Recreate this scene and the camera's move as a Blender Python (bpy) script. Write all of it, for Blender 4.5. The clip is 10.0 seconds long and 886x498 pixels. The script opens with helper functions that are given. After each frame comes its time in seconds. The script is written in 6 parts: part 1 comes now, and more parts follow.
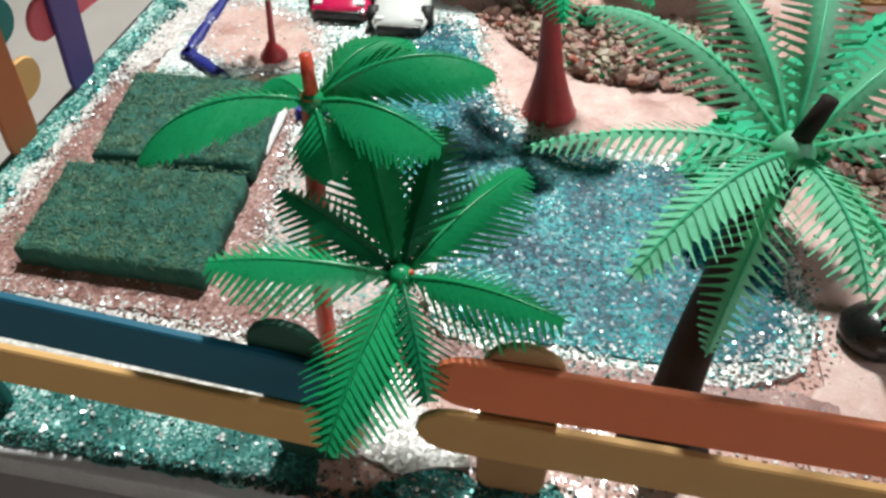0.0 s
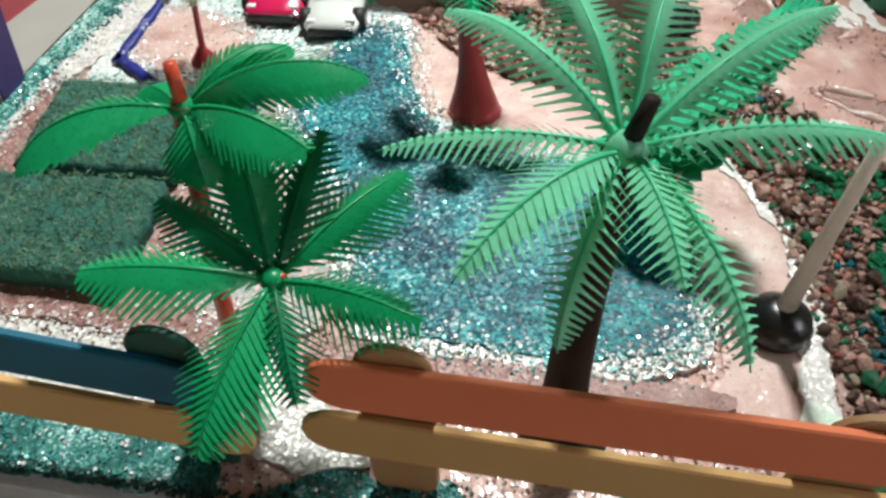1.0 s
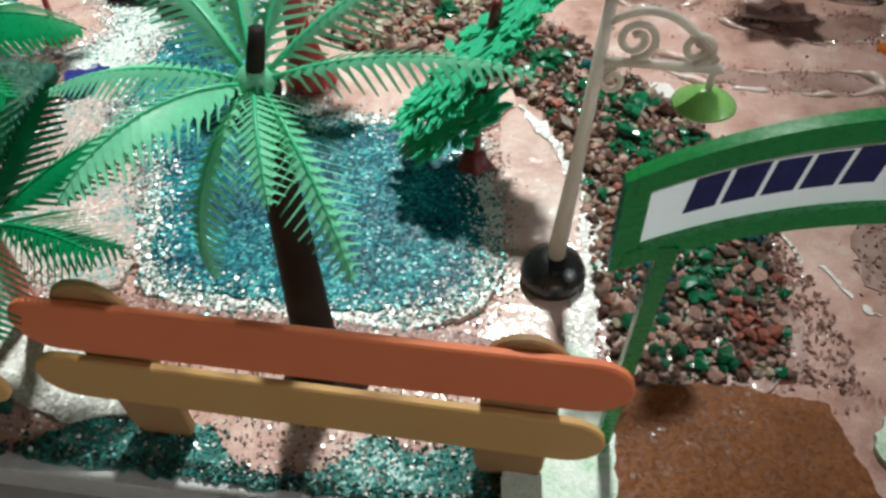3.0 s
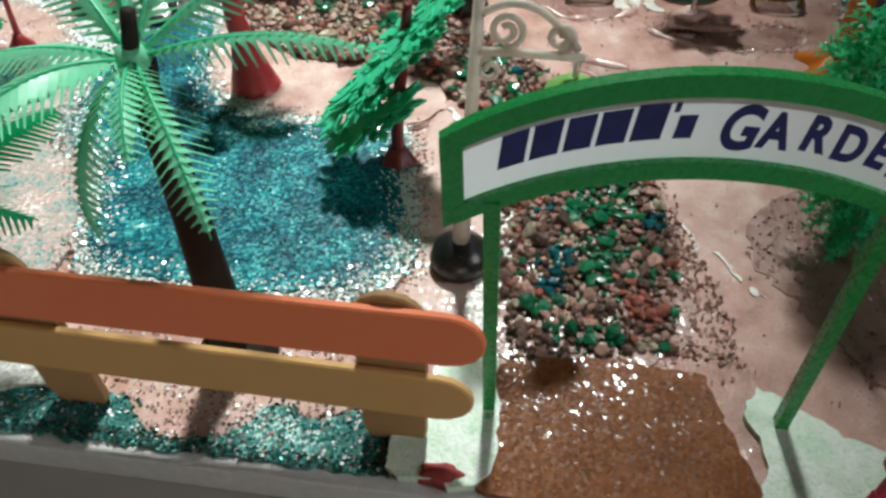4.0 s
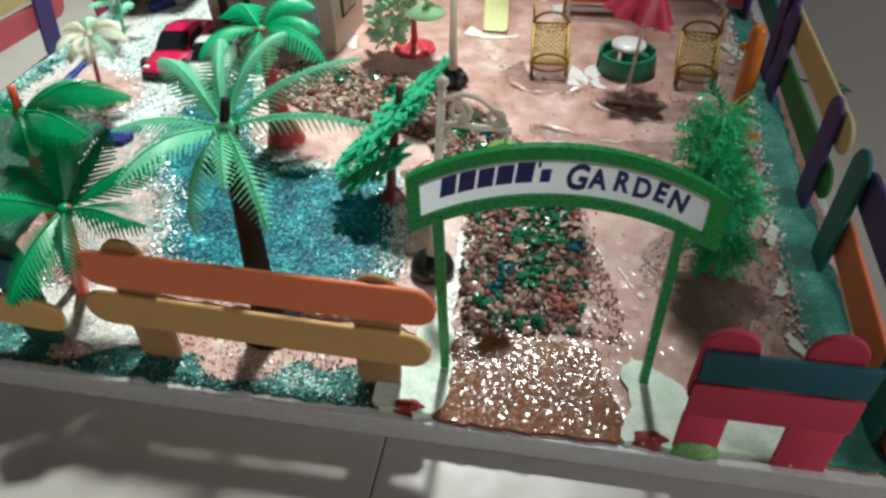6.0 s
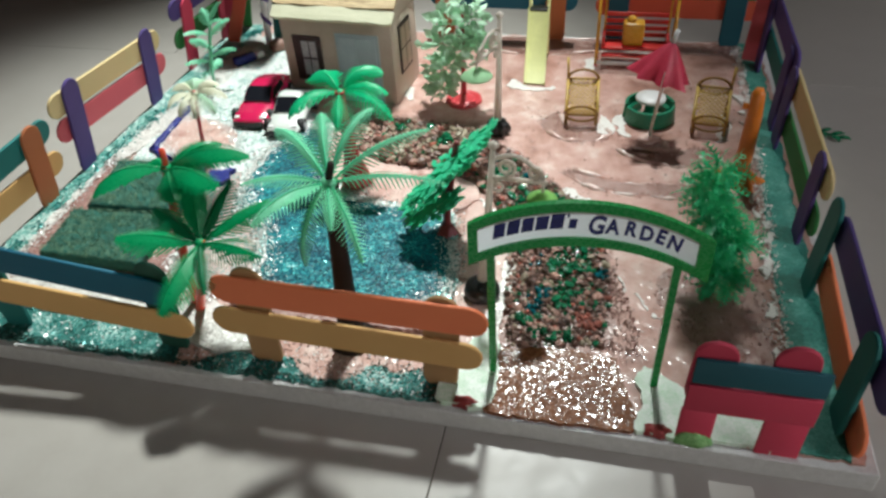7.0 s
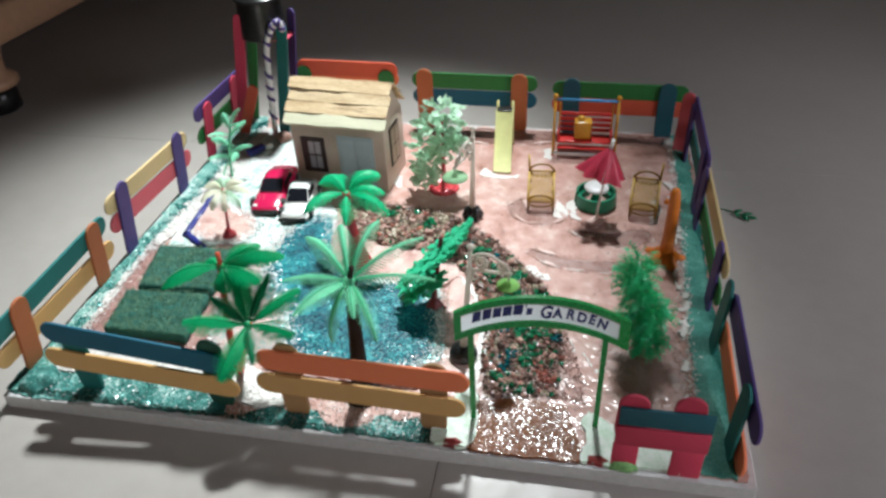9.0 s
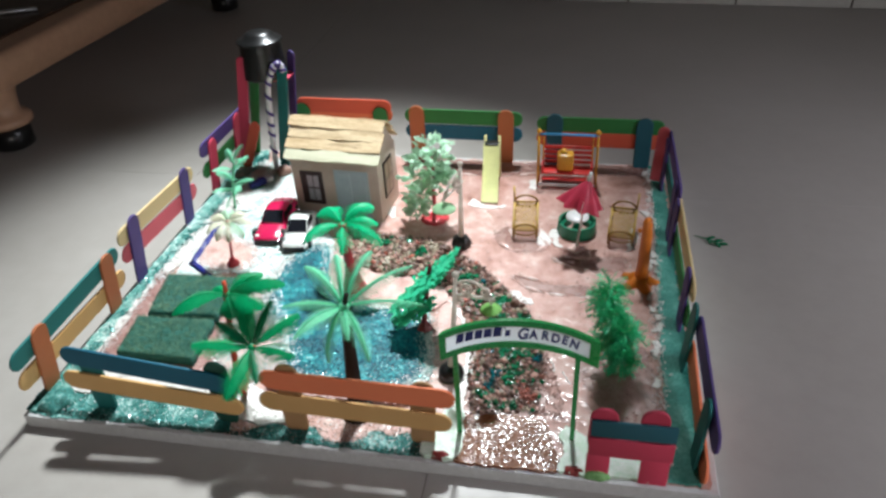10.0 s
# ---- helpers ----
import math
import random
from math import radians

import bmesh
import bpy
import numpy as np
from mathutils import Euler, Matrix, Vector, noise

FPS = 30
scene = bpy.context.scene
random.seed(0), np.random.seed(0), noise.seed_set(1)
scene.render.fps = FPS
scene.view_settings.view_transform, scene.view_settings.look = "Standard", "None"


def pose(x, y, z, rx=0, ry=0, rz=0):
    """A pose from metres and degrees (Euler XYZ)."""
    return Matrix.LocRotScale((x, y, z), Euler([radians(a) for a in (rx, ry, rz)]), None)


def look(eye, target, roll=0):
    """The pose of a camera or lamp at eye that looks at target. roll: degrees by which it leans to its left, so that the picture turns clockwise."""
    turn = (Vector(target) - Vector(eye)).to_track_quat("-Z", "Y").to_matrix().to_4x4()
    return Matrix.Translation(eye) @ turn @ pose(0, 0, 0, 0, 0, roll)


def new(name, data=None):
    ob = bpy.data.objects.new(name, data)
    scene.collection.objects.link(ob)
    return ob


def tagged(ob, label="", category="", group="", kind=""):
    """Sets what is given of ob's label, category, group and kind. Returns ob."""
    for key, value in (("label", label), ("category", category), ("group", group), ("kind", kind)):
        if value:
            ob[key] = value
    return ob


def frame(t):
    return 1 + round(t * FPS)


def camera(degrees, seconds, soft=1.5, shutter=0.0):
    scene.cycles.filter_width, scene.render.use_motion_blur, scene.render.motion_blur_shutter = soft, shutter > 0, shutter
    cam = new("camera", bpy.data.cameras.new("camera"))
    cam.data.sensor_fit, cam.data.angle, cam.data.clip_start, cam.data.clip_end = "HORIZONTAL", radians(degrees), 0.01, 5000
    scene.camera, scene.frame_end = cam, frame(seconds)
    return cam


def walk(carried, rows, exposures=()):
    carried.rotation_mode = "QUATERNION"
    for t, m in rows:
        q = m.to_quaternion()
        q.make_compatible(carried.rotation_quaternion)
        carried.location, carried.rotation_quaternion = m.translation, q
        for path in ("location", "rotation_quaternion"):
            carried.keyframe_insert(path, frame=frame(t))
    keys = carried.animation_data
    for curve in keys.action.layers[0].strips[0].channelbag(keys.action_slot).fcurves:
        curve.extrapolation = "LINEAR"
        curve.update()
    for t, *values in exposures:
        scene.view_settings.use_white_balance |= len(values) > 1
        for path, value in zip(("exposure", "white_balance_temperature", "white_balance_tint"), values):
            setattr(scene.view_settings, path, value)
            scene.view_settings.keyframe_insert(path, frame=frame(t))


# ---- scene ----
cam = camera(63.30, 10.0, soft=2.8)
ROWS = [
    (0.0, -0.09527, -0.04678, 0.16086, 12.256, -47.114, -1.977),
    (0.5, -0.08401, -0.04523, 0.15965, 11.365, -47.174, -1.713),
    (1.0, -0.07376, -0.04344, 0.16173, 11.395, -47.281, -2.640),
    (1.5, -0.05836, -0.04216, 0.15999, 10.963, -47.651, -2.623),
    (2.0, -0.04395, -0.04375, 0.15768, 11.328, -47.695, -2.800),
    (2.5, -0.03091, -0.04526, 0.15743, 10.778, -47.392, -2.836),
    (2.7, -0.02660, -0.04540, 0.15766, 10.612, -47.716, -2.969),
    (3.8, 0.00427, -0.05496, 0.15397, 11.279, -46.288, -3.802),
    (4.0, 0.00854, -0.05833, 0.15650, 11.165, -45.453, -3.347),
    (4.5, 0.01884, -0.06499, 0.15847, 11.087, -44.717, -2.718),
    (5.0, 0.02467, -0.07672, 0.16604, 10.939, -43.523, -2.013),
    (5.2, 0.02730, -0.08352, 0.17023, 11.505, -43.001, -2.177),
    (6.3, 0.03190, -0.13227, 0.21364, 11.852, -41.307, -2.318),
    (6.5, 0.03274, -0.14113, 0.22153, 14.129, -40.909, -3.842),
    (7.0, 0.03474, -0.16220, 0.24375, 15.321, -39.885, -4.094),
    (7.5, 0.04347, -0.17391, 0.26248, 15.525, -39.249, -3.936),
    (8.0, 0.03788, -0.19597, 0.28455, 15.773, -38.913, -4.965),
    (8.5, 0.03431, -0.21142, 0.30309, 16.332, -38.114, -4.302),
    (9.0, 0.04365, -0.21984, 0.32093, 12.511, -37.155, -3.284),
    (9.5, 0.05073, -0.22864, 0.33865, 11.191, -35.399, -3.203),
    (10.0, 0.05653, -0.24461, 0.34358, 12.326, -35.273, -3.600),
]


def ahead(yaw, pitch):
    return Vector((-math.sin(yaw) * math.cos(pitch), math.cos(yaw) * math.cos(pitch), math.sin(pitch)))


walk(cam, [(t, look((x, y, z), Vector((x, y, z)) + ahead(radians(yaw), radians(pitch)), roll)) for t, x, y, z, yaw, pitch, roll in ROWS],
     [(0.0, -0.28, 6520, 15), (2.5, -0.38, 6480, 9), (4.5, -0.25, 6450, 9), (6.0, -0.23, 6430, 9), (7.5, -0.22, 6370, 10), (8.5, -0.10, 6250, 13), (10.0, 0.06, 6120, 14)])
# ---- end of walk ----

from mathutils.geometry import delaunay_2d_cdt

# ---- light ----
world = bpy.data.worlds.new("room_dusk")
scene.world = world
world.use_nodes = True
world.node_tree.nodes["Background"].inputs[0].default_value = (0.9, 0.95, 1.0, 1)
world.node_tree.nodes["Background"].inputs[1].default_value = 0.008


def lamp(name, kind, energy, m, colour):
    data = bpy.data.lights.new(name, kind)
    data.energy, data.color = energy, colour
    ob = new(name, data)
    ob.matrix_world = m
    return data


# a torch held over the far side of the model
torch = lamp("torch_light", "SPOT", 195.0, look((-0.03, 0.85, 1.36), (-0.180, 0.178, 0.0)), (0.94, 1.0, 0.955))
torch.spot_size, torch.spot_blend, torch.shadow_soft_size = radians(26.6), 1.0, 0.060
# added fill lamp, unseen behind the viewer, to brighten the fence fronts
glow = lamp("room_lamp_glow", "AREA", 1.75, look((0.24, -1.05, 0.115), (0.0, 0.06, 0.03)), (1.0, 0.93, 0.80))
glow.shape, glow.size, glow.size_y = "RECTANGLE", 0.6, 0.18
# added fill lamp, unseen in the east, to lift the floor there
side_fill = lamp("doorway_glow", "AREA", 2.8, look((1.28, -0.20, 0.62), (0.71, 0.02, 0.0)), (0.97, 0.965, 1.0))
side_fill.shape, side_fill.size, side_fill.size_y, side_fill.spread = "RECTANGLE", 0.5, 0.5, radians(64)

# ---- materials ----


def nodes_of(name):
    m = bpy.data.materials.new(name)
    m.use_nodes = True
    nt = m.node_tree
    return m, nt, nt.nodes["Principled BSDF"]


def add(nt, kind, **values):
    n = nt.nodes.new(kind)
    for key, value in values.items():
        if key == "operation":
            n.operation = value
        elif key == "data_type":
            n.data_type = value
        elif key == "clamp":
            n.clamp = value
        else:
            n.inputs[key].default_value = value
    return n


def rgb(c):
    return (*c, 1)


def ramp(nt, source, stops):
    r = nt.nodes.new("ShaderNodeValToRGB")
    while len(r.color_ramp.elements) < len(stops):
        r.color_ramp.elements.new(0.5)
    for e, (at, c) in zip(r.color_ramp.elements, stops):
        e.position, e.color = at, rgb(c)
    nt.links.new(source, r.inputs[0])
    return r.outputs[0]


def surface(name, a, b, rough=0.5, metal=0.0, scale=150.0, fine=1400.0, bump=0.3, thin=0.0, vary=0.0, dirt=None, coat=0.0, stretch=(1, 1, 1)):
    """Two colours mixed by noise at two sizes, with relief. thin: share of light let through. vary: change from object to object."""
    m, nt, p = nodes_of(name)
    link = nt.links.new
    co = add(nt, "ShaderNodeTexCoord")
    mp = add(nt, "ShaderNodeMapping")
    mp.inputs["Scale"].default_value = stretch
    link(co.outputs["Object"], mp.inputs[0])
    big = add(nt, "ShaderNodeTexNoise", Scale=scale, Detail=4.0, Roughness=0.6)
    small = add(nt, "ShaderNodeTexNoise", Scale=fine, Detail=3.0, Roughness=0.65)
    link(mp.outputs[0], big.inputs["Vector"])
    link(mp.outputs[0], small.inputs["Vector"])
    mix = add(nt, "ShaderNodeMath", operation="MULTIPLY_ADD")
    mix.inputs[1].default_value = 0.45
    link(small.outputs[0], mix.inputs[0])
    half = add(nt, "ShaderNodeMath", operation="MULTIPLY")
    half.inputs[1].default_value = 0.6
    link(big.outputs[0], half.inputs[0])
    link(half.outputs[0], mix.inputs[2])
    colour = ramp(nt, mix.outputs[0], [(0.36, a), (0.68, b)])
    if dirt:
        spots = add(nt, "ShaderNodeTexNoise", Scale=scale * 0.37, Detail=6.0, Roughness=0.7)
        link(mp.outputs[0], spots.inputs["Vector"])
        mask = ramp(nt, spots.outputs[0], [(dirt[1], (0, 0, 0)), (dirt[1] + 0.1, (1, 1, 1))])
        over = add(nt, "ShaderNodeMix", data_type="RGBA")
        link(mask, over.inputs[0])
        link(colour, over.inputs[6])
        over.inputs[7].default_value = rgb(dirt[0])
        colour = over.outputs[2]
    if vary:
        info = add(nt, "ShaderNodeObjectInfo")
        hsv = add(nt, "ShaderNodeHueSaturation")
        val = add(nt, "ShaderNodeMapRange")
        val.inputs[3].default_value, val.inputs[4].default_value = 1 - vary, 1 + vary
        link(info.outputs["Random"], val.inputs[0])
        link(val.outputs[0], hsv.inputs["Value"])
        link(colour, hsv.inputs["Color"])
        colour = hsv.outputs[0]
    link(colour, p.inputs["Base Color"])
    p.inputs["Metallic"].default_value = metal
    p.inputs["Coat Weight"].default_value = coat
    p.inputs["Coat Roughness"].default_value = 0.15
    rr = add(nt, "ShaderNodeMapRange")
    rr.inputs[3].default_value, rr.inputs[4].default_value = max(rough - 0.12, 0.03), min(rough + 0.12, 1)
    link(small.outputs[0], rr.inputs[0])
    link(rr.outputs[0], p.inputs["Roughness"])
    if bump:
        bp = add(nt, "ShaderNodeBump", Strength=bump, Distance=0.001)
        link(mix.outputs[0], bp.inputs["Height"])
        link(bp.outputs[0], p.inputs["Normal"])
    if thin:
        tr = add(nt, "ShaderNodeBsdfTranslucent")
        link(colour, tr.inputs[0])
        ms = add(nt, "ShaderNodeMixShader")
        ms.inputs[0].default_value = thin
        link(p.outputs[0], ms.inputs[1])
        link(tr.outputs[0], ms.inputs[2])
        link(ms.outputs[0], nt.nodes["Material Output"].inputs[0])
    return m


def glitter(name, stops, cell=900.0, tilt=0.5, metal=0.55, rough=0.22, patches=60.0, spread=0.5, bump=0.0, coat=0.0, gap=0.0, slope=0.0, shine=0.20):
    """Flakes glued down: each cell has a colour and a tilt of its own, in drifts."""
    m, nt, p = nodes_of(name)
    link = nt.links.new
    co = add(nt, "ShaderNodeTexCoord")
    warp = add(nt, "ShaderNodeTexNoise", Scale=cell * 0.4, Detail=2.0)
    link(co.outputs["Object"], warp.inputs["Vector"])
    shift = add(nt, "ShaderNodeVectorMath", operation="MULTIPLY_ADD")
    link(warp.outputs["Color"], shift.inputs[0])
    shift.inputs[1].default_value = (0.0012, 0.0012, 0.0012)
    link(co.outputs["Object"], shift.inputs[2])
    vo = add(nt, "ShaderNodeTexVoronoi", Scale=cell)
    link(shift.outputs[0], vo.inputs["Vector"])
    sep = add(nt, "ShaderNodeSeparateColor")
    link(vo.outputs["Color"], sep.inputs[0])
    drift = add(nt, "ShaderNodeTexNoise", Scale=patches, Detail=5.0, Roughness=0.65)
    link(co.outputs["Object"], drift.inputs["Vector"])
    mixed = add(nt, "ShaderNodeMath", operation="MULTIPLY_ADD")
    link(sep.outputs[0], mixed.inputs[0])
    mixed.inputs[1].default_value = spread
    wide = add(nt, "ShaderNodeMapRange", clamp=False)
    wide.inputs[1].default_value, wide.inputs[2].default_value = 0.3, 0.7
    wide.inputs[3].default_value, wide.inputs[4].default_value = 0.0, 1.0 - spread
    link(drift.outputs[0], wide.inputs[0])
    link(wide.outputs[0], mixed.inputs[2])
    colour = ramp(nt, mixed.outputs[0], stops)
    if gap:
        # dark joints between the flakes
        joint = ramp(nt, vo.outputs["Distance"], [(gap, (1, 1, 1)), (gap + 0.22, (0.22, 0.22, 0.22))])
        dull = add(nt, "ShaderNodeMix", data_type="RGBA")
        dull.blend_type = "MULTIPLY"
        dull.inputs[0].default_value = 1.0
        link(colour, dull.inputs[6])
        link(joint, dull.inputs[7])
        colour = dull.outputs[2]
    link(colour, p.inputs["Base Color"])
    away = add(nt, "ShaderNodeVectorMath", operation="SUBTRACT")
    link(vo.outputs["Color"], away.inputs[0])
    away.inputs[1].default_value = (0.5, 0.5 + slope, 0.5)  # slope: tips the flake normals frontward, set so the glints meet the camera
    geo = add(nt, "ShaderNodeNewGeometry")
    lean = add(nt, "ShaderNodeVectorMath", operation="MULTIPLY_ADD")
    link(away.outputs[0], lean.inputs[0])
    lean.inputs[1].default_value = (tilt, tilt, tilt)
    link(geo.outputs["Normal"], lean.inputs[2])
    unit = add(nt, "ShaderNodeVectorMath", operation="NORMALIZE")
    link(lean.outputs[0], unit.inputs[0])
    out = unit.outputs[0]
    if bump:
        bp = add(nt, "ShaderNodeBump", Strength=bump, Distance=0.0012)
        link(drift.outputs[0], bp.inputs["Height"])
        link(unit.outputs[0], bp.inputs["Normal"])
        out = bp.outputs[0]
    link(out, p.inputs["Normal"])
    p.inputs["Metallic"].default_value = metal
    p.inputs["Roughness"].default_value = rough
    p.inputs["Coat Weight"].default_value = coat
    p.inputs["Coat Roughness"].default_value = shine
    link(out, p.inputs["Coat Normal"])
    return m


WHITE_SAND = glitter("white_glitter_sand", [(0.0, (0.34, 0.32, 0.295)), (0.35, (0.60, 0.57, 0.53)), (0.8, (0.78, 0.765, 0.725))], 1300, 0.5, 0.1, 0.35, 90, 0.6, 0.4)
POND = glitter("teal_glitter_water", [(0.16, (0.000, 0.032, 0.058)), (0.46, (0.001, 0.115, 0.155)), (0.66, (0.006, 0.24, 0.265)), (0.83, (0.05, 0.43, 0.43)), (0.97, (0.66, 0.84, 0.84))], 1080, 0.34, 0.0, 0.5, 60, 0.44, gap=0.58, coat=0.06, slope=0.20)
POND.node_tree.nodes["Principled BSDF"].inputs["Specular IOR Level"].default_value = 0.25
DARK_GRASS = glitter("dark_green_flock", [(0.05, (0.003, 0.022, 0.016)), (0.5, (0.006, 0.06, 0.045)), (0.85, (0.02, 0.12, 0.09)), (0.98, (0.4, 0.45, 0.4))], 1300, 0.5, 0.0, 0.6, 90, 0.5, 1.0, gap=0.5)
PALE_GRASS = glitter("pale_teal_glitter", [(0.0, (0.04, 0.26, 0.22)), (0.25, (0.34, 0.54, 0.48)), (0.42, (0.66, 0.70, 0.67)), (0.9, (0.79, 0.79, 0.77))], 1100, 0.5, 0.1, 0.38, 50, 0.5, 0.6)
BROWN_GLITTER = glitter("brown_glitter_mat", [(0.0, (0.13, 0.042, 0.012)), (0.5, (0.20, 0.064, 0.018)), (0.85, (0.24, 0.085, 0.028)), (1.0, (0.32, 0.15, 0.06))], 1150, 0.23, 0.0, 0.5, 70, 0.6, 0.35, 0.8, slope=0.70, shine=0.13)
BROWN_GLITTER.node_tree.nodes["Principled BSDF"].inputs["Specular IOR Level"].default_value = 0.25
PINK_MIX = glitter("pink_sand_with_teal_glitter", [(0.10, (0.02, 0.22, 0.21)), (0.32, (0.30, 0.42, 0.39)), (0.50, (0.48, 0.33, 0.29)), (0.70, (0.58, 0.44, 0.40)), (0.95, (0.78, 0.76, 0.73))], 1200, 0.4, 0.0, 0.5, 70, 0.5, 0.6)
BROWN_SAND = glitter("reddish_brown_sand", [(0.0, (0.13, 0.055, 0.045)), (0.4, (0.26, 0.13, 0.11)), (0.75, (0.40, 0.24, 0.21)), (0.95, (0.7, 0.6, 0.56))], 1400, 0.4, 0.0, 0.5, 80, 0.55, 0.5)


def clay(name, stops, rough_lo, rough_hi, seed):
    """Hand-spread clay sand: broad tones, blotches, crumbs with dark pores, uneven shine."""
    m, nt, p = nodes_of(name)
    link = nt.links.new
    co = add(nt, "ShaderNodeTexCoord")
    mp = add(nt, "ShaderNodeMapping")
    mp.inputs["Location"].default_value = (seed, 0.3 * seed, 0)
    link(co.outputs["Object"], mp.inputs[0])
    broad = add(nt, "ShaderNodeTexNoise", Scale=26.0, Detail=5.0, Roughness=0.62, Distortion=0.6)
    blot = add(nt, "ShaderNodeTexNoise", Scale=110.0, Detail=3.0, Roughness=0.55)
    grit = add(nt, "ShaderNodeTexNoise", Scale=1500.0, Detail=3.0, Roughness=0.7)
    for n in (broad, blot, grit):
        link(mp.outputs[0], n.inputs["Vector"])
    a = add(nt, "ShaderNodeMath", operation="MULTIPLY_ADD")
    a.inputs[1].default_value = 0.55
    link(broad.outputs[0], a.inputs[0])
    b = add(nt, "ShaderNodeMath", operation="MULTIPLY_ADD")
    b.inputs[1].default_value = 0.28
    link(blot.outputs[0], b.inputs[0])
    c = add(nt, "ShaderNodeMath", operation="MULTIPLY")
    c.inputs[1].default_value = 0.17
    link(grit.outputs[0], c.inputs[0])
    link(c.outputs[0], b.inputs[2])
    link(b.outputs[0], a.inputs[2])
    colour = ramp(nt, a.outputs[0], stops)
    # pores, in patches
    cells = add(nt, "ShaderNodeTexVoronoi", Scale=620.0)
    link(mp.outputs[0], cells.inputs["Vector"])
    pit = ramp(nt, cells.outputs["Distance"], [(0.10, (0.48, 0.38, 0.34)), (0.22, (1, 1, 1))])
    where = ramp(nt, blot.outputs[0], [(0.50, (0, 0, 0)), (0.62, (1, 1, 1))])
    over = add(nt, "ShaderNodeMix", data_type="RGBA")
    over.blend_type = "MULTIPLY"
    link(where, over.inputs[0])
    link(colour, over.inputs[6])
    link(pit, over.inputs[7])
    link(over.outputs[2], p.inputs["Base Color"])
    rr = add(nt, "ShaderNodeMapRange")
    rr.inputs[1].default_value, rr.inputs[2].default_value = 0.35, 0.65
    rr.inputs[3].default_value, rr.inputs[4].default_value = rough_lo, rough_hi
    link(broad.outputs[0], rr.inputs[0])
    link(rr.outputs[0], p.inputs["Roughness"])
    b1 = add(nt, "ShaderNodeBump", Strength=0.8, Distance=0.0016)
    link(blot.outputs[0], b1.inputs["Height"])
    b2 = add(nt, "ShaderNodeBump", Strength=0.35, Distance=0.0006)
    link(grit.outputs[0], b2.inputs["Height"])
    link(b1.outputs[0], b2.inputs["Normal"])
    link(b2.outputs[0], p.inputs["Normal"])
    p.inputs["Coat Weight"].default_value = 0.65
    p.inputs["Coat Roughness"].default_value = 0.16
    link(b1.outputs[0], p.inputs["Coat Normal"])
    return m


SAND = clay("pinkish_clay_sand", [(0.36, (0.26, 0.115, 0.085)), (0.45, (0.455, 0.24, 0.19)), (0.55, (0.58, 0.355, 0.30)), (0.66, (0.74, 0.60, 0.54))], 0.30, 0.60, 0.0)
LIP_SAND = clay("glossy_pink_clay", [(0.36, (0.52, 0.30, 0.25)), (0.50, (0.68, 0.47, 0.41)), (0.64, (0.82, 0.72, 0.67))], 0.10, 0.26, 5.0)
CREAM_SAND = clay("cream_plaster_sand", [(0.36, (0.42, 0.215, 0.18)), (0.45, (0.56, 0.345, 0.295)), (0.54, (0.67, 0.475, 0.415)), (0.66, (0.80, 0.73, 0.68))], 0.3, 0.6, 7.0)
# for glue-soaked sand, and for ground with shade put into its colour
WET_AND_SHADED_SAND = clay("dark_wet_and_shaded_sand", [(0.36, (0.19, 0.09, 0.07)), (0.48, (0.31, 0.17, 0.14)), (0.64, (0.46, 0.29, 0.25))], 0.16, 0.4, 3.0)
PLASTER = surface("white_glue_plaster", (0.62, 0.58, 0.54), (0.82, 0.80, 0.76), 0.35, 0, 160, 1100, 0.6)
GREEN_STAIN = surface("green_stained_plaster", (0.46, 0.66, 0.46), (0.84, 0.86, 0.82), 0.3, 0, 150, 1000, 0.8, dirt=((0.10, 0.40, 0.16), 0.64))
GREEN_GLUE = surface("green_stained_glue", (0.10, 0.30, 0.08), (0.30, 0.55, 0.22), 0.3, 0, 160, 900, 0.5)
FRONT_GRASS = glitter("teal_flock_blotches", [(0.10, (0.003, 0.040, 0.034)), (0.42, (0.010, 0.12, 0.10)), (0.62, (0.05, 0.25, 0.22)), (0.78, (0.40, 0.60, 0.55)), (0.95, (0.78, 0.84, 0.81))], 1500, 0.35, 0.0, 0.7, 70, 0.40, 0.8)
EAST_GRASS = glitter("sea_green_flock", [(0.05, (0.006, 0.10, 0.08)), (0.5, (0.03, 0.22, 0.17)), (0.9, (0.12, 0.36, 0.29))], 1100, 0.4, 0.0, 0.6, 50, 0.35, 0.8)
WEST_GRASS = glitter("mint_white_glitter_grass", [(0.05, (0.005, 0.09, 0.07)), (0.34, (0.022, 0.21, 0.17)), (0.54, (0.15, 0.45, 0.38)), (0.72, (0.56, 0.72, 0.66)), (0.92, (0.82, 0.86, 0.84))], 1300, 0.5, 0.1, 0.45, 60, 0.45, 1.0, gap=0.6)
FOAM = surface("white_foam_board", (0.50, 0.50, 0.49), (0.62, 0.62, 0.61), 0.6, 0, 300, 1200, 0.25, dirt=((0.42, 0.40, 0.38), 0.66))
FLOOR = surface("polished_beige_tile", (0.36, 0.332, 0.30), (0.405, 0.377, 0.345), 0.40, 0, 6, 60, 0.015)
GROUT = surface("dark_grout", (0.10, 0.09, 0.08), (0.15, 0.135, 0.12), 0.9, 0, 200, 1500, 0.3)
WALL = surface("painted_wall", (0.50, 0.49, 0.46), (0.56, 0.55, 0.52), 0.7, 0, 5, 90, 0.1)
SKIRT = surface("pale_skirting_tile", (0.70, 0.69, 0.66), (0.78, 0.77, 0.73), 0.25, 0, 8, 90, 0.02)
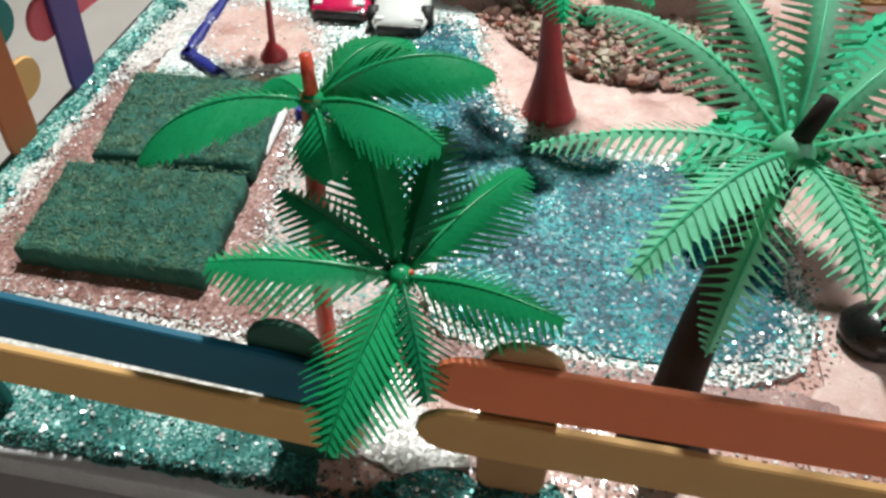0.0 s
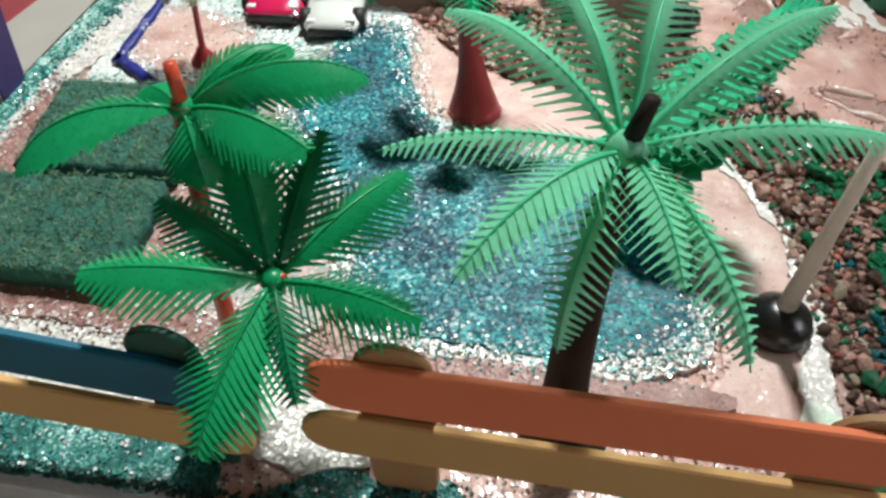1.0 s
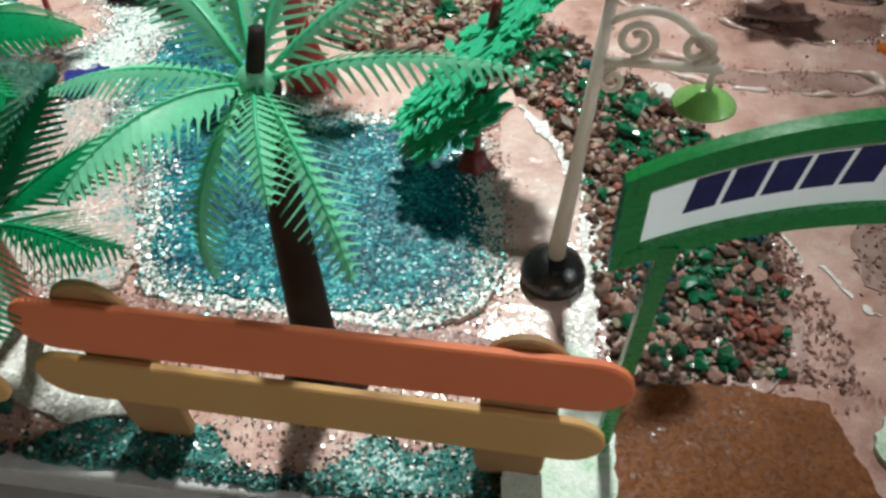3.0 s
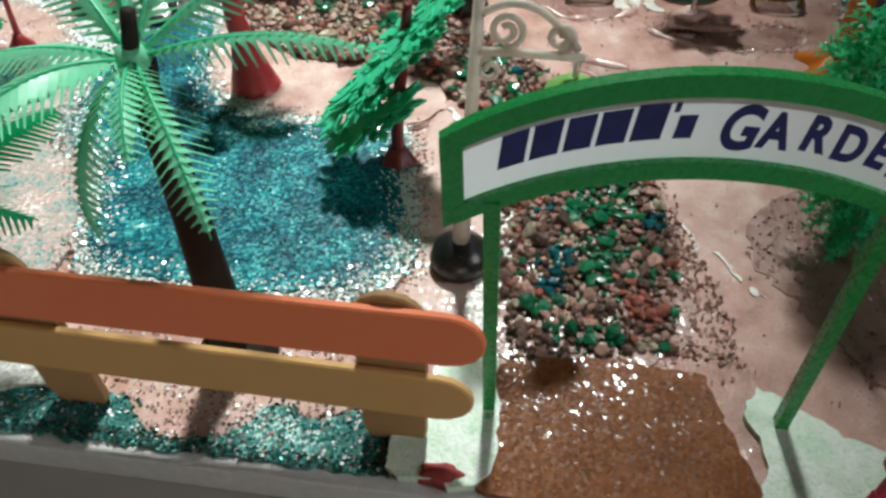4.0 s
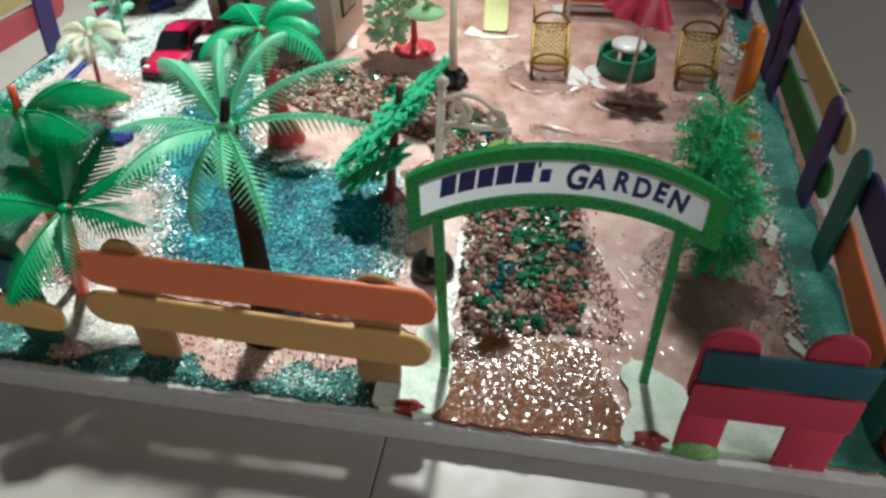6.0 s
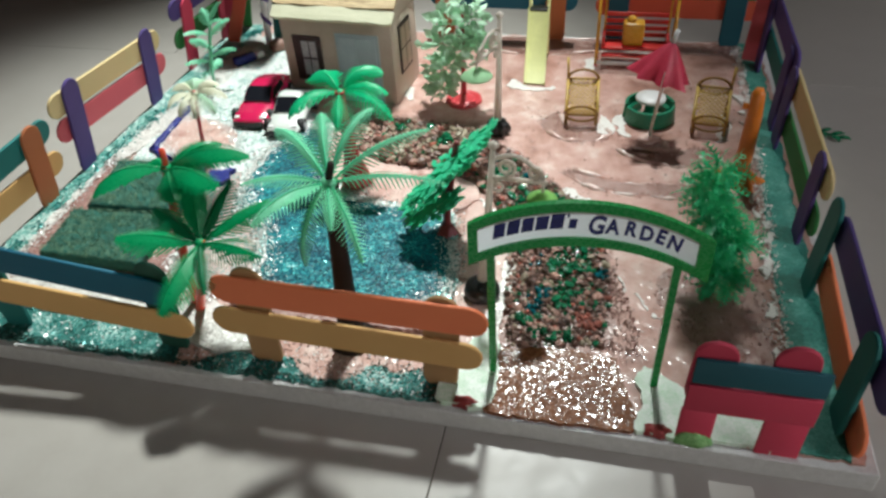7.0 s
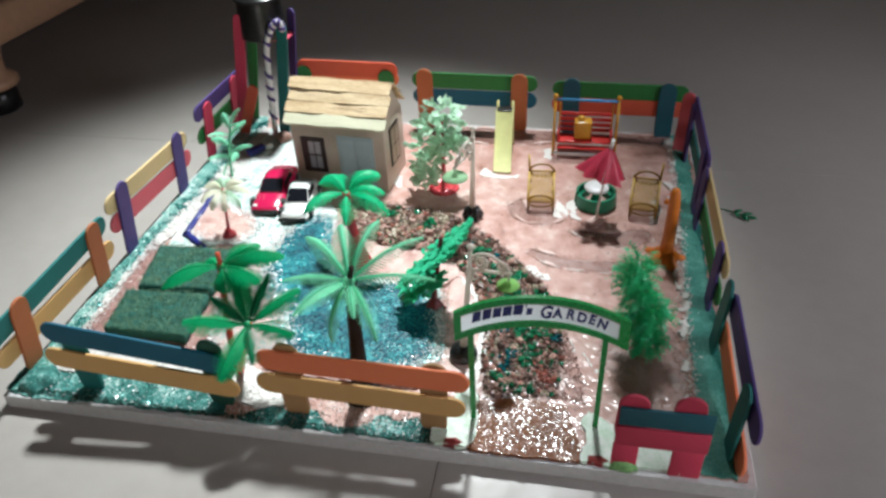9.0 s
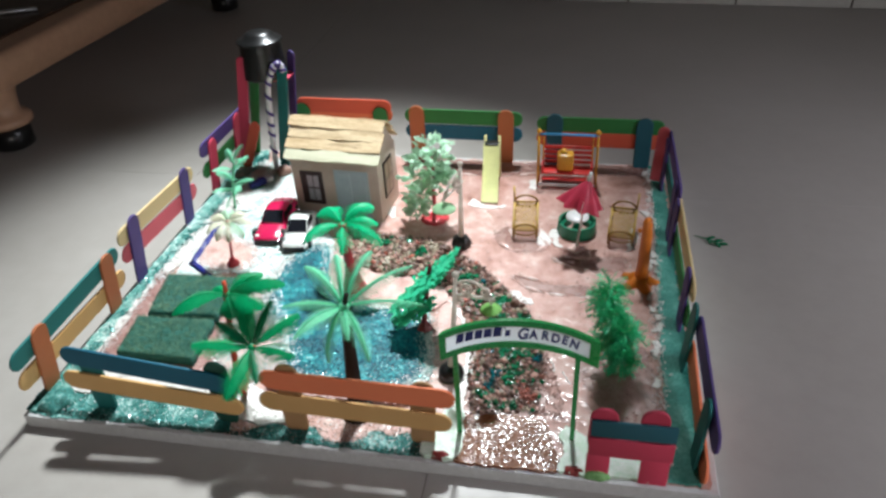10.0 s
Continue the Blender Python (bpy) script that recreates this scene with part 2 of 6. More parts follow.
SPONGE = surface("green_scouring_pad", (0.007, 0.074, 0.058), (0.030, 0.160, 0.118), 0.9, 0, 260, 1900, 0.7, dirt=((0.14, 0.22, 0.08), 0.66))
FIBRE = surface("green_pad_fibre", (0.009, 0.10, 0.068), (0.17, 0.29, 0.165), 0.6, 0, 130, 900, 0.0)


def stick_paint(name, a, b):
    a, b = [x * 0.65 + y * 0.35 for x, y in zip(a, b)], [x * 0.35 + y * 0.65 for x, y in zip(a, b)]
    return surface(name, a, b, 0.66, 0, 60, 1500, 0.10, vary=0.10, stretch=(1, 1, 1))


STICKS = {
    "orange": stick_paint("orange_dyed_wood", (0.80, 0.175, 0.070), (0.92, 0.265, 0.11)),
    "tan": stick_paint("bare_wood", (0.60, 0.335, 0.11), (0.74, 0.445, 0.17)),
    # bare wood in a darker brown that also carries the rails' shade
    "dull": stick_paint("brown_shaded_wood", (0.36, 0.19, 0.08), (0.47, 0.27, 0.12)),
    "cream": stick_paint("pale_bare_wood", (0.62, 0.46, 0.21), (0.74, 0.58, 0.30)),
    "brown": stick_paint("brown_orange_wood", (0.40, 0.105, 0.032), (0.52, 0.17, 0.06)),
    "blue": stick_paint("blue_dyed_wood", (0.001, 0.080, 0.150), (0.002, 0.155, 0.235)),
    "teal": stick_paint("teal_dyed_wood", (0.004, 0.12, 0.12), (0.014, 0.20, 0.18)),
    "green": stick_paint("green_dyed_wood", (0.012, 0.14, 0.03), (0.03, 0.24, 0.05)),
    "darkgreen": stick_paint("dark_green_wood", (0.004, 0.05, 0.035), (0.01, 0.09, 0.055)),
    "dark teal": stick_paint("dark_teal_wood", (0.003, 0.06, 0.085), (0.008, 0.10, 0.13)),
    "purple": stick_paint("purple_dyed_wood", (0.052, 0.028, 0.145), (0.095, 0.055, 0.235)),
    "red": stick_paint("red_dyed_wood", (0.50, 0.025, 0.065), (0.62, 0.055, 0.11)),
    "vermilion": stick_paint("vermilion_dyed_wood", (0.56, 0.075, 0.035), (0.68, 0.125, 0.060)),
    "pink": stick_paint("pink_red_wood", (0.58, 0.075, 0.10), (0.70, 0.13, 0.16)),
}


def plastic(name, c, rough=0.32, thin=0.0, k=0.82, coat=0.0):
    return surface(name, tuple(v * k for v in c), c, rough, 0, 120, 900, 0.08, thin=thin, coat=coat)


LEAF_DARK = plastic("glossy_green_leaf_plastic", (0.006, 0.385, 0.138), 0.30, 0.2)
LEAF_DEEP = plastic("deep_green_leaf_plastic", (0.005, 0.23, 0.095), 0.35, 0.2)
LEAF_PALE = plastic("pale_green_leaf_plastic", (0.27, 0.88, 0.54), 0.36, 0.25)
RIB_GREEN = plastic("fresh_green_rib_plastic", (0.08, 0.74, 0.38), 0.36, 0.2)
LEAF_TEAL = plastic("sea_green_leaf_plastic", (0.008, 0.62, 0.27), 0.4, 0.3)
LEAF_PLATE = plastic("moulded_leaf_plastic", (0.07, 0.80, 0.44), 0.4, 0.25)
LEAF_MINT = plastic("minty_leaf_plastic", (0.62, 0.90, 0.68), 0.5, 0.40)
LEAF_SAPLING = plastic("mint_sapling_plastic", (0.28, 0.80, 0.52), 0.45, 0.3)
LEAF_WHITE = plastic("frosted_leaf_plastic", (0.78, 0.79, 0.60), 0.5, 0.25)
LEAF_BUSH = plastic("bright_green_strand_plastic", (0.07, 0.72, 0.33), 0.28, 0.3)
TRUNK_BROWN = plastic("brown_trunk_plastic", (0.024, 0.016, 0.013), 0.7)
TRUNK_BROWN.node_tree.nodes["Principled BSDF"].inputs["Specular IOR Level"].default_value = 0.2
TRUNK_RED = plastic("red_trunk_plastic", (0.56, 0.05, 0.06), 0.35)
TRUNK_ORANGE = plastic("orange_red_trunk_plastic", (0.74, 0.095, 0.045), 0.35)
TRUNK_MAROON = plastic("maroon_trunk_plastic", (0.16, 0.02, 0.022), 0.4)
ORANGE = plastic("orange_plastic", (0.72, 0.20, 0.02), 0.35)
ARCH_GREEN = plastic("green_gate_plastic", (0.018, 0.30, 0.070), 0.28)
PAPER = surface("white_paper", (0.83, 0.85, 0.91), (0.88, 0.90, 0.95), 0.7, 0, 60, 700, 0.05, thin=0.82)
INK = surface("blue_black_ink", (0.006, 0.010, 0.085), (0.014, 0.022, 0.17), 0.5, 0, 500, 2000, 0.0)
IVORY = plastic("ivory_plastic", (0.90, 0.84, 0.77), 0.35, 0.55)
LIME = plastic("lime_shade_plastic", (0.34, 0.70, 0.20), 0.3, 0.3)
PALE_LIME = plastic("pale_lime_shade_plastic", (0.50, 0.80, 0.50), 0.3, 0.4)
BLACK = plastic("black_plastic", (0.012, 0.012, 0.012), 0.3)
CARD = surface("cream_card", (0.52, 0.43, 0.345), (0.62, 0.53, 0.44), 0.6, 0, 60, 800, 0.1)
DOOR_BLUE = surface("pale_blue_card", (0.40, 0.52, 0.57), (0.50, 0.61, 0.65), 0.5, 0, 90, 700, 0.1)
FRAME_BROWN = surface("dark_brown_card", (0.014, 0.007, 0.006), (0.030, 0.014, 0.012), 0.5, 0, 90, 700, 0.1)
PANE = surface("greyish_window_card", (0.30, 0.32, 0.34), (0.46, 0.48, 0.50), 0.25, 0, 160, 900, 0.05)
ROOF_WOOD = surface("varnished_roof_stick", (0.48, 0.32, 0.16), (0.82, 0.66, 0.42), 0.5, 0, 70, 700, 0.6, dirt=((0.24, 0.12, 0.05), 0.56), vary=0.18, stretch=(0.3, 2, 2))
ROOF_PALE = surface("greenish_roof_stick", (0.62, 0.61, 0.42), (0.78, 0.76, 0.56), 0.5, 0, 60, 700, 0.4, vary=0.06, stretch=(0.35, 3, 3))
RED_PAINT = plastic("red_car_paint", (0.60, 0.012, 0.085), 0.22, 0, 0.95, 0.8)
WHITE_PAINT = plastic("white_car_paint", (0.72, 0.74, 0.70), 0.22, 0, 0.95, 0.8)
GLASS_DARK = plastic("smoked_window_plastic", (0.012, 0.013, 0.018), 0.12)
TYRE = plastic("black_tyre", (0.015, 0.015, 0.015), 0.6)
RIM = surface("grey_rim", (0.35, 0.35, 0.36), (0.5, 0.5, 0.5), 0.3, 0.7, 200, 900, 0.05)
SLIDE = plastic("pale_yellow_plastic", (0.76, 0.76, 0.34), 0.35)
YELLOW = plastic("amber_plastic", (0.72, 0.36, 0.03), 0.3, 0.1)
RATTAN = plastic("woven_yellow_plastic", (0.66, 0.43, 0.10), 0.45)
RATTAN_DARK = plastic("brown_yellow_plastic", (0.36, 0.19, 0.035), 0.4)
RED_PLASTIC = plastic("red_play_plastic", (0.62, 0.035, 0.03), 0.3)
PINK_CLOTH = plastic("pink_red_umbrella_film", (0.62, 0.05, 0.10), 0.45, 0.3)
GREEN_TABLE = plastic("dark_green_furniture_plastic", (0.010, 0.21, 0.11), 0.3)
WHITE_PLASTIC = plastic("white_plastic", (0.75, 0.75, 0.74), 0.3)
SKY_PLASTIC = plastic("sky_blue_plastic", (0.05, 0.28, 0.55), 0.3)
BLUE_FOAM = surface("navy_glitter_foam", (0.003, 0.008, 0.11), (0.007, 0.020, 0.25), 0.4, 0.0, 300, 1500, 0.5, dirt=((0.55, 0.57, 0.66), 0.60))
STOOL_BROWN = plastic("brown_stool_plastic", (0.56, 0.33, 0.21), 0.35)
STOOL_DARK = plastic("dark_brown_tray_plastic", (0.07, 0.035, 0.022), 0.25)
RED_CLAY = surface("dark_red_clay", (0.20, 0.018, 0.018), (0.38, 0.05, 0.045), 0.6, 0, 260, 1200, 0.8, dirt=((0.5, 0.42, 0.36), 0.68))
PEBBLES = [
    surface("pink_pebble", (0.25, 0.115, 0.085), (0.50, 0.30, 0.24), 0.45, 0, 300, 1400, 0.5, vary=0.35),
    surface("dark_brown_pebble", (0.05, 0.028, 0.02), (0.17, 0.09, 0.065), 0.35, 0, 300, 1400, 0.5, vary=0.35),
    surface("olive_cream_pebble", (0.22, 0.17, 0.11), (0.44, 0.37, 0.27), 0.4, 0, 300, 1400, 0.5, vary=0.35),
    surface("green_glass_pebble", (0.003, 0.055, 0.024), (0.01, 0.15, 0.065), 0.10, 0, 300, 1400, 0.2, vary=0.4),
    surface("teal_glass_pebble", (0.002, 0.040, 0.050), (0.006, 0.11, 0.125), 0.10, 0, 300, 1400, 0.2, vary=0.4),
    surface("rust_pebble", (0.22, 0.05, 0.03), (0.40, 0.12, 0.08), 0.4, 0, 300, 1400, 0.5, vary=0.3),
]

# ---- building helpers ----
TOP = 0.010  # upper face of the foam board


def thing(name, at, label, category, group="", kind=""):
    ob = new(name)
    ob.empty_display_size = 0.005
    ob.matrix_world = Matrix.Translation(at)
    return tagged(ob, label, category, group, kind)


def root_of(ob):
    while ob.parent:
        ob = ob.parent
    return ob


def part(name, bm, material, parent=None, label="", smooth=True):
    """Links a bmesh in world coordinates as one mesh object under its thing or part."""
    if parent is not None:
        bm.transform(Matrix.Translation(-root_of(parent).location))
    bmesh.ops.recalc_face_normals(bm, faces=bm.faces)
    me = bpy.data.meshes.new(name)
    bm.to_mesh(me)
    bm.free()
    me.materials.append(material)
    if smooth:
        me.shade_smooth()
    ob = new(name, me)
    ob.parent = parent
    return tagged(ob, label)


def crisp(ob, angle=35):
    """Sharp edges stay sharp on a smooth-shaded mesh."""
    bm = bmesh.new()
    bm.from_mesh(ob.data)
    for e in bm.edges:
        e.smooth = not (len(e.link_faces) == 2 and e.calc_face_angle(0) > radians(angle))
    bm.to_mesh(ob.data)
    bm.free()
    return ob


def V(*c):
    return Vector(c)


def box(lo, hi, bevel=0.0, m=None):
    bm = bmesh.new()
    bmesh.ops.create_cube(bm, size=1.0)
    lo, hi = Vector(lo), Vector(hi)
    for v in bm.verts:
        v.co = Vector([lo[i] + (v.co[i] + 0.5) * (hi[i] - lo[i]) for i in range(3)])
    if bevel:
        bmesh.ops.bevel(bm, geom=bm.edges[:], offset=bevel, segments=2, profile=0.5, affect="EDGES")
    if m:
        bm.transform(m)
    return bm


def tube(points, radii, sides=10, caps=True, bm=None, squash=1.0):
    """A tapered tube along points."""
    bm = bm or bmesh.new()
    pts = [Vector(p) for p in points]
    if not isinstance(radii, (list, tuple)):
        radii = [radii] * len(pts)
    rings, side = [], None
    for i, p in enumerate(pts):
        way = (pts[min(i + 1, len(pts) - 1)] - pts[max(i - 1, 0)]).normalized()
        if side is None:
            side = way.orthogonal().normalized()
        side = (side - way * side.dot(way)).normalized()
        up = way.cross(side)
        rings.append([bm.verts.new(p + radii[i] * (math.cos(a) * side + squash * math.sin(a) * up)) for a in (2 * math.pi * k / sides for k in range(sides))])
    for a, b in zip(rings, rings[1:]):
        for k in range(sides):
            bm.faces.new((a[k], a[(k + 1) % sides], b[(k + 1) % sides], b[k]))
    if caps:
        bm.faces.new(rings[0][::-1])
        bm.faces.new(rings[-1])
    return bm


def lathe(profile, at=(0, 0, 0), sides=24, lobes=0, depth=0.0, bm=None):
    """A turned shape: profile of (radius, height); lobes give it a wavy rim."""
    bm = bm or bmesh.new()
    rings = []
    for r, z in profile:
        ring = []
        for k in range(sides):
            a = 2 * math.pi * k / sides
            rr = r * (1 + depth * math.cos(lobes * a)) if lobes else r
            ring.append(bm.verts.new(V(at[0] + rr * math.cos(a), at[1] + rr * math.sin(a), at[2] + z)))
        rings.append(ring)
    for a, b in zip(rings, rings[1:]):
        for k in range(sides):
            bm.faces.new((a[k], a[(k + 1) % sides], b[(k + 1) % sides], b[k]))
    bm.faces.new(rings[0][::-1])
    bm.faces.new(rings[-1])
    return bm


def smooth_line(points, steps=6, closed=False):
    pts = [Vector(p) for p in points]
    n, out = len(pts), []
    for i in range(n if closed else n - 1):
        q = [pts[(i + d) % n] if closed else pts[min(max(i + d, 0), n - 1)] for d in (-1, 0, 1, 2)]
        for s in range(steps):
            u = s / steps
            out.append(0.5 * (2 * q[1] + (q[2] - q[0]) * u + (2 * q[0] - 5 * q[1] + 4 * q[2] - q[3]) * u * u + (3 * q[1] - q[0] - 3 * q[2] + q[3]) * u**3))
    return out if closed else out + [pts[-1]]


def outline(points, rough=0.0012, step=0.0015, curved=True):
    """A closed, uneven outline through points in plan."""
    line = smooth_line([(x, y, 0) for x, y in points], 8, True) if curved else [Vector((x, y, 0)) for x, y in points]
    dense = []
    for a, b in zip(line, line[1:] + line[:1]):
        for k in range(max(1, int((b - a).length / step))):
            dense.append(a.lerp(b, k / max(1, int((b - a).length / step))))
    out = []
    for p in dense:
        w = noise.noise_vector(p * 130) * rough * 1.4 + noise.noise_vector(p * 600) * rough * 0.8
        out.append((p.x + w.x, p.y + w.y))
    return out


def patch(name, points, top, material, label, rough=0.0012, bottom=None, kind="structure", category="ground", curved=True):
    """A thin layer with an uneven rim on the board."""
    ring = outline(points, rough, curved=curved)
    bottom = TOP if bottom is None else bottom
    n = len(ring)
    flat, _, faces, origin, _, _ = delaunay_2d_cdt([Vector(p) for p in ring], [], [list(range(n))], 1, 1e-7)
    bm = bmesh.new()
    upper = [bm.verts.new((v.x, v.y, top)) for v in flat]
    for f in faces:
        bm.faces.new([upper[k] for k in f])
    rim = [e for e in bm.edges if len(e.link_faces) == 1]
    made = {}
    for e in rim:
        for v in e.verts:
            if v not in made:
                made[v] = bm.verts.new((v.co.x, v.co.y, bottom))
    for e in rim:
        u, v = e.verts
        bm.faces.new((u, v, made[v], made[u]))
    ob = part(name, bm, material, None, smooth=False)
    tagged(ob, label, category, "", kind)
    return ob


def inside(x, y, poly):
    hit, j = False, len(poly) - 1
    for i in range(len(poly)):
        if (poly[i][1] > y) != (poly[j][1] > y) and x < (poly[j][0] - poly[i][0]) * (y - poly[i][1]) / (poly[j][1] - poly[i][1]) + poly[i][0]:
            hit = not hit
        j = i
    return hit


def scatter(poly, count, rng):
    xs, ys = [p[0] for p in poly], [p[1] for p in poly]
    out = []
    for _ in range(count * 20):
        x, y = rng.uniform(min(xs), max(xs)), rng.uniform(min(ys), max(ys))
        if inside(x, y, poly):
            out.append((x, y))
            if len(out) == count:
                break
    return out


def flakes(name, spots, z, size, material, label, rng, tilt=0.35):
    """Many small flakes lying about, as one loose heap."""
    verts, faces = [], []
    for x, y in spots:
        n = V(rng.gauss(0, tilt), rng.gauss(0, tilt), 1).normalized()
        u = n.orthogonal().normalized()
        u.rotate(Matrix.Rotation(rng.uniform(0, 6.28), 3, n))
        w, s = n.cross(u), size * rng.uniform(0.5, 1.3)
        c, base = V(x, y, z + s * 0.25), len(verts)
        verts += [c + s * (math.cos(a) * u + math.sin(a) * w) for a in (0.3, 1.7, 2.9, 4.4, 5.5)]
        verts.append(c - n * s * 0.5)
        faces.append([base + k for k in range(5)])
        faces += [(base + (k + 1) % 5, base + k, base + 5) for k in range(5)]
    me = bpy.data.meshes.new(name)
    me.from_pydata(verts, [], faces)
    me.materials.append(material)
    return tagged(new(name, me), label, "glitter", "", "stuff")


def stick(p0, p1, normal, w=0.0145, t=0.0019, bm=None):
    """A flat craft stick with rounded ends, tip to tip from p0 to p1; normal: its flat side."""
    bm = bm or bmesh.new()
    p0, p1 = Vector(p0), Vector(p1)
    along = (p1 - p0).normalized()
    nrm = Vector(normal)
    nrm = (nrm - along * nrm.dot(along)).normalized()
    side, length, r = nrm.cross(along), (p1 - p0).length, w / 2
    rim = []
    for k in range(9):
        a = -math.pi / 2 + math.pi * k / 8
        rim.append((length - r + r * math.cos(a), r * math.sin(a)))
    for k in range(9):
        a = math.pi / 2 + math.pi * k / 8
        rim.append((r + r * math.cos(a), r * math.sin(a)))
    layers = []
    for inset, h in ((0.0004, -t / 2), (0, -t / 2 + 0.0004), (0, t / 2 - 0.0004), (0.0004, t / 2)):
        k = 1 - inset / r
        layers.append([bm.verts.new(p0 + along * (length / 2 + (u - length / 2) * (1 - 2 * inset / length)) + side * v * k + nrm * h) for u, v in rim])
    n = len(rim)
    for a, b in zip(layers, layers[1:]):
        for k in range(n):
            bm.faces.new((a[k], a[(k + 1) % n], b[(k + 1) % n], b[k]))
    bm.faces.new(layers[0][::-1])
    bm.faces.new(layers[-1])
    return bm

# ---- the room ----
rng = random.Random(7)


def room():
    ob = part("floor", box((-1.9, -2.1, -0.02), (1.9, 1.2, -0.0005)), GROUT, None, smooth=False)
    tagged(ob, "polished beige floor tiles with thin dark joints", "floor", "", "structure")
    ys = [-2.0, -1.474, -0.874, -0.274, 0.330, 1.15]
    for k, (y0, y1) in enumerate(zip(ys, ys[1:])):
        xs = [-1.8, -1.2165, -0.6165, -0.0165, 0.5835, 1.1835, 1.8] if k < 4 else [-1.8, -0.92, -0.3165, 0.88, 1.8]
        for x0, x1 in zip(xs, xs[1:]):
            part("tile", box((x0 + 0.0003, y0 + 0.00006, -0.006), (x1 - 0.0003, y1 - 0.00006, 0.0), 0.0002), FLOOR, ob, smooth=False)
    for name, lo, hi in (("wall_south", (-1.9, -2.1, 0), (1.9, -2.0, 2.6)),
                         ("wall_west", (-1.9, -2.0, 0), (-1.8, 1.2, 2.6)), ("wall_east", (1.8, -2.0, 0), (1.9, 1.2, 2.6))):
        tagged(part(name, box(lo, hi), WALL, None, smooth=False), "plain painted room wall", "wall", "", "structure")
    tagged(part("ceiling", box((-1.9, -2.1, 2.6), (1.9, 1.2, 2.7)), WALL, None, smooth=False), "plain painted ceiling", "ceiling", "", "structure")
    # unseen inner walls, added with openings to give the fill lamps a source
    for name, boxes in (("wall_inner_south", (((-1.8, -1.24, 0), (-0.15, -1.14, 2.6)), ((0.65, -1.24, 0), (1.46, -1.14, 2.6)), ((-0.15, -1.24, 2.05), (0.65, -1.14, 2.6)))),
                        ("wall_inner_east", (((1.36, -1.14, 0), (1.46, -0.60, 2.6)), ((1.36, 0.20, 0), (1.46, 0.78, 2.6)), ((1.36, -0.60, 2.05), (1.46, 0.20, 2.6))))):
        bm = bmesh.new()
        for lo, hi in boxes:
            q = box(lo, hi)
            me = bpy.data.meshes.new("piece")
            q.to_mesh(me)
            q.free()
            bm.from_mesh(me)
            bpy.data.meshes.remove(me)
        tagged(part(name, bm, WALL, None, smooth=False), "unseen painted wall added round a fill lamp, with an opening", "wall", "", "structure")
    m = Matrix.Translation((0.24, 0.897, 0)) @ Matrix.Rotation(radians(-4.8), 4, "Z")
    tagged(part("wall_north", box((-2.04, 0.011, 0), (1.56, 0.111, 2.6), 0, m), WALL, None, smooth=False), "plain painted room wall", "wall", "", "structure")
    base = part("baseboard", box((-2.04, 0.003, 0.0), (1.56, 0.010, 0.089), 0, m), GROUT, None, smooth=False)
    tagged(base, "pale tiled skirting along the wall", "skirting", "", "structure")
    x = -0.1205 - 12 * 0.1555
    for k in range(22):
        part("skirting_tile", box((x + 0.0012, -0.003, 0.0005), (x + 0.1543, 0.0025, 0.090), 0.0006, m), SKIRT, base, smooth=False)
        x += 0.1555


room()

# ---- the foam board and the layers glued on it ----
X0, X1, Y0, Y1 = -0.2762, 0.1425, 0.0092, 0.3700


def foam_board():
    bm = box((X0, Y0, 0.0), (X1, Y1, TOP), 0.0006)
    tagged(part("model_board", bm, FOAM, None, smooth=False), "white foam board carrying the model garden, on floor tiles", "board", "", "structure")


foam_board()
Z = TOP
POND_RIM = [(-0.1567, 0.130), (-0.1627, 0.150), (-0.1608, 0.186), (-0.1477, 0.206), (-0.1347, 0.200), (-0.1225, 0.164), (-0.1073, 0.143), (-0.0791, 0.1345), (-0.0448, 0.133),
            (-0.0386, 0.115), (-0.0324, 0.090), (-0.0344, 0.070), (-0.0535, 0.0605), (-0.0939, 0.060), (-0.1172, 0.066), (-0.1273, 0.090), (-0.1365, 0.108), (-0.1506, 0.120)]


def grown(points, d):
    cx, cy = sum(p[0] for p in points) / len(points), sum(p[1] for p in points) / len(points)
    out = []
    for i, p in enumerate(points):
        a, b = Vector(points[i - 1]), Vector(points[(i + 1) % len(points)])
        n = Vector(((b - a).y, -(b - a).x)).normalized()
        if n.dot(Vector(p) - Vector((cx, cy))) < 0 and abs(n.dot(Vector(p) - Vector((cx, cy)))) > 0.01:
            n = -n
        out.append((p[0] + n.x * d, p[1] + n.y * d))
    return out


PATH_L = [(0.0032, 0.0475), (-0.0026, 0.079), (-0.0069, 0.1156), (-0.0177, 0.146), (-0.0324, 0.166), (-0.0589, 0.1775), (-0.0829, 0.1770), (-0.1095, 0.1905), (-0.1347, 0.217)]
PATH_R = [(0.0425, 0.0536), (0.0445, 0.086), (0.0395, 0.122), (0.0285, 0.147), (0.0155, 0.163), (-0.0093, 0.193), (-0.0483, 0.223), (-0.0855, 0.229), (-0.1177, 0.236)]
PATH = PATH_L + PATH_R[::-1]

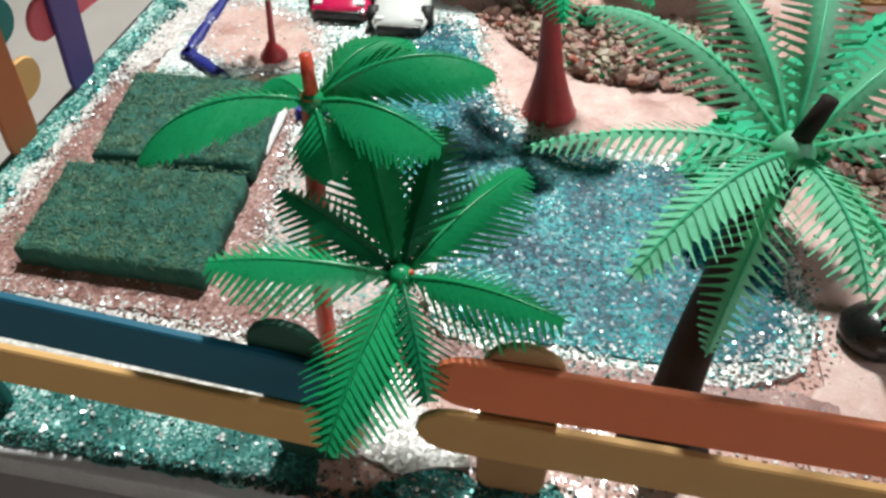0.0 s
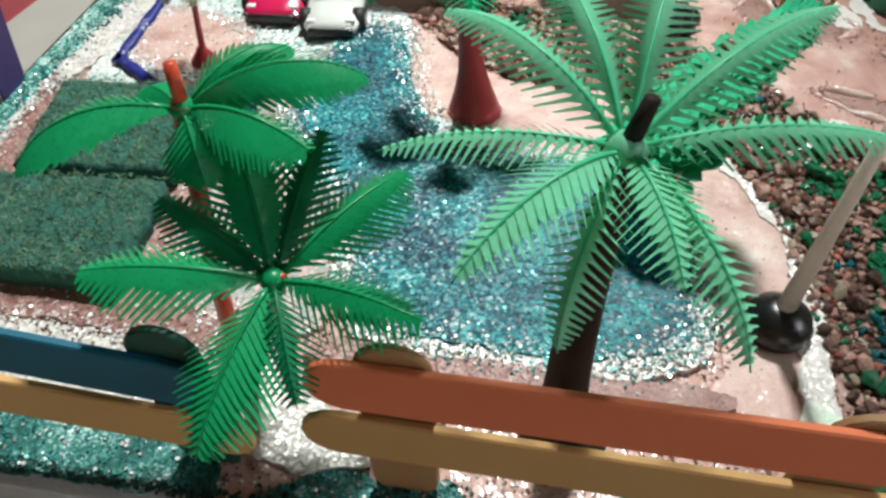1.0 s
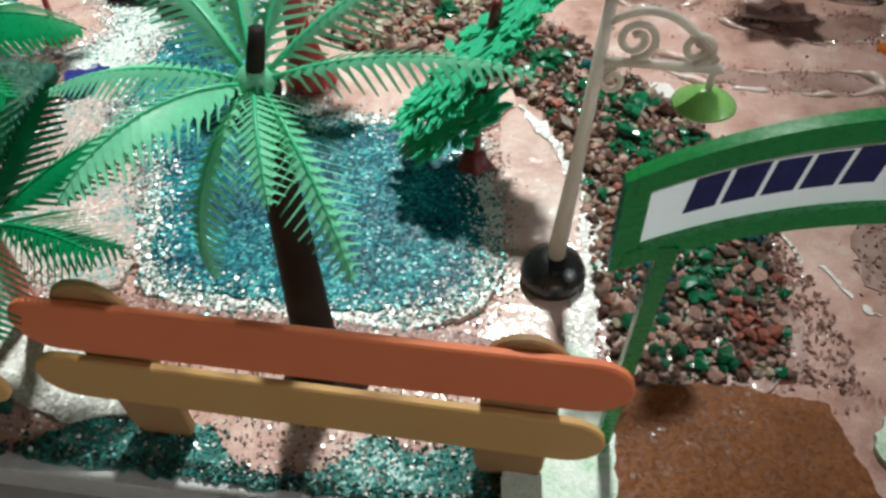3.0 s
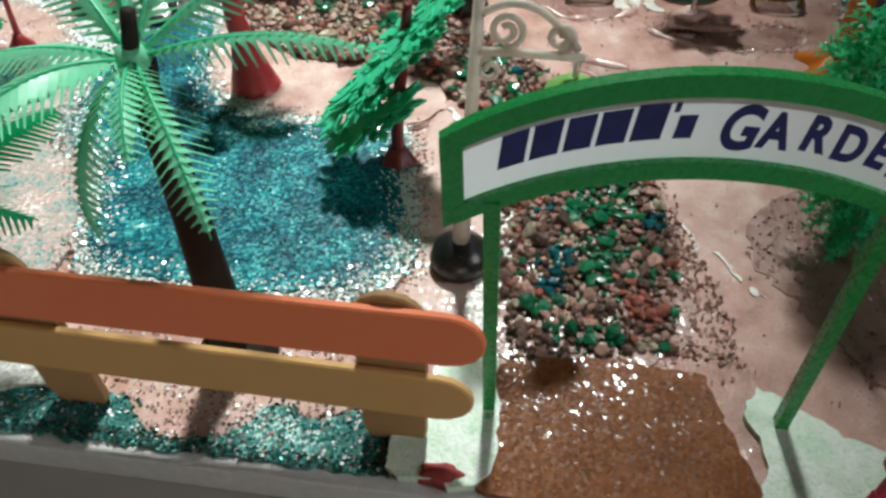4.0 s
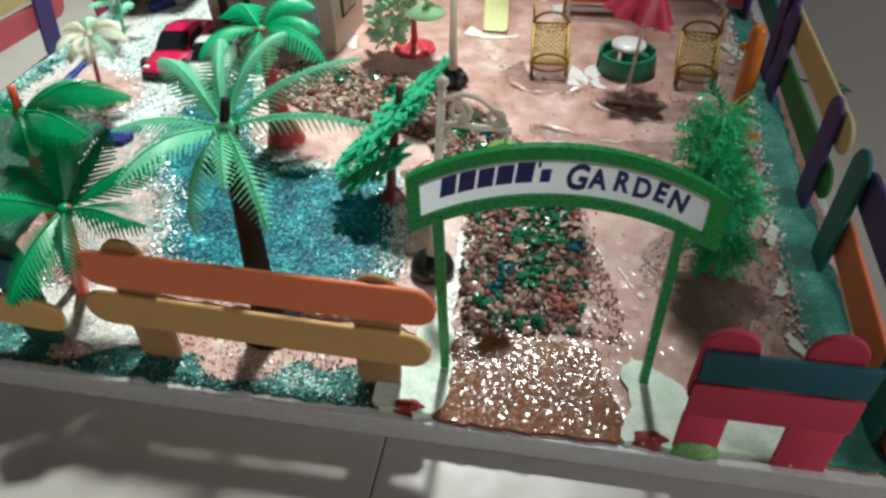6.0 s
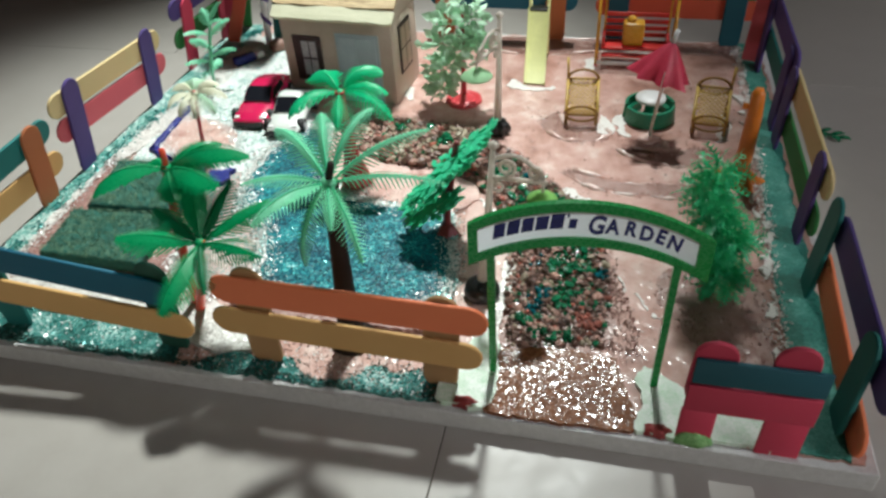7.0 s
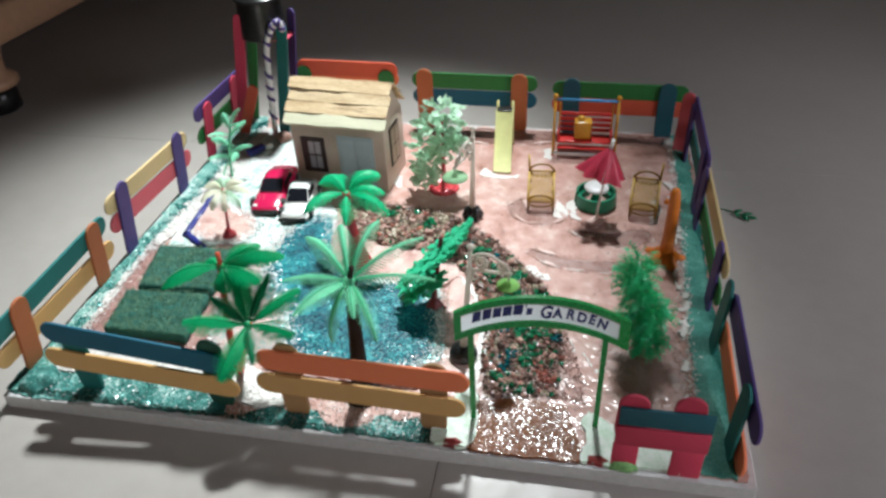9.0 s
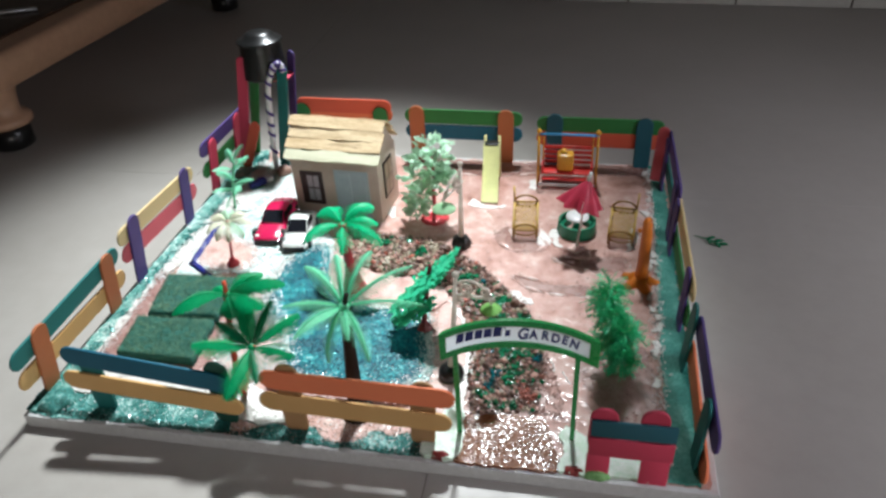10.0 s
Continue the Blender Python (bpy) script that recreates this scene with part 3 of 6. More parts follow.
patch("ground", [(X0 + 0.004, Y0 + 0.004), (-0.14, Y0 + 0.0035), (0.0, Y0 + 0.004), (X1 - 0.004, Y0 + 0.0035), (X1 - 0.003, 0.19), (X1 - 0.006, Y1 - 0.004), (-0.06, Y1 - 0.004), (X0 + 0.004, Y1 - 0.004), (X0 + 0.003, 0.19)],
      Z + 0.0006, SAND, "pinkish brown clay sand coat over the board", 0.0012, curved=False)
GRASS_FRONT = [[(-0.2719, 0.0126), (-0.2102, 0.0124), (-0.1515, 0.0126), (-0.1393, 0.0160), (-0.1474, 0.026), (-0.1697, 0.031), (-0.2000, 0.033), (-0.2354, 0.037), (-0.2627, 0.041), (-0.2718, 0.042)],
               [(-0.1292, 0.0125), (-0.0887, 0.0123), (-0.0533, 0.0124), (-0.0224, 0.0126), (-0.0214, 0.0190), (-0.0250, 0.0290), (-0.0381, 0.0240), (-0.0503, 0.0265), (-0.0604, 0.0175), (-0.0705, 0.0150),
                (-0.0806, 0.0165), (-0.0887, 0.0235), (-0.1029, 0.0215), (-0.1130, 0.0255), (-0.1231, 0.0190)]]
for pts in GRASS_FRONT:
    patch("grass_front", pts, Z + 0.0009, FRONT_GRASS, "teal glitter flock along the front fence", 0.0016)
patch("grass_west", [(-0.2729, 0.012), (-0.2628, 0.020), (-0.2566, 0.06), (-0.2555, 0.12), (-0.2523, 0.20), (-0.2501, 0.28), (-0.2460, 0.34), (-0.2500, 0.366), (-0.2720, 0.366), (-0.2729, 0.2), (-0.2732, 0.1)],
      Z + 0.0014, WEST_GRASS, "mint and white glitter flock along the west fence", 0.0016, curved=False)
patch("white_border_west", [(-0.2597, 0.044), (-0.2541, 0.046), (-0.2541, 0.07), (-0.2565, 0.11), (-0.2574, 0.150), (-0.2504, 0.165), (-0.2422, 0.225), (-0.2352, 0.235), (-0.2380, 0.33), (-0.2500, 0.34), (-0.2572, 0.25), (-0.2620, 0.16), (-0.2606, 0.09)],
      Z + 0.0021, WHITE_SAND, "white glitter sand border", 0.0020)
patch("white_border_front", [(-0.2567, 0.034), (-0.2203, 0.032), (-0.1697, 0.031), (-0.1343, 0.024), (-0.1171, 0.022), (-0.1070, 0.028), (-0.1212, 0.040), (-0.1343, 0.050), (-0.1545, 0.0545), (-0.1899, 0.0515), (-0.2304, 0.0545), (-0.2546, 0.056)],
      Z + 0.0021, WHITE_SAND, "white glitter sand border", 0.0014)
BROWN_BORDER = [(-0.2551, 0.062), (-0.2465, 0.0545), (-0.2101, 0.0530), (-0.1849, 0.0515), (-0.1647, 0.0500), (-0.1475, 0.0500), (-0.1414, 0.0545), (-0.1495, 0.0600), (-0.1677, 0.0640), (-0.1758, 0.080), (-0.1798, 0.104), (-0.1839, 0.130),
                (-0.1879, 0.152), (-0.2000, 0.154), (-0.2403, 0.1535), (-0.2569, 0.1535), (-0.2579, 0.150), (-0.2565, 0.11), (-0.2551, 0.08)]
patch("brown_border", BROWN_BORDER, Z + 0.0026, BROWN_SAND, "reddish brown sand border round the green mats", 0.0018)
patch("white_plot", [(-0.2474, 0.158), (-0.2252, 0.160), (-0.1980, 0.164), (-0.1879, 0.120), (-0.1778, 0.070), (-0.1596, 0.058), (-0.1394, 0.056), (-0.1273, 0.066), (-0.1395, 0.100), (-0.1577, 0.118), (-0.1678, 0.150), (-0.1658, 0.190), (-0.1498, 0.212), (-0.1327, 0.208),
                     (-0.1397, 0.222), (-0.1649, 0.232), (-0.1779, 0.262), (-0.1880, 0.31), (-0.2000, 0.345), (-0.2380, 0.345), (-0.2452, 0.25)],
      Z + 0.0019, PALE_GRASS, "white and pale teal glitter sand between pond and fence", 0.0018)
patch("sand_plot", [(-0.2403, 0.180), (-0.2242, 0.169), (-0.2040, 0.166), (-0.1900, 0.178), (-0.1960, 0.198), (-0.2151, 0.208), (-0.2382, 0.212)],
      Z + 0.0027, CREAM_SAND, "cream sandy plot round the small palm", 0.0030)
patch("cream_island", [(-0.1397, 0.205), (-0.1275, 0.170), (-0.1174, 0.1500), (-0.1013, 0.1430), (-0.0781, 0.1400), (-0.0448, 0.1360), (-0.0288, 0.1500), (-0.0349, 0.1640), (-0.0589, 0.1760), (-0.0829, 0.1755), (-0.1095, 0.1890), (-0.1337, 0.216)],
      Z + 0.0017, CREAM_SAND, "cream and pink plaster bank between pond and path", 0.0016)
rim = smooth_line([(-0.1330, 0.1880, Z + 0.0018), (-0.1268, 0.1690, Z + 0.0018), (-0.1170, 0.1505, Z + 0.0018), (-0.1013, 0.1432, Z + 0.0018), (-0.0781, 0.1402, Z + 0.0018), (-0.0448, 0.1362, Z + 0.0018), (-0.0330, 0.1420, Z + 0.0018)], 10)
rim = [q + V(noise.noise(q * 90), noise.noise(q * 90 + V(5, 0, 0)), 0) * 0.0016 for q in rim]
tagged(part("glue_ridge", tube(rim, [0.0006 + 0.0003 * noise.noise(q * 200) for q in rim], 8), WET_AND_SHADED_SAND, None), "thin brown glue ridge along the plaster bank", "ground", "", "structure")
patch("west_shore", [(-0.1660, 0.0640), (-0.1500, 0.0600), (-0.1270, 0.0620), (-0.1310, 0.0900), (-0.1420, 0.1080), (-0.1590, 0.1190), (-0.1690, 0.1480), (-0.1760, 0.1530), (-0.1830, 0.1280), (-0.1790, 0.0960)],
      Z + 0.0022, PINK_MIX, "pinkish sand mixed with teal and white glitter beside the pond", 0.0026)
patch("pond_shore", grown(POND_RIM, 0.0055), Z + 0.0024, WHITE_SAND, "white glitter sand shore round the pond", 0.0016)
patch("pond", POND_RIM, Z + 0.0031, POND, "garden pond of teal and silver glitter", 0.0014, kind="structure", category="water")
patch("pond_front_border", [(-0.1272, 0.0505), (-0.0989, 0.047), (-0.0585, 0.0475), (-0.0282, 0.050), (-0.0282, 0.0555), (-0.0585, 0.0555), (-0.0990, 0.056), (-0.1252, 0.057)],
      Z + 0.0029, BROWN_SAND, "reddish brown sand strip before the pond", 0.001)
patch("plaster_bank", [(-0.0300, 0.0520), (-0.0180, 0.0480), (-0.0045, 0.0470), (-0.0035, 0.0800), (-0.0060, 0.1060), (-0.0130, 0.1280), (-0.0260, 0.1500), (-0.0330, 0.1350), (-0.0295, 0.1100), (-0.0262, 0.0860), (-0.0275, 0.0650)],
      Z + 0.0014, CREAM_SAND, "cream and pink plaster between pond and pebble path", 0.0016)
patch("white_path_edge", [(-0.0102, 0.0580), (-0.0070, 0.0500), (-0.0035, 0.0460), (-0.0015, 0.0720), (-0.0005, 0.0970), (-0.0050, 0.1150), (-0.0100, 0.1290), (-0.0217, 0.1460), (-0.0268, 0.1500), (-0.0150, 0.1280), (-0.0088, 0.1120), (-0.0058, 0.0960), (-0.0080, 0.0780)],
      Z + 0.0019, WHITE_SAND, "white sand edge along the pebble path", 0.0018)
# brown sand; the bush's shadow is also put into this patch's dark colour
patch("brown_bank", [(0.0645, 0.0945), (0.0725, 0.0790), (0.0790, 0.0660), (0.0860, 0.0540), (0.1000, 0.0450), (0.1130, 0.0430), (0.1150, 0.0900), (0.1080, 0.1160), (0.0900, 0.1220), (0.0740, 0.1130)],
      Z + 0.0009, WET_AND_SHADED_SAND, "darker brown sand that also carries the shaggy bush's shade", 0.0030)
patch("plaster_gate_east", [(0.0575, 0.040), (0.063, 0.044), (0.075, 0.036), (0.085, 0.031), (0.108, 0.026), (0.112, 0.0135), (0.09, 0.0125), (0.0590, 0.0125), (0.0600, 0.025)],
      Z + 0.0022, GREEN_STAIN, "white plaster stained green at the gate post", 0.0014)
patch("plaster_gate_west", [(-0.0194, 0.0135), (0.0004, 0.0130), (0.0013, 0.030), (-0.0009, 0.050), (-0.0100, 0.055), (-0.0139, 0.038), (-0.0199, 0.026)],
      Z + 0.0026, GREEN_STAIN, "white plaster stained green at the gate post", 0.0014)
patch("gate_mat", [(-0.0030, 0.0420), (0.004, 0.0455), (0.0229, 0.0488), (0.0400, 0.0482), (0.0485, 0.0465), (0.0525, 0.0370), (0.0560, 0.0240), (0.0575, 0.0125), (0.0364, 0.0112), (0.0014, 0.0112), (-0.0007, 0.0210), (0.0001, 0.032)],
      Z + 0.0020, BROWN_GLITTER, "shiny brown glitter mat under the garden gate", 0.0012)
patch("grass_east", [(0.1160, 0.0135), (0.134, 0.0130), (0.1355, 0.10), (0.1350, 0.22), (0.1350, 0.366), (0.122, 0.366), (0.124, 0.30), (0.122, 0.24), (0.120, 0.17), (0.118, 0.10), (0.1189, 0.05)],
      Z + 0.0016, EAST_GRASS, "sea green flock along the east fence", 0.0012, curved=False)
# dark brown bed whose colour also carries the shade between the pebbles
patch("path_bed", grown(PATH, 0.001), Z + 0.0012, WET_AND_SHADED_SAND, "sandy path bed, dark also for the shade between pebbles", 0.002)
WET = (("wet_patch", [(-0.005, 0.238), (0.008, 0.222), (0.024, 0.219), (0.036, 0.226), (0.034, 0.236), (0.012, 0.234), (0.0048, 0.252)]),
                  ("wet_patch", [(0.044, 0.214), (0.058, 0.203), (0.082, 0.200), (0.100, 0.206), (0.096, 0.220), (0.0714, 0.214)]),
                  ("wet_patch", [(0.016, 0.186), (0.030, 0.172), (0.060, 0.168), (0.090, 0.170), (0.085, 0.180), (0.0516, 0.178)]),
                  ("wet_patch", [(-0.025, 0.335), (0.03, 0.345), (0.12, 0.35), (0.118, 0.364), (0.0000, 0.364), (-0.0900, 0.362), (-0.0899, 0.345)]))
WET += (("wet_patch", [(0.0608 + 0.0105 * math.cos(k * 0.785) * (1 + 0.08 * (k % 3)), 0.2180 + 0.0085 * math.sin(k * 0.785) * (1 + 0.10 * (k % 2))) for k in range(8)]),)
for name, pts in WET:
    patch(name, pts, Z + 0.0008, WET_AND_SHADED_SAND, "darker glossy glue-soaked sand", 0.0020)
    # a glossy lip round each hollow; white glints are partly put into its paler clay
    line = smooth_line([(x, y, Z + 0.0007) for x, y in grown(pts, 0.0006)], 8, True)
    thick = [max(0.00008, 0.0009 + 0.0030 * noise.noise(q * 130)) for q in line]
    line = [q + noise.noise_vector(q * 160) * 0.0022 for q in line]
    for q in line:
        q.z = Z + 0.0003
    lip = part("sand_lip", tube(line, thick, 8), LIP_SAND, None)
    tagged(lip, "glossy raised lip of pinkish clay sand", "ground", "", "structure")
for pts in ([(0.030, 0.232), (0.040, 0.228), (0.038, 0.240), (0.032, 0.252), (0.0299, 0.244)],
            [(0.016, 0.318), (0.024, 0.316), (0.023, 0.332), (0.0172, 0.328)], [(0.040, 0.246), (0.044, 0.230), (0.050, 0.228), (0.047, 0.240), (0.0469, 0.256)],
            [(0.014, 0.168), (0.020, 0.160), (0.030, 0.153), (0.032, 0.157), (0.0235, 0.166)],
            [(-0.0336, 0.285), (-0.0215, 0.279), (-0.0025, 0.281), (-0.0005, 0.286), (-0.0195, 0.2845), (-0.0296, 0.292)], [(0.100, 0.228), (0.107, 0.232), (0.109, 0.250), (0.104, 0.262), (0.1027, 0.245)],
            [(-0.1037, 0.268), (-0.0956, 0.258), (-0.0936, 0.262), (-0.0977, 0.276)],
            [(0.046, 0.344), (0.062, 0.342), (0.064, 0.348), (0.0481, 0.350)]):
    patch("plaster_patch", pts, Z + 0.0010, PLASTER, "white glue plaster showing through the sand", 0.0022)
for k in range(46):
    if rng.random() < 0.3:
        continue
    y = 0.026 + k * 0.0072 + rng.uniform(-0.004, 0.004)
    x = 0.1140 + 0.006 * min(1, k / 32) + rng.uniform(-0.003, 0.002)
    a, b = rng.uniform(0.0006, 0.0026), rng.uniform(0.001, 0.0055)
    q = rng.uniform(-0.002, 0.002)
    patch("plaster_patch", [(x - a - q, y - b), (x + a - q, y - 0.6 * b), (x + 0.6 * a + q, y + b), (x - a + q, y + 0.7 * b)], Z + rng.uniform(0.0017, 0.0024), PLASTER, "white glue plaster along the grass edge", 0.0026)

# loose glitter flakes over the rims
WHITE_FLAKE = glitter("white_flake", [(0.0, (0.55, 0.56, 0.55)), (1.0, (0.88, 0.88, 0.86))], 700, 0.1, 0.15, 0.3)
TEAL_FLAKE = glitter("teal_flake", [(0.0, (0.005, 0.08, 0.08)), (0.6, (0.03, 0.28, 0.26)), (1.0, (0.2, 0.5, 0.48))], 700, 0.1, 0.3, 0.3)
SAND_FLAKE = glitter("sand_grain", [(0.0, (0.10, 0.05, 0.04)), (0.6, (0.30, 0.17, 0.14)), (1.0, (0.55, 0.4, 0.36))], 700, 0.1, 0.0, 0.5)


def rim_spots(points, width, count):
    ring = smooth_line([(x, y, 0) for x, y in points], 8, True)
    out = []
    for _ in range(count):
        p = rng.choice(ring)
        q = (p.x + rng.gauss(0, width), p.y + rng.gauss(0, width))
        if X0 + 0.004 < q[0] < X1 - 0.004 and Y0 + 0.003 < q[1] < Y1 - 0.004:
            out.append(q)
    return out


flakes("white_glitter", rim_spots(POND_RIM, 0.0036, 3000), Z + 0.0031, 0.0005, WHITE_FLAKE, "white glitter flakes strewn round the pond", rng)
flakes("teal_glitter", rim_spots(grown(POND_RIM, 0.002), 0.003, 2600) + scatter(POND_RIM, 700, rng), Z + 0.0032, 0.00045, TEAL_FLAKE, "teal glitter flakes in the pond and on its shore", rng)
flakes("white_glitter", rim_spots(BROWN_BORDER, 0.0022, 1300) + scatter(BROWN_BORDER, 260, rng), Z + 0.0027, 0.0005, WHITE_FLAKE, "white glitter flakes strewn on the brown border", rng)
flakes("sand_grains", rim_spots(BROWN_BORDER, 0.0026, 1500) + rim_spots(grown(POND_RIM, 0.006), 0.003, 900), Z + 0.0026, 0.0005, SAND_FLAKE, "loose reddish sand grains", rng, 0.8)
flakes("teal_glitter", [q for q in rim_spots([(-0.2637, 0.045), (-0.2635, 0.16), (-0.2572, 0.25), (-0.2500, 0.34), (-0.2505, 0.34), (-0.2577, 0.25), (-0.2640, 0.16)], 0.003, 1800)], Z + 0.0022, 0.0006, TEAL_FLAKE, "teal flock crumbs on the white border", rng, 0.8)
PLOT = [(-0.2403, 0.180), (-0.2242, 0.169), (-0.2040, 0.166), (-0.1900, 0.178), (-0.1960, 0.198), (-0.2151, 0.208), (-0.2382, 0.212)]
flakes("white_glitter", rim_spots(PLOT, 0.003, 1500) + scatter(PLOT, 200, rng), Z + 0.0028, 0.0005, WHITE_FLAKE, "white glitter flakes round the small palm", rng)
GRAVEL = grown(PATH, 0.0015)
flakes("stone_chips", scatter(GRAVEL, 2500, rng), Z + 0.0013, 0.0007, PEBBLES[1], "dark brown stone chips between the pebbles", rng, 0.9)
flakes("stone_chips", scatter(GRAVEL, 1800, rng) + rim_spots(GRAVEL, 0.002, 700), Z + 0.0014, 0.0006, PEBBLES[0], "pinkish stone chips between the pebbles", rng, 0.9)
flakes("stone_chips", scatter(GRAVEL, 1100, rng), Z + 0.0015, 0.0007, PEBBLES[3], "dark green glass chips between the pebbles", rng, 0.9)
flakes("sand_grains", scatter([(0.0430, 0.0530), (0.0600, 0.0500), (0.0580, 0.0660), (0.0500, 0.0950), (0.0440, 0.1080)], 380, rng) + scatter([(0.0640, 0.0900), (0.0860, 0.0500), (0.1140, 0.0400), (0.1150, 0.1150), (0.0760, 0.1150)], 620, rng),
       Z + 0.0010, 0.0006, WET_AND_SHADED_SAND, "crumbs of dark brown sand beside the path and the bush", rng, 0.8)
flakes("sand_grains", [q for _, g in WET for q in rim_spots(g, 0.0022, 300)], Z + 0.0008, 0.0004, WET_AND_SHADED_SAND, "crumbs of darker sand", rng, 0.7)
flakes("sand_grains", [q for _, g in WET for q in rim_spots(g, 0.0016, 240)], Z + 0.0009, 0.0005, SAND, "crumbs of pinkish sand", rng, 0.7)
for pts in ([(0.0476, 0.1010), (0.0492, 0.0985), (0.0512, 0.0945), (0.0520, 0.0905), (0.0510, 0.0912), (0.0500, 0.0950), (0.0482, 0.0985)], [(0.0560, 0.0890), (0.0590, 0.0842), (0.0612, 0.0805), (0.0620, 0.0808), (0.0600, 0.0850), (0.0568, 0.0898)],
            [(0.0640, 0.0770), (0.0668, 0.0735), (0.0676, 0.0740), (0.0650, 0.0778)]):
    patch("plaster_patch", pts, Z + 0.0010, PLASTER, "white glue plaster on a sand ridge", 0.0016)
STRIP = [(-0.2709, 0.014), (-0.1444, 0.014), (-0.1495, 0.034), (-0.2526, 0.05), (-0.2460, 0.34), (-0.2700, 0.364)]
flakes("white_glitter", scatter(STRIP, 850, rng) + [q for g in GRASS_FRONT[1:] for q in scatter(g, 30, rng)], Z + 0.0014, 0.0005, WHITE_FLAKE, "white glitter flakes in the grass strips", rng)
FRONT_EDGE = [(-0.2719, 0.0122), (-0.0188, 0.0122), (-0.0189, 0.0155), (-0.0583, 0.0148), (-0.0988, 0.0160), (-0.1494, 0.0150), (-0.2719, 0.0175)]
flakes("teal_glitter", scatter(STRIP, 3000, rng) + [q for g in GRASS_FRONT[1:] for q in scatter(g, 700, rng)], Z + 0.0011, 0.00045, TEAL_FLAKE, "dark teal flock tufts in the grass strips", rng, 0.8)
flakes("dark_flock", scatter(FRONT_EDGE, 1900, rng) + [q for g in GRASS_FRONT for q in rim_spots(g, 0.0014, 320)], Z + 0.0009, 0.0006, DARK_GRASS, "dark green flock crumbs along the board's front edge", rng, 0.9)
flakes("sand_grains", scatter([(-0.1393, 0.0130), (-0.0178, 0.0130), (-0.0180, 0.046), (-0.1394, 0.046)], 1400, rng), Z + 0.0009, 0.00045, SAND_FLAKE, "loose dark sand grains", rng, 0.8)
flakes("white_glitter", scatter([(-0.1393, 0.0130), (-0.0178, 0.0130), (-0.0180, 0.046), (-0.1394, 0.046)], 500, rng), Z + 0.0009, 0.00045, WHITE_FLAKE, "white glitter flakes on the sand at the front fence", rng)
flakes("white_crumbs", [(0.1150 + 0.006 * min(1, y / 0.26) + rng.gauss(0, 0.0022), y) for y in [rng.uniform(0.0200, 0.36) for _ in range(900)]], Z + 0.0017, 0.0008, PLASTER, "white plaster crumbs along the grass edge", rng, 0.8)
flakes("teal_glitter", scatter([(-0.2453, 0.16), (-0.1698, 0.16), (-0.1397, 0.215), (-0.1799, 0.26), (-0.2000, 0.34), (-0.2400, 0.34)], 1300, rng), Z + 0.0020, 0.00055, TEAL_FLAKE, "teal glitter flakes on the white sand", rng)
flakes("sand_grains", scatter([(-0.02, 0.05), (0.11, 0.03), (0.1151, 0.35), (-0.0900, 0.36), (-0.0895, 0.24), (-0.0189, 0.18)], 700, rng) + scatter([(-0.2405, 0.05), (-0.1293, 0.048), (-0.0282, 0.05), (-0.0282, 0.058), (-0.1697, 0.062), (-0.2405, 0.062)], 900, rng),
       Z + 0.0012, 0.0005, SAND_FLAKE, "loose dark sand grains", rng, 0.8)

heap = lathe([(0.0115, -0.0010), (0.0105, 0.0016), (0.0080, 0.0042), (0.0045, 0.0058), (0.0008, 0.0062)], (-0.2600, 0.0225, Z + 0.001), 28, 5, 0.10)
tagged(part("flock_heap", heap, FRONT_GRASS, None), "heap of teal flock at the corner post", "ground", "", "structure")

# ---- fences of craft sticks ----


def fence(at, label, rails, posts, normal, group):
    """rails, posts: (p0, p1, colour, offset along the normal)."""
    ob = thing("stick_fence", at, label, "fence", group)
    n = Vector(normal)
    for name, sticks in (("rail", rails), ("post", posts)):
        for p0, p1, colour, off in sticks:
            crisp(part(name, stick(Vector(p0) + n * off, Vector(p1) + n * off, n), STICKS[colour], ob, colour.replace("darkgreen", "dark green").replace("dull", "dull brown") + " craft stick"))
    return ob


FY = 0.0215
fence((-0.186, FY, Z), "craft stick fence, blue rail over bare wood, dark green posts", [((-0.2385, FY, 0.0570), (-0.1320, FY, 0.0446), "blue", -0.001), ((-0.2440, FY, 0.0368), (-0.1280, FY, 0.0262), "tan", -0.001)],
      [((-0.2240, FY, 0.008), (-0.2235, FY, 0.0570), "teal", 0.001), ((-0.1425, FY, 0.008), (-0.1402, FY, 0.0605), "darkgreen", 0.001)], (0, 1, 0), "front fence")
fence((-0.060, FY, Z), "craft stick fence, orange rail over bare wood, wooden posts", [((-0.1132, FY, 0.0530), (0.0000, FY, 0.0508), "orange", -0.001), ((-0.1165, FY, 0.0354), (-0.0025, FY, 0.0313), "tan", -0.001)],
      [((-0.0975, FY, 0.008), (-0.0968, FY, 0.0638), "dull", 0.001), ((-0.0210, FY, 0.008), (-0.0178, FY, 0.0605), "dull", 0.001)], (0, 1, 0), "front fence")
FB = 0.0135
short = fence((0.096, FB, Z), "short fence of blue and red craft sticks beside the gate", [],
              [((0.0785, FB, 0.030), (0.0795, FB, 0.0625), "red", 0.001), ((0.1050, FB, 0.030), (0.1045, FB, 0.0645), "red", 0.001)], (0, 1, 0), "front fence")
crisp(part("rail", box((0.0728, FB - 0.002, 0.0436), (0.1160, FB - 0.0002, 0.0556), 0.0006), STICKS["dark teal"], short, "dark teal craft stick"))
crisp(part("rail", box((0.0722, FB - 0.002, 0.0285), (0.1160, FB - 0.0002, 0.0424), 0.0006), STICKS["red"], short, "red craft stick"))
crisp(part("post", box((0.0718, FB - 0.0021, 0.0095), (0.0842, FB - 0.0003, 0.0290), 0.0006), STICKS["red"], short, "red craft stick"))
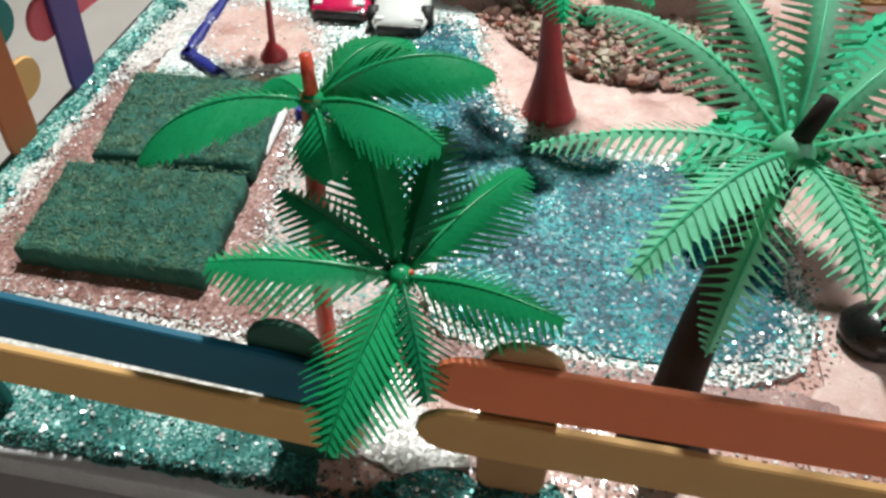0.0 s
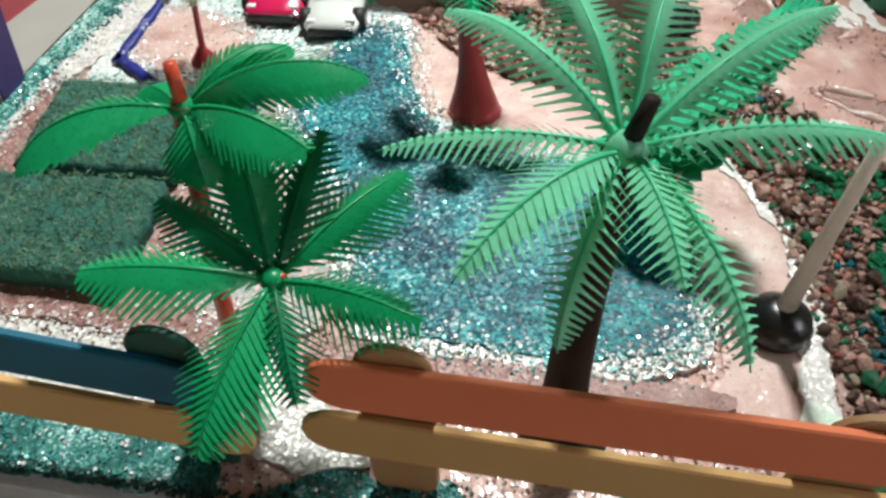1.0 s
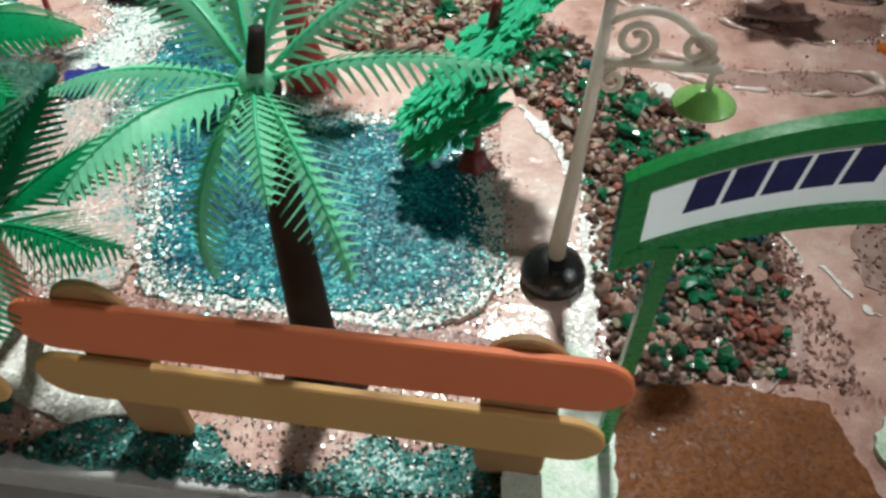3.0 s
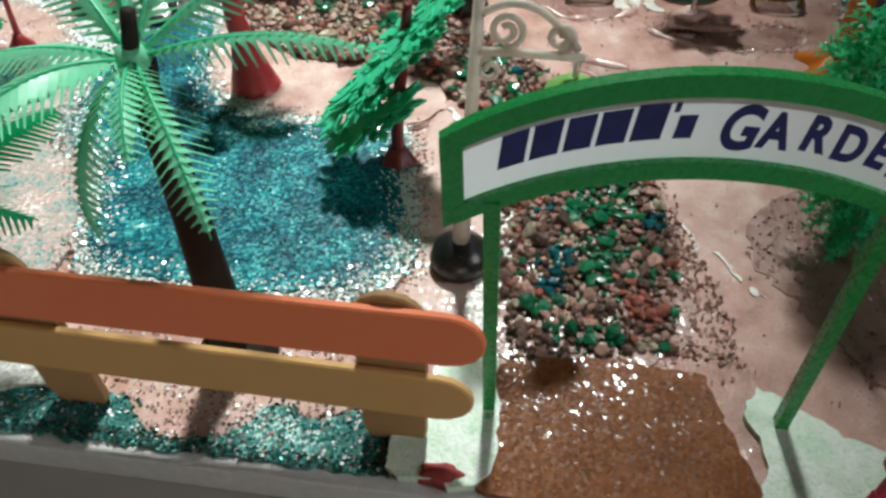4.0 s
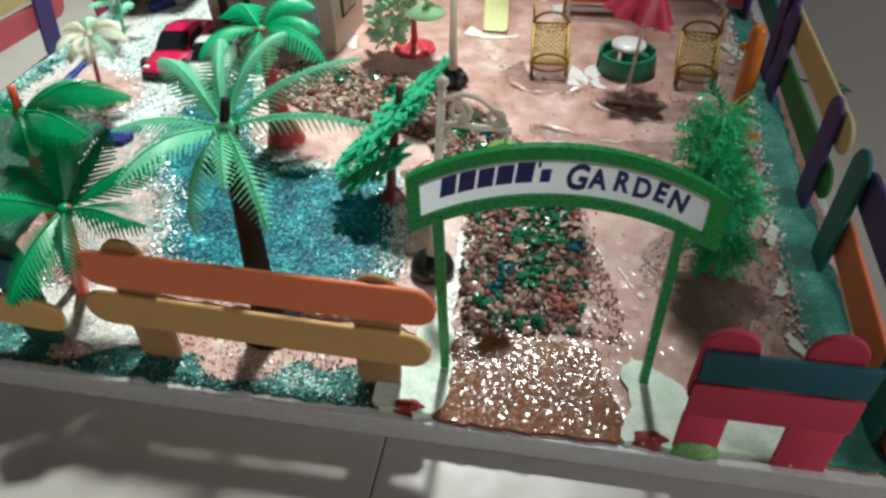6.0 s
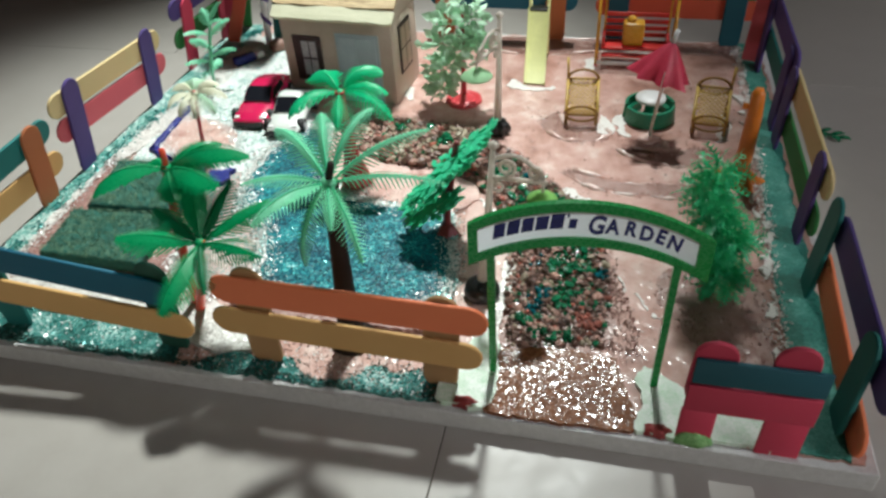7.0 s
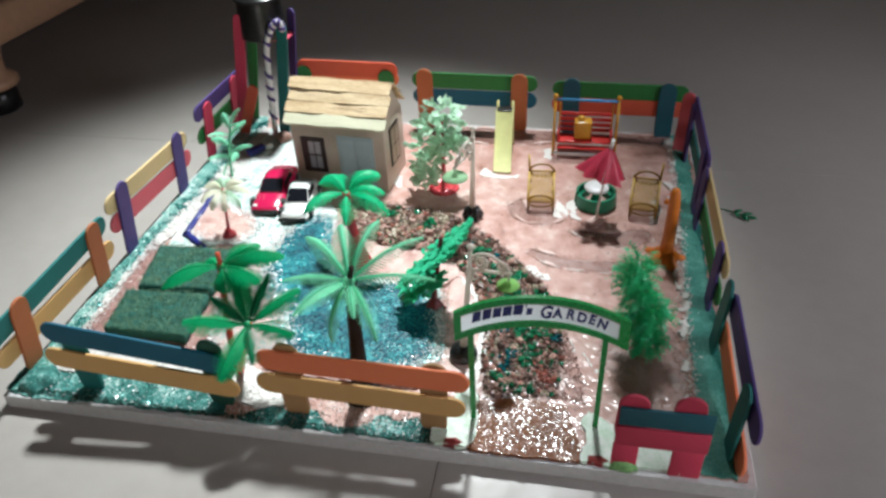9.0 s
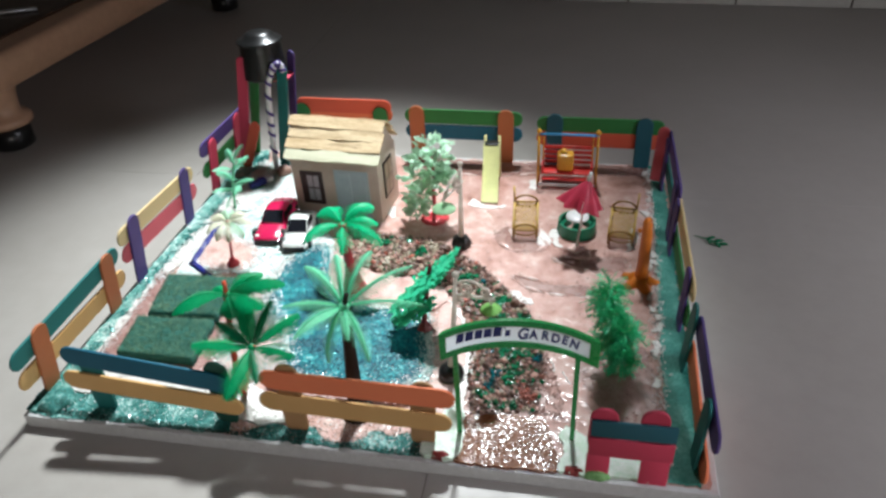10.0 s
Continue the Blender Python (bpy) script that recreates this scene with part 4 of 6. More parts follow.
crisp(part("post", box((0.1000, FB - 0.0021, 0.0095), (0.1150, FB - 0.0003, 0.0290), 0.0006), STICKS["red"], short, "red craft stick"))
stain = lathe([(0.0072, -0.0005), (0.0068, 0.0020), (0.0058, 0.0048), (0.0040, 0.0060), (0.0010, 0.0064)], (0, 0, 0), 20, 5, 0.10)
stain.transform(Matrix.Translation((0.0780, FB - 0.0016, Z)) @ Matrix.Diagonal((1.0, 0.32, 1.0, 1)))
part("glue_blob", stain, GREEN_GLUE, short, "green stained glue at the foot")


def west(y, z):
    """A spot on the west fence, which leans inwards."""
    return (-0.2730 + 0.115 * (z - 0.010), y, z)


for y0, y1, up0, up1, low0, low1, cu, cl, pa, pb, pc, ta, tb in ((0.0120, 0.1330, 0.0490, 0.0505, 0.0320, 0.0285, "teal", "tan", 0.0370, 0.1135, "brown", 0.0605, 0.0600),
                                                                 (0.1345, 0.2530, 0.0570, 0.0500, 0.0410, 0.0325, "cream", "pink", 0.1520, 0.2325, "purple", 0.0680, 0.0635),
                                                                 (0.2690, 0.3640, 0.0585, 0.0560, 0.0370, 0.0350, "purple", "green", 0.2875, 0.3420, "red", 0.0630, 0.0630)):
    fence(((-0.2730, (y0 + y1) / 2, Z)), "low craft stick fence, %s rail over %s rail, %s posts" % (cu, cl, pc),
          [(west(y0, up0), west(y1 - 0.002, up1), cu, -0.001), (west(y0 + 0.001, low0), west(y1, low1), cl, -0.001)],
          [(west(pa - 0.002, 0.008), west(pa + 0.002, ta), pc, 0.001), (west(pb - 0.001, 0.008), west(pb + 0.001, tb), pc, 0.001)], (1, 0, -0.115), "west fence")
EX = 0.1330
for y0, y1, up0, up1, low0, low1, cu, cl, pa, pb, pc, ta, tb, lean in ((0.0110, 0.1080, 0.0430, 0.0475, 0.0180, 0.0280, "purple", "orange", 0.0320, 0.1065, "teal", 0.0535, 0.0590, 0.0035),
                                                                       (0.1265, 0.2425, 0.0490, 0.0490, 0.0280, 0.0280, "cream", "green", 0.1430, 0.2300, "purple", 0.0590, 0.0590, 0.0015),
                                                                       (0.2360, 0.3400, 0.0560, 0.0560, 0.0350, 0.0350, "purple", "teal", 0.2500, 0.3270, "purple", 0.0620, 0.0600, 0.0010)):
    fence((EX, (y0 + y1) / 2, Z), "low craft stick fence, %s rail over %s rail, %s posts" % (cu, cl, pc), [((EX + lean * 0.6, y0, up0), (EX + lean * 0.6, y1, up1), cu, 0.001), ((EX, y0, low0), (EX, y1, low1), cl, 0.001)],
          [((EX - lean * 0.6, pa - lean, 0.008), (EX + lean * 0.5, pa + lean, ta), pc, -0.001), ((EX - lean * 0.6, pb - lean, 0.008), (EX + lean * 0.5, pb + lean * 0.5, tb), pc, -0.001)], (1, 0, -lean * 22), "east fence")
NY = 0.3640
for x0, x1, up, low, cu, cl, pa, pb, pc, hh, back in ((-0.2120, -0.1180, 0.0640, 0.0555, "vermilion", "orange", -0.2060, -0.1290, "green", 0.0660, 0.0030),
                                                      (-0.1055, 0.0060, 0.0557, 0.0402, "green", "blue", -0.0937, -0.0095, "brown", 0.0666, 0.0010),
                                                      (0.0190, 0.1330, 0.0516, 0.0372, "green", "vermilion", 0.0355, 0.1155, "dark teal", 0.0625, 0.0010)):
    fence(((x0 + x1) / 2, NY, Z), "low craft stick fence, %s rail over %s rail, %s posts" % (cu, cl, pc), [((x0, NY, up), (x1, NY, up - 0.001), cu, 0.001), ((x0, NY, low), (x1, NY, low - 0.001), cl, back)],
          [((pa, NY, 0.008), (pa, NY, hh), pc, -0.001), ((pb, NY, 0.008), (pb, NY, hh - 0.002), pc, -0.001)], (0, 1, 0), "north fence")
corner = thing("lone_stick", (0.1290, 0.3380, Z), "single pink-red craft stick standing at the fence corner", "stick", "east fence")
crisp(part("post", stick((0.1275, 0.3390, 0.008), (0.1300, 0.3390, 0.0640), (0.35, 1, 0), 0.0105), STICKS["pink"], corner))

# ---- green mats ----


def green_mat(corners, label):
    at = V(sum(c[0] for c in corners) / 4, sum(c[1] for c in corners) / 4, Z)
    ob = thing("green_mat", at, label, "lawn mat", "lawn mats")
    n, h = 26, 0.0072
    bm = bmesh.new()
    c = [Vector((*p, 0)) for p in corners]
    grid = {}
    for i in range(n + 1):
        for j in range(n + 1):
            u, v = i / n, j / n
            p = c[0].lerp(c[1], u).lerp(c[3].lerp(c[2], u), v)
            edge = min(u, v, 1 - u, 1 - v)
            w = noise.noise_vector(p * 260)
            z = Z + 0.0026 + h * (0.86 if edge < 0.01 else 1.0) + 0.0005 * noise.noise(p * 900) + 0.0007 * w.z
            k = 0.0009 if edge < 0.01 else 0.0002
            grid[i, j] = bm.verts.new((p.x + k * w.x, p.y + k * w.y, z))
    for i in range(n):
        for j in range(n):
            bm.faces.new((grid[i, j], grid[i + 1, j], grid[i + 1, j + 1], grid[i, j + 1]))
    rim = [grid[i, 0] for i in range(n)] + [grid[n, j] for j in range(n)] + [grid[i, n] for i in range(n, 0, -1)] + [grid[0, j] for j in range(n, 0, -1)]
    low = [bm.verts.new((v.co.x, v.co.y, Z + 0.0022)) for v in rim]
    for k in range(len(rim)):
        j = (k + 1) % len(rim)
        bm.faces.new((low[k], low[j], rim[j], rim[k]))
    bm.faces.new(low)
    part("pad", bm, SPONGE, ob)
    verts, faces = [], []
    for _ in range(3200):
        u, v = rng.random(), rng.random()
        p = c[0].lerp(c[1], u).lerp(c[3].lerp(c[2], u), v) - Vector((at.x, at.y, 0))
        z = 0.0026 + h + 0.0001
        a, l = rng.uniform(0, 6.28), rng.uniform(0.0012, 0.003)
        d = V(math.cos(a), math.sin(a), 0) * l
        side = V(-math.sin(a), math.cos(a), 0) * 0.00009
        b = len(verts)
        mid = V(p.x, p.y, z + rng.uniform(0.0002, 0.0009)) + d * 0.5 + V(rng.uniform(-1, 1), rng.uniform(-1, 1), 0) * 0.0005
        for q in (V(p.x, p.y, z), mid, V(p.x, p.y, z - 0.0002) + d):
            verts += [q - side, q + side + V(0, 0, 0.00012)]
        faces += [(b, b + 1, b + 3, b + 2), (b + 2, b + 3, b + 5, b + 4)]
    me = bpy.data.meshes.new("fibre_nap")
    me.from_pydata(verts, [], faces)
    me.materials.append(FIBRE)
    fib = new("fibre_nap", me)
    fib.parent = ob
    tagged(fib, "short tangled green fibres", kind="stuff")


green_mat([(-0.2400, 0.0625), (-0.1845, 0.0622), (-0.1875, 0.1020), (-0.2445, 0.0992)], "square green scouring pad used as a lawn")
green_mat([(-0.2395, 0.1036), (-0.1870, 0.1062), (-0.1925, 0.1500), (-0.2465, 0.1486)], "square green scouring pad used as a lawn, behind the other")

# ---- palms ----


def frond(start, azimuth, length, width, rise, droop, teeth=18, solid=0.35, fold=0.35, fill=0.62, twist=0.0, slant=0.6, rib_width=0.034):
    """A feather-like plastic palm leaf: a rib, an inner blade and a comb of leaflets."""
    bm = bmesh.new()
    out = V(math.cos(azimuth), math.sin(azimuth), 0)
    side = V(-math.sin(azimuth), math.cos(azimuth), 0)
    N, pts = 24, []
    p, a = Vector(start), rise
    for i in range(N + 1):
        pts.append(p.copy())
        a -= droop / N
        p = p + (out * math.cos(a) + V(0, 0, math.sin(a))) * (length / N)

    def at(u):
        k = min(int(u * N), N - 1)
        q = pts[k].lerp(pts[k + 1], u * N - k)
        way = (pts[k + 1] - pts[k]).normalized()
        s = side.copy()
        s.rotate(Matrix.Rotation(twist, 3, way))
        return q, way, s, s.cross(way) * -1

    def shape(u):
        return width / 2 * max(0.0, min(1.0, (u + 0.03) * 4.5)) * (1 - max(0, (u - 0.36) / 0.64) ** 1.5 * 0.90)

    for sgn in (1, -1):
        for i in range(teeth):
            u = 0.03 + 0.95 * i / teeth
            q, way, s, up = at(u)
            w1 = shape(u) * (0.93 + 0.14 * ((i * 7) % 5) / 4)
            w0 = w1 * solid
            half = length / teeth / 2

            def at_w(w, h, lift):
                c = q + s * sgn * w - up * w * fold * (0.8 + 0.4 * w / w1) + way * (w * slant)
                return bm.verts.new(c - way * h - up * half * lift), bm.verts.new(c + way * h + up * half * lift)

            rows = [at_w(0, half, 0.1), at_w(w0, half, 0.35), at_w(w0 + (w1 - w0) * 0.25, half * fill, 0.3), at_w(w1, half * fill * 0.4, 0.1)]
            for (a0, b0), (a1, b1) in zip(rows, rows[1:]):
                bm.faces.new((a0, b0, b1, a1))
    rib = [at(i / 10)[0] for i in range(11)]
    return bm, tube(rib, [width * rib_width * (1 - 0.075 * i) for i in range(11)], 5, True, None, 0.8)


def palm(name, base, crown, trunk_pts, radii, trunk_mat, fronds, label, stub=None, foot=None, group="toy palms", fill=0.62, hub_size=1.0, slant=0.6, rib_width=0.034):
    ob = thing(name, base, label, "toy palm", group)
    part("trunk", tube(smooth_line(trunk_pts, 5), [radii[min(int(i / 5), len(radii) - 2)] * (1 - (i % 5) / 5) + radii[min(int(i / 5) + 1, len(radii) - 1)] * ((i % 5) / 5) for i in range(len(smooth_line(trunk_pts, 5)))], 12), trunk_mat, ob)
    if foot:
        part("foot", lathe(foot[0], (base[0], base[1], base[2]), 30, foot[1], foot[2]), trunk_mat, ob)
    if stub:
        part("trunk_tip", tube([crown, Vector(crown) + Vector(stub[0])], [stub[1], stub[1] * 0.8], 8), trunk_mat, ob)
    c = Vector(crown)
    k = hub_size
    hub = lathe([(0.0006 * k, -0.0045 * k), (0.0018 * k, -0.003 * k), (0.0026 * k, 0.0), (0.0016 * k, 0.0016 * k), (0.0003, 0.002 * k)], c, 14)
    part("hub", hub, fronds[0][-1], ob, "green leaf collar")
    for az, length, width, rise, droop, teeth, solid, material in fronds:
        a = radians(az)
        s = c + V(math.cos(a), math.sin(a), 0) * 0.0015
        blade, rib = frond(s, a, length, width, radians(rise), radians(droop), teeth, solid, fill=fill, slant=slant, rib_width=rib_width)
        leaf = part("frond", blade, material, ob)
        part("rib", rib, RIB_GREEN if material == LEAF_PALE else material, leaf)
    return ob


D, P2 = LEAF_DARK, LEAF_DEEP
palm("palm_tree", (-0.1432, 0.0462, Z + 0.002), (-0.1206, 0.0335, 0.0640), [(-0.1432, 0.0462, Z), (-0.1350, 0.0420, 0.029), (-0.1265, 0.0370, 0.049), (-0.1207, 0.0336, 0.0634)], [0.0024, 0.0020, 0.0017, 0.0012], TRUNK_ORANGE,
     [(190, 0.034, 0.0195, 24, 34, 19, 0.32, D), (256, 0.033, 0.0205, -4, 45, 19, 0.50, D), (294, 0.023, 0.0140, 0, 55, 15, 0.22, P2), (343, 0.031, 0.0190, 30, 40, 18, 0.30, D), (6, 0.025, 0.0150, 0, 30, 15, 0.20, P2),
      (57, 0.034, 0.0195, 24, 36, 19, 0.28, D), (84, 0.031, 0.0150, 38, 28, 16, 0.22, P2), (118, 0.040, 0.0200, 48, 45, 21, 0.38, D), (154, 0.029, 0.0150, 26, 30, 16, 0.22, P2)],
     "glossy dark green plastic palm with leaning orange trunk by the fence", ((0.0022, 0.0002, 0.0012), 0.0007), None, fill=0.54, slant=0.8)
palm("palm_tree", (-0.1462, 0.0492, Z + 0.002), (-0.1402, 0.0540, 0.0850), [(-0.1462, 0.0492, Z), (-0.1448, 0.0500, 0.036), (-0.1424, 0.0518, 0.062), (-0.1402, 0.0540, 0.0860)], [0.0022, 0.0021, 0.0020, 0.0019], TRUNK_ORANGE,
     [(196, 0.038, 0.0175, 22, 78, 22, 0.60, D), (24, 0.036, 0.0205, 42, 82, 22, 0.55, D), (348, 0.026, 0.0195, 26, 66, 20, 0.62, D), (300, 0.015, 0.0130, -15, 70, 12, 0.75, D), (60, 0.027, 0.0150, 40, 80, 16, 0.78, D), (150, 0.012, 0.0090, 30, 70, 10, 0.7, D)],
     "green plastic palm with broad drooping leaves and orange trunk", ((-0.0003, 0.0012, 0.0086), 0.0015), None, fill=0.74, slant=0.7)
L3 = LEAF_PALE
palm("palm_tree", (-0.0648, 0.0400, Z + 0.002), (-0.0629, 0.0407, 0.0944), [(-0.0648, 0.0400, Z - 0.001), (-0.0655, 0.0415, 0.030), (-0.0648, 0.0425, 0.058), (-0.0630, 0.0412, 0.0930)], [0.0070, 0.0048, 0.0038, 0.0026], TRUNK_BROWN,
     [(178, 0.038, 0.0109, 12, 40, 23, 0.10, L3), (140, 0.042, 0.0127, 42, 66, 23, 0.14, L3), (112, 0.040, 0.0127, 50, 70, 23, 0.12, L3), (80, 0.042, 0.0127, 55, 75, 23, 0.12, L3), (44, 0.046, 0.0132, 35, 50, 25, 0.10, L3),
      (12, 0.044, 0.0118, 18, 42, 23, 0.11, L3), (308, 0.037, 0.0132, 10, 78, 21, 0.20, L3), (290, 0.024, 0.0132, 22, 70, 16, 0.34, L3), (250, 0.036, 0.0109, -8, 92, 21, 0.13, L3), (228, 0.034, 0.0150, 28, 72, 20, 0.50, L3)],
     "tall pale green translucent palm with brown trunk at the pond", ((0.0022, 0.0006, 0.0085), 0.0016), ([(0.0105, -0.003), (0.0100, 0.0005), (0.0085, 0.003), (0.0068, 0.006)], 0, 0), fill=0.31, hub_size=1.25, slant=0.55, rib_width=0.042)
palm("palm_tree", (-0.1012, 0.1580, Z + 0.002), (-0.1037, 0.1600, 0.0660), [(-0.1012, 0.1580, Z + 0.001), (-0.1014, 0.1580, Z + 0.006), (-0.1020, 0.1582, 0.028), (-0.1032, 0.1590, 0.046), (-0.1037, 0.1600, 0.0670)], [0.0100, 0.0080, 0.0046, 0.0029, 0.0022], TRUNK_RED,
     [(192, 0.037, 0.0200, 26, 100, 17, 0.22, LEAF_TEAL), (138, 0.034, 0.0200, 52, 112, 16, 0.24, LEAF_TEAL), (62, 0.035, 0.0215, 56, 108, 16, 0.28, LEAF_TEAL), (348, 0.037, 0.0200, 34, 108, 17, 0.22, LEAF_TEAL), (282, 0.027, 0.0180, 18, 82, 14, 0.28, LEAF_TEAL), (24, 0.029, 0.0170, 45, 110, 14, 0.24, LEAF_TEAL)],
     "small bright green palm with flared red trunk beside the pond", None, None, fill=0.45, slant=0.5)
palm("palm_tree", (-0.2060, 0.1745, Z + 0.003), (-0.2030, 0.1775, 0.0500), [(-0.2060, 0.1745, Z + 0.002), (-0.2050, 0.1755, 0.028), (-0.2030, 0.1775, 0.052)], [0.0016, 0.0011, 0.0010], TRUNK_RED,
     [(200, 0.022, 0.0120, 35, 120, 12, 0.22, LEAF_WHITE), (160, 0.021, 0.0120, 60, 130, 12, 0.22, LEAF_WHITE), (115, 0.020, 0.0120, 65, 130, 12, 0.22, LEAF_MINT), (65, 0.020, 0.0120, 60, 130, 12, 0.22, LEAF_WHITE), (20, 0.021, 0.0120, 45, 120, 12, 0.22, LEAF_WHITE), (335, 0.021, 0.0115, 30, 120, 12, 0.22, LEAF_MINT), (290, 0.019, 0.0115, 25, 120, 12, 0.22, LEAF_WHITE), (245, 0.019, 0.0115, 25, 120, 12, 0.22, LEAF_WHITE)],
     "little frosted white-green palm on a thin red trunk", None, ([(0.0055, -0.002), (0.0050, 0.0010), (0.0026, 0.0040), (0.0016, 0.0060)], 0, 0))


def sapling():
    """A thin stem with small feathery leaves in pairs."""
    r = random.Random(8)
    x, y = -0.2400, 0.2560
    ob = thing("toy_sapling", (x, y, Z + 0.001), "small minty green plastic plant near the west fence", "toy plant", "toy trees")
    stem = [V(x, y, Z), V(x + 0.001, y + 0.001, 0.024), V(x + 0.004, y + 0.002, 0.042), V(x + 0.008, y + 0.003, 0.058)]
    part("stem", tube(smooth_line(stem, 4), [0.0011] * 12 + [0.0006], 7), LEAF_SAPLING, ob)
    for k, (u, az, length, rise) in enumerate(((0.45, 200, 0.014, 20), (0.5, 20, 0.015, 35), (0.62, 160, 0.015, 30), (0.66, 300, 0.013, 15), (0.78, 60, 0.015, 45), (0.82, 220, 0.014, 35), (0.92, 130, 0.013, 55), (0.97, 330, 0.014, 40), (1.0, 40, 0.013, 70), (0.35, 270, 0.013, 10), (0.3, 100, 0.014, 25))):
        q = u * 3
        n = min(int(q), 2)
        c = stem[n].lerp(stem[n + 1], q - n)
        blade, rib = frond(c, radians(az), length * 1.45, length * 0.72, radians(rise + 18), radians(75), 9, 0.14, fill=0.5)
        leaf = part("leaf", blade, LEAF_SAPLING, ob)
        part("rib", rib, LEAF_SAPLING, leaf)


sapling()

# ---- trees and bush ----


def leaf_cluster(bm, c, n, size, r, spread, up=0.5):
    """A spray of small lobed leaves about a point."""
    for _ in range(n):
        d = V(r.gauss(0, 1), r.gauss(0, 1), r.gauss(0, 1) * up)
        p = Vector(c) + d * spread
        way = (d + V(0, 0, 0.3)).normalized()
        s = way.orthogonal().normalized()
        s.rotate(Matrix.Rotation(r.uniform(0, 6.28), 3, way))
        l, w = size * r.uniform(0.7, 1.3), size * r.uniform(0.28, 0.45)
        nrm = way.cross(s)
        a, b = bm.verts.new(p), bm.verts.new(p + way * l - nrm * l * 0.2)
        m0, m1 = bm.verts.new(p + way * l * 0.5 + s * w - nrm * w * 0.3), bm.verts.new(p + way * l * 0.5 - s * w - nrm * w * 0.3)
        mid = bm.verts.new(p + way * l * 0.55 + nrm * w * 0.15)
        for f in ((a, m0, mid), (m0, b, mid), (b, m1, mid), (m1, a, mid)):
            bm.faces.new(f)


def slab_tree():
    """Flat plates of moulded leaves threaded on a leaning maroon trunk."""
    r = random.Random(3)
    ob = thing("moulded_tree", (-0.0390, 0.1200, Z + 0.001), "sea green toy tree with moulded leaf plates on maroon trunk", "toy tree", "toy trees")
    part("trunk", tube(smooth_line([(-0.0390, 0.1180, Z), (-0.0385, 0.1190, 0.026), (-0.0360, 0.1210, 0.045), (-0.0330, 0.1230, 0.064)], 4), [0.0030, 0.0026, 0.0023, 0.0021, 0.002, 0.002, 0.002, 0.0019, 0.0018, 0.0017, 0.0016, 0.0015, 0.0014], 8), TRUNK_MAROON, ob)
    part("foot", lathe([(0.0075, -0.001), (0.0066, 0.0012), (0.0045, 0.004), (0.003, 0.008)], (-0.0390, 0.1180, Z), 20, 5, 0.15), TRUNK_MAROON, ob)
    for k, (x, y, z, sx, tilt) in enumerate(((-0.0245, 0.1250, 0.0640, 0.0110, -42), (-0.0330, 0.1220, 0.0560, 0.0145, -40), (-0.0420, 0.1190, 0.0470, 0.0165, -38), (-0.0485, 0.1165, 0.0380, 0.0150, -36), (-0.0440, 0.1120, 0.0330, 0.0140, -30), (-0.0360, 0.1270, 0.0470, 0.0120, -38))):
        bm = bmesh.new()
        m = Matrix.Translation((x, y, z)) @ Matrix.Rotation(radians(tilt), 4, "Y")
        rim = [V(sx * 0.70 * (1 + 0.16 * math.sin(5 * q + k)) * math.cos(q), sx * 0.52 * (1 + 0.16 * math.sin(5 * q + k)) * math.sin(q), 0) for q in [2 * math.pi * i / 30 for i in range(30)]]
        upper = [bm.verts.new(q + V(0, 0, 0.0003)) for q in rim]
        lower = [bm.verts.new(q - V(0, 0, 0.0005)) for q in rim]
        bm.faces.new(upper)
        bm.faces.new(lower[::-1])
        for i in range(30):
            bm.faces.new((upper[i], lower[i], lower[(i + 1) % 30], upper[(i + 1) % 30]))
        for _ in range(90):
            a, q = r.uniform(0, 6.28), math.sqrt(r.random())
            px, py = sx * q * math.cos(a), sx * 0.75 * q * math.sin(a)
            l, w = r.uniform(0.0042, 0.0066), r.uniform(0.0012, 0.0019)
            d = V(math.cos(a), math.sin(a), r.uniform(-0.25, 0.25)).normalized()
            s, c = V(-math.sin(a), math.cos(a), 0), V(px, py, r.uniform(-0.0012, 0.0012))
            top = [bm.verts.new(c - s * w * 0.5), bm.verts.new(c + d * l * 0.6 - s * w), bm.verts.new(c + d * l), bm.verts.new(c + d * l * 0.6 + s * w), bm.verts.new(c + s * w * 0.5)]
            bot = [bm.verts.new(v.co - V(0, 0, 0.0006)) for v in top]
            bm.faces.new(top)
            bm.faces.new(bot[::-1])
            for i in range(5):
                bm.faces.new((top[i], bot[i], bot[(i + 1) % 5], top[(i + 1) % 5]))
        bm.transform(m)
        part("leaf_plate", bm, LEAF_PLATE, ob, smooth=False)


slab_tree()


def fluffy_tree():
    r = random.Random(11)
    x, y = -0.0590, 0.2600
    ob = thing("leafy_tree", (x, y, Z + 0.001), "pale green leafy toy tree on a round red foot", "toy tree", "toy trees")
    part("trunk", tube([(x, y, Z), (x + 0.0005, y, 0.035), (x + 0.001, y, 0.070)], [0.0021, 0.0016, 0.0010], 8), TRUNK_RED, ob)
    part("foot", lathe([(0.0118, -0.001), (0.0122, 0.0010), (0.0118, 0.0024), (0.0100, 0.0026), (0.0090, 0.0016), (0.0045, 0.0018), (0.0024, 0.007)], (x, y, Z), 28, 9, 0.03), TRUNK_RED, ob)
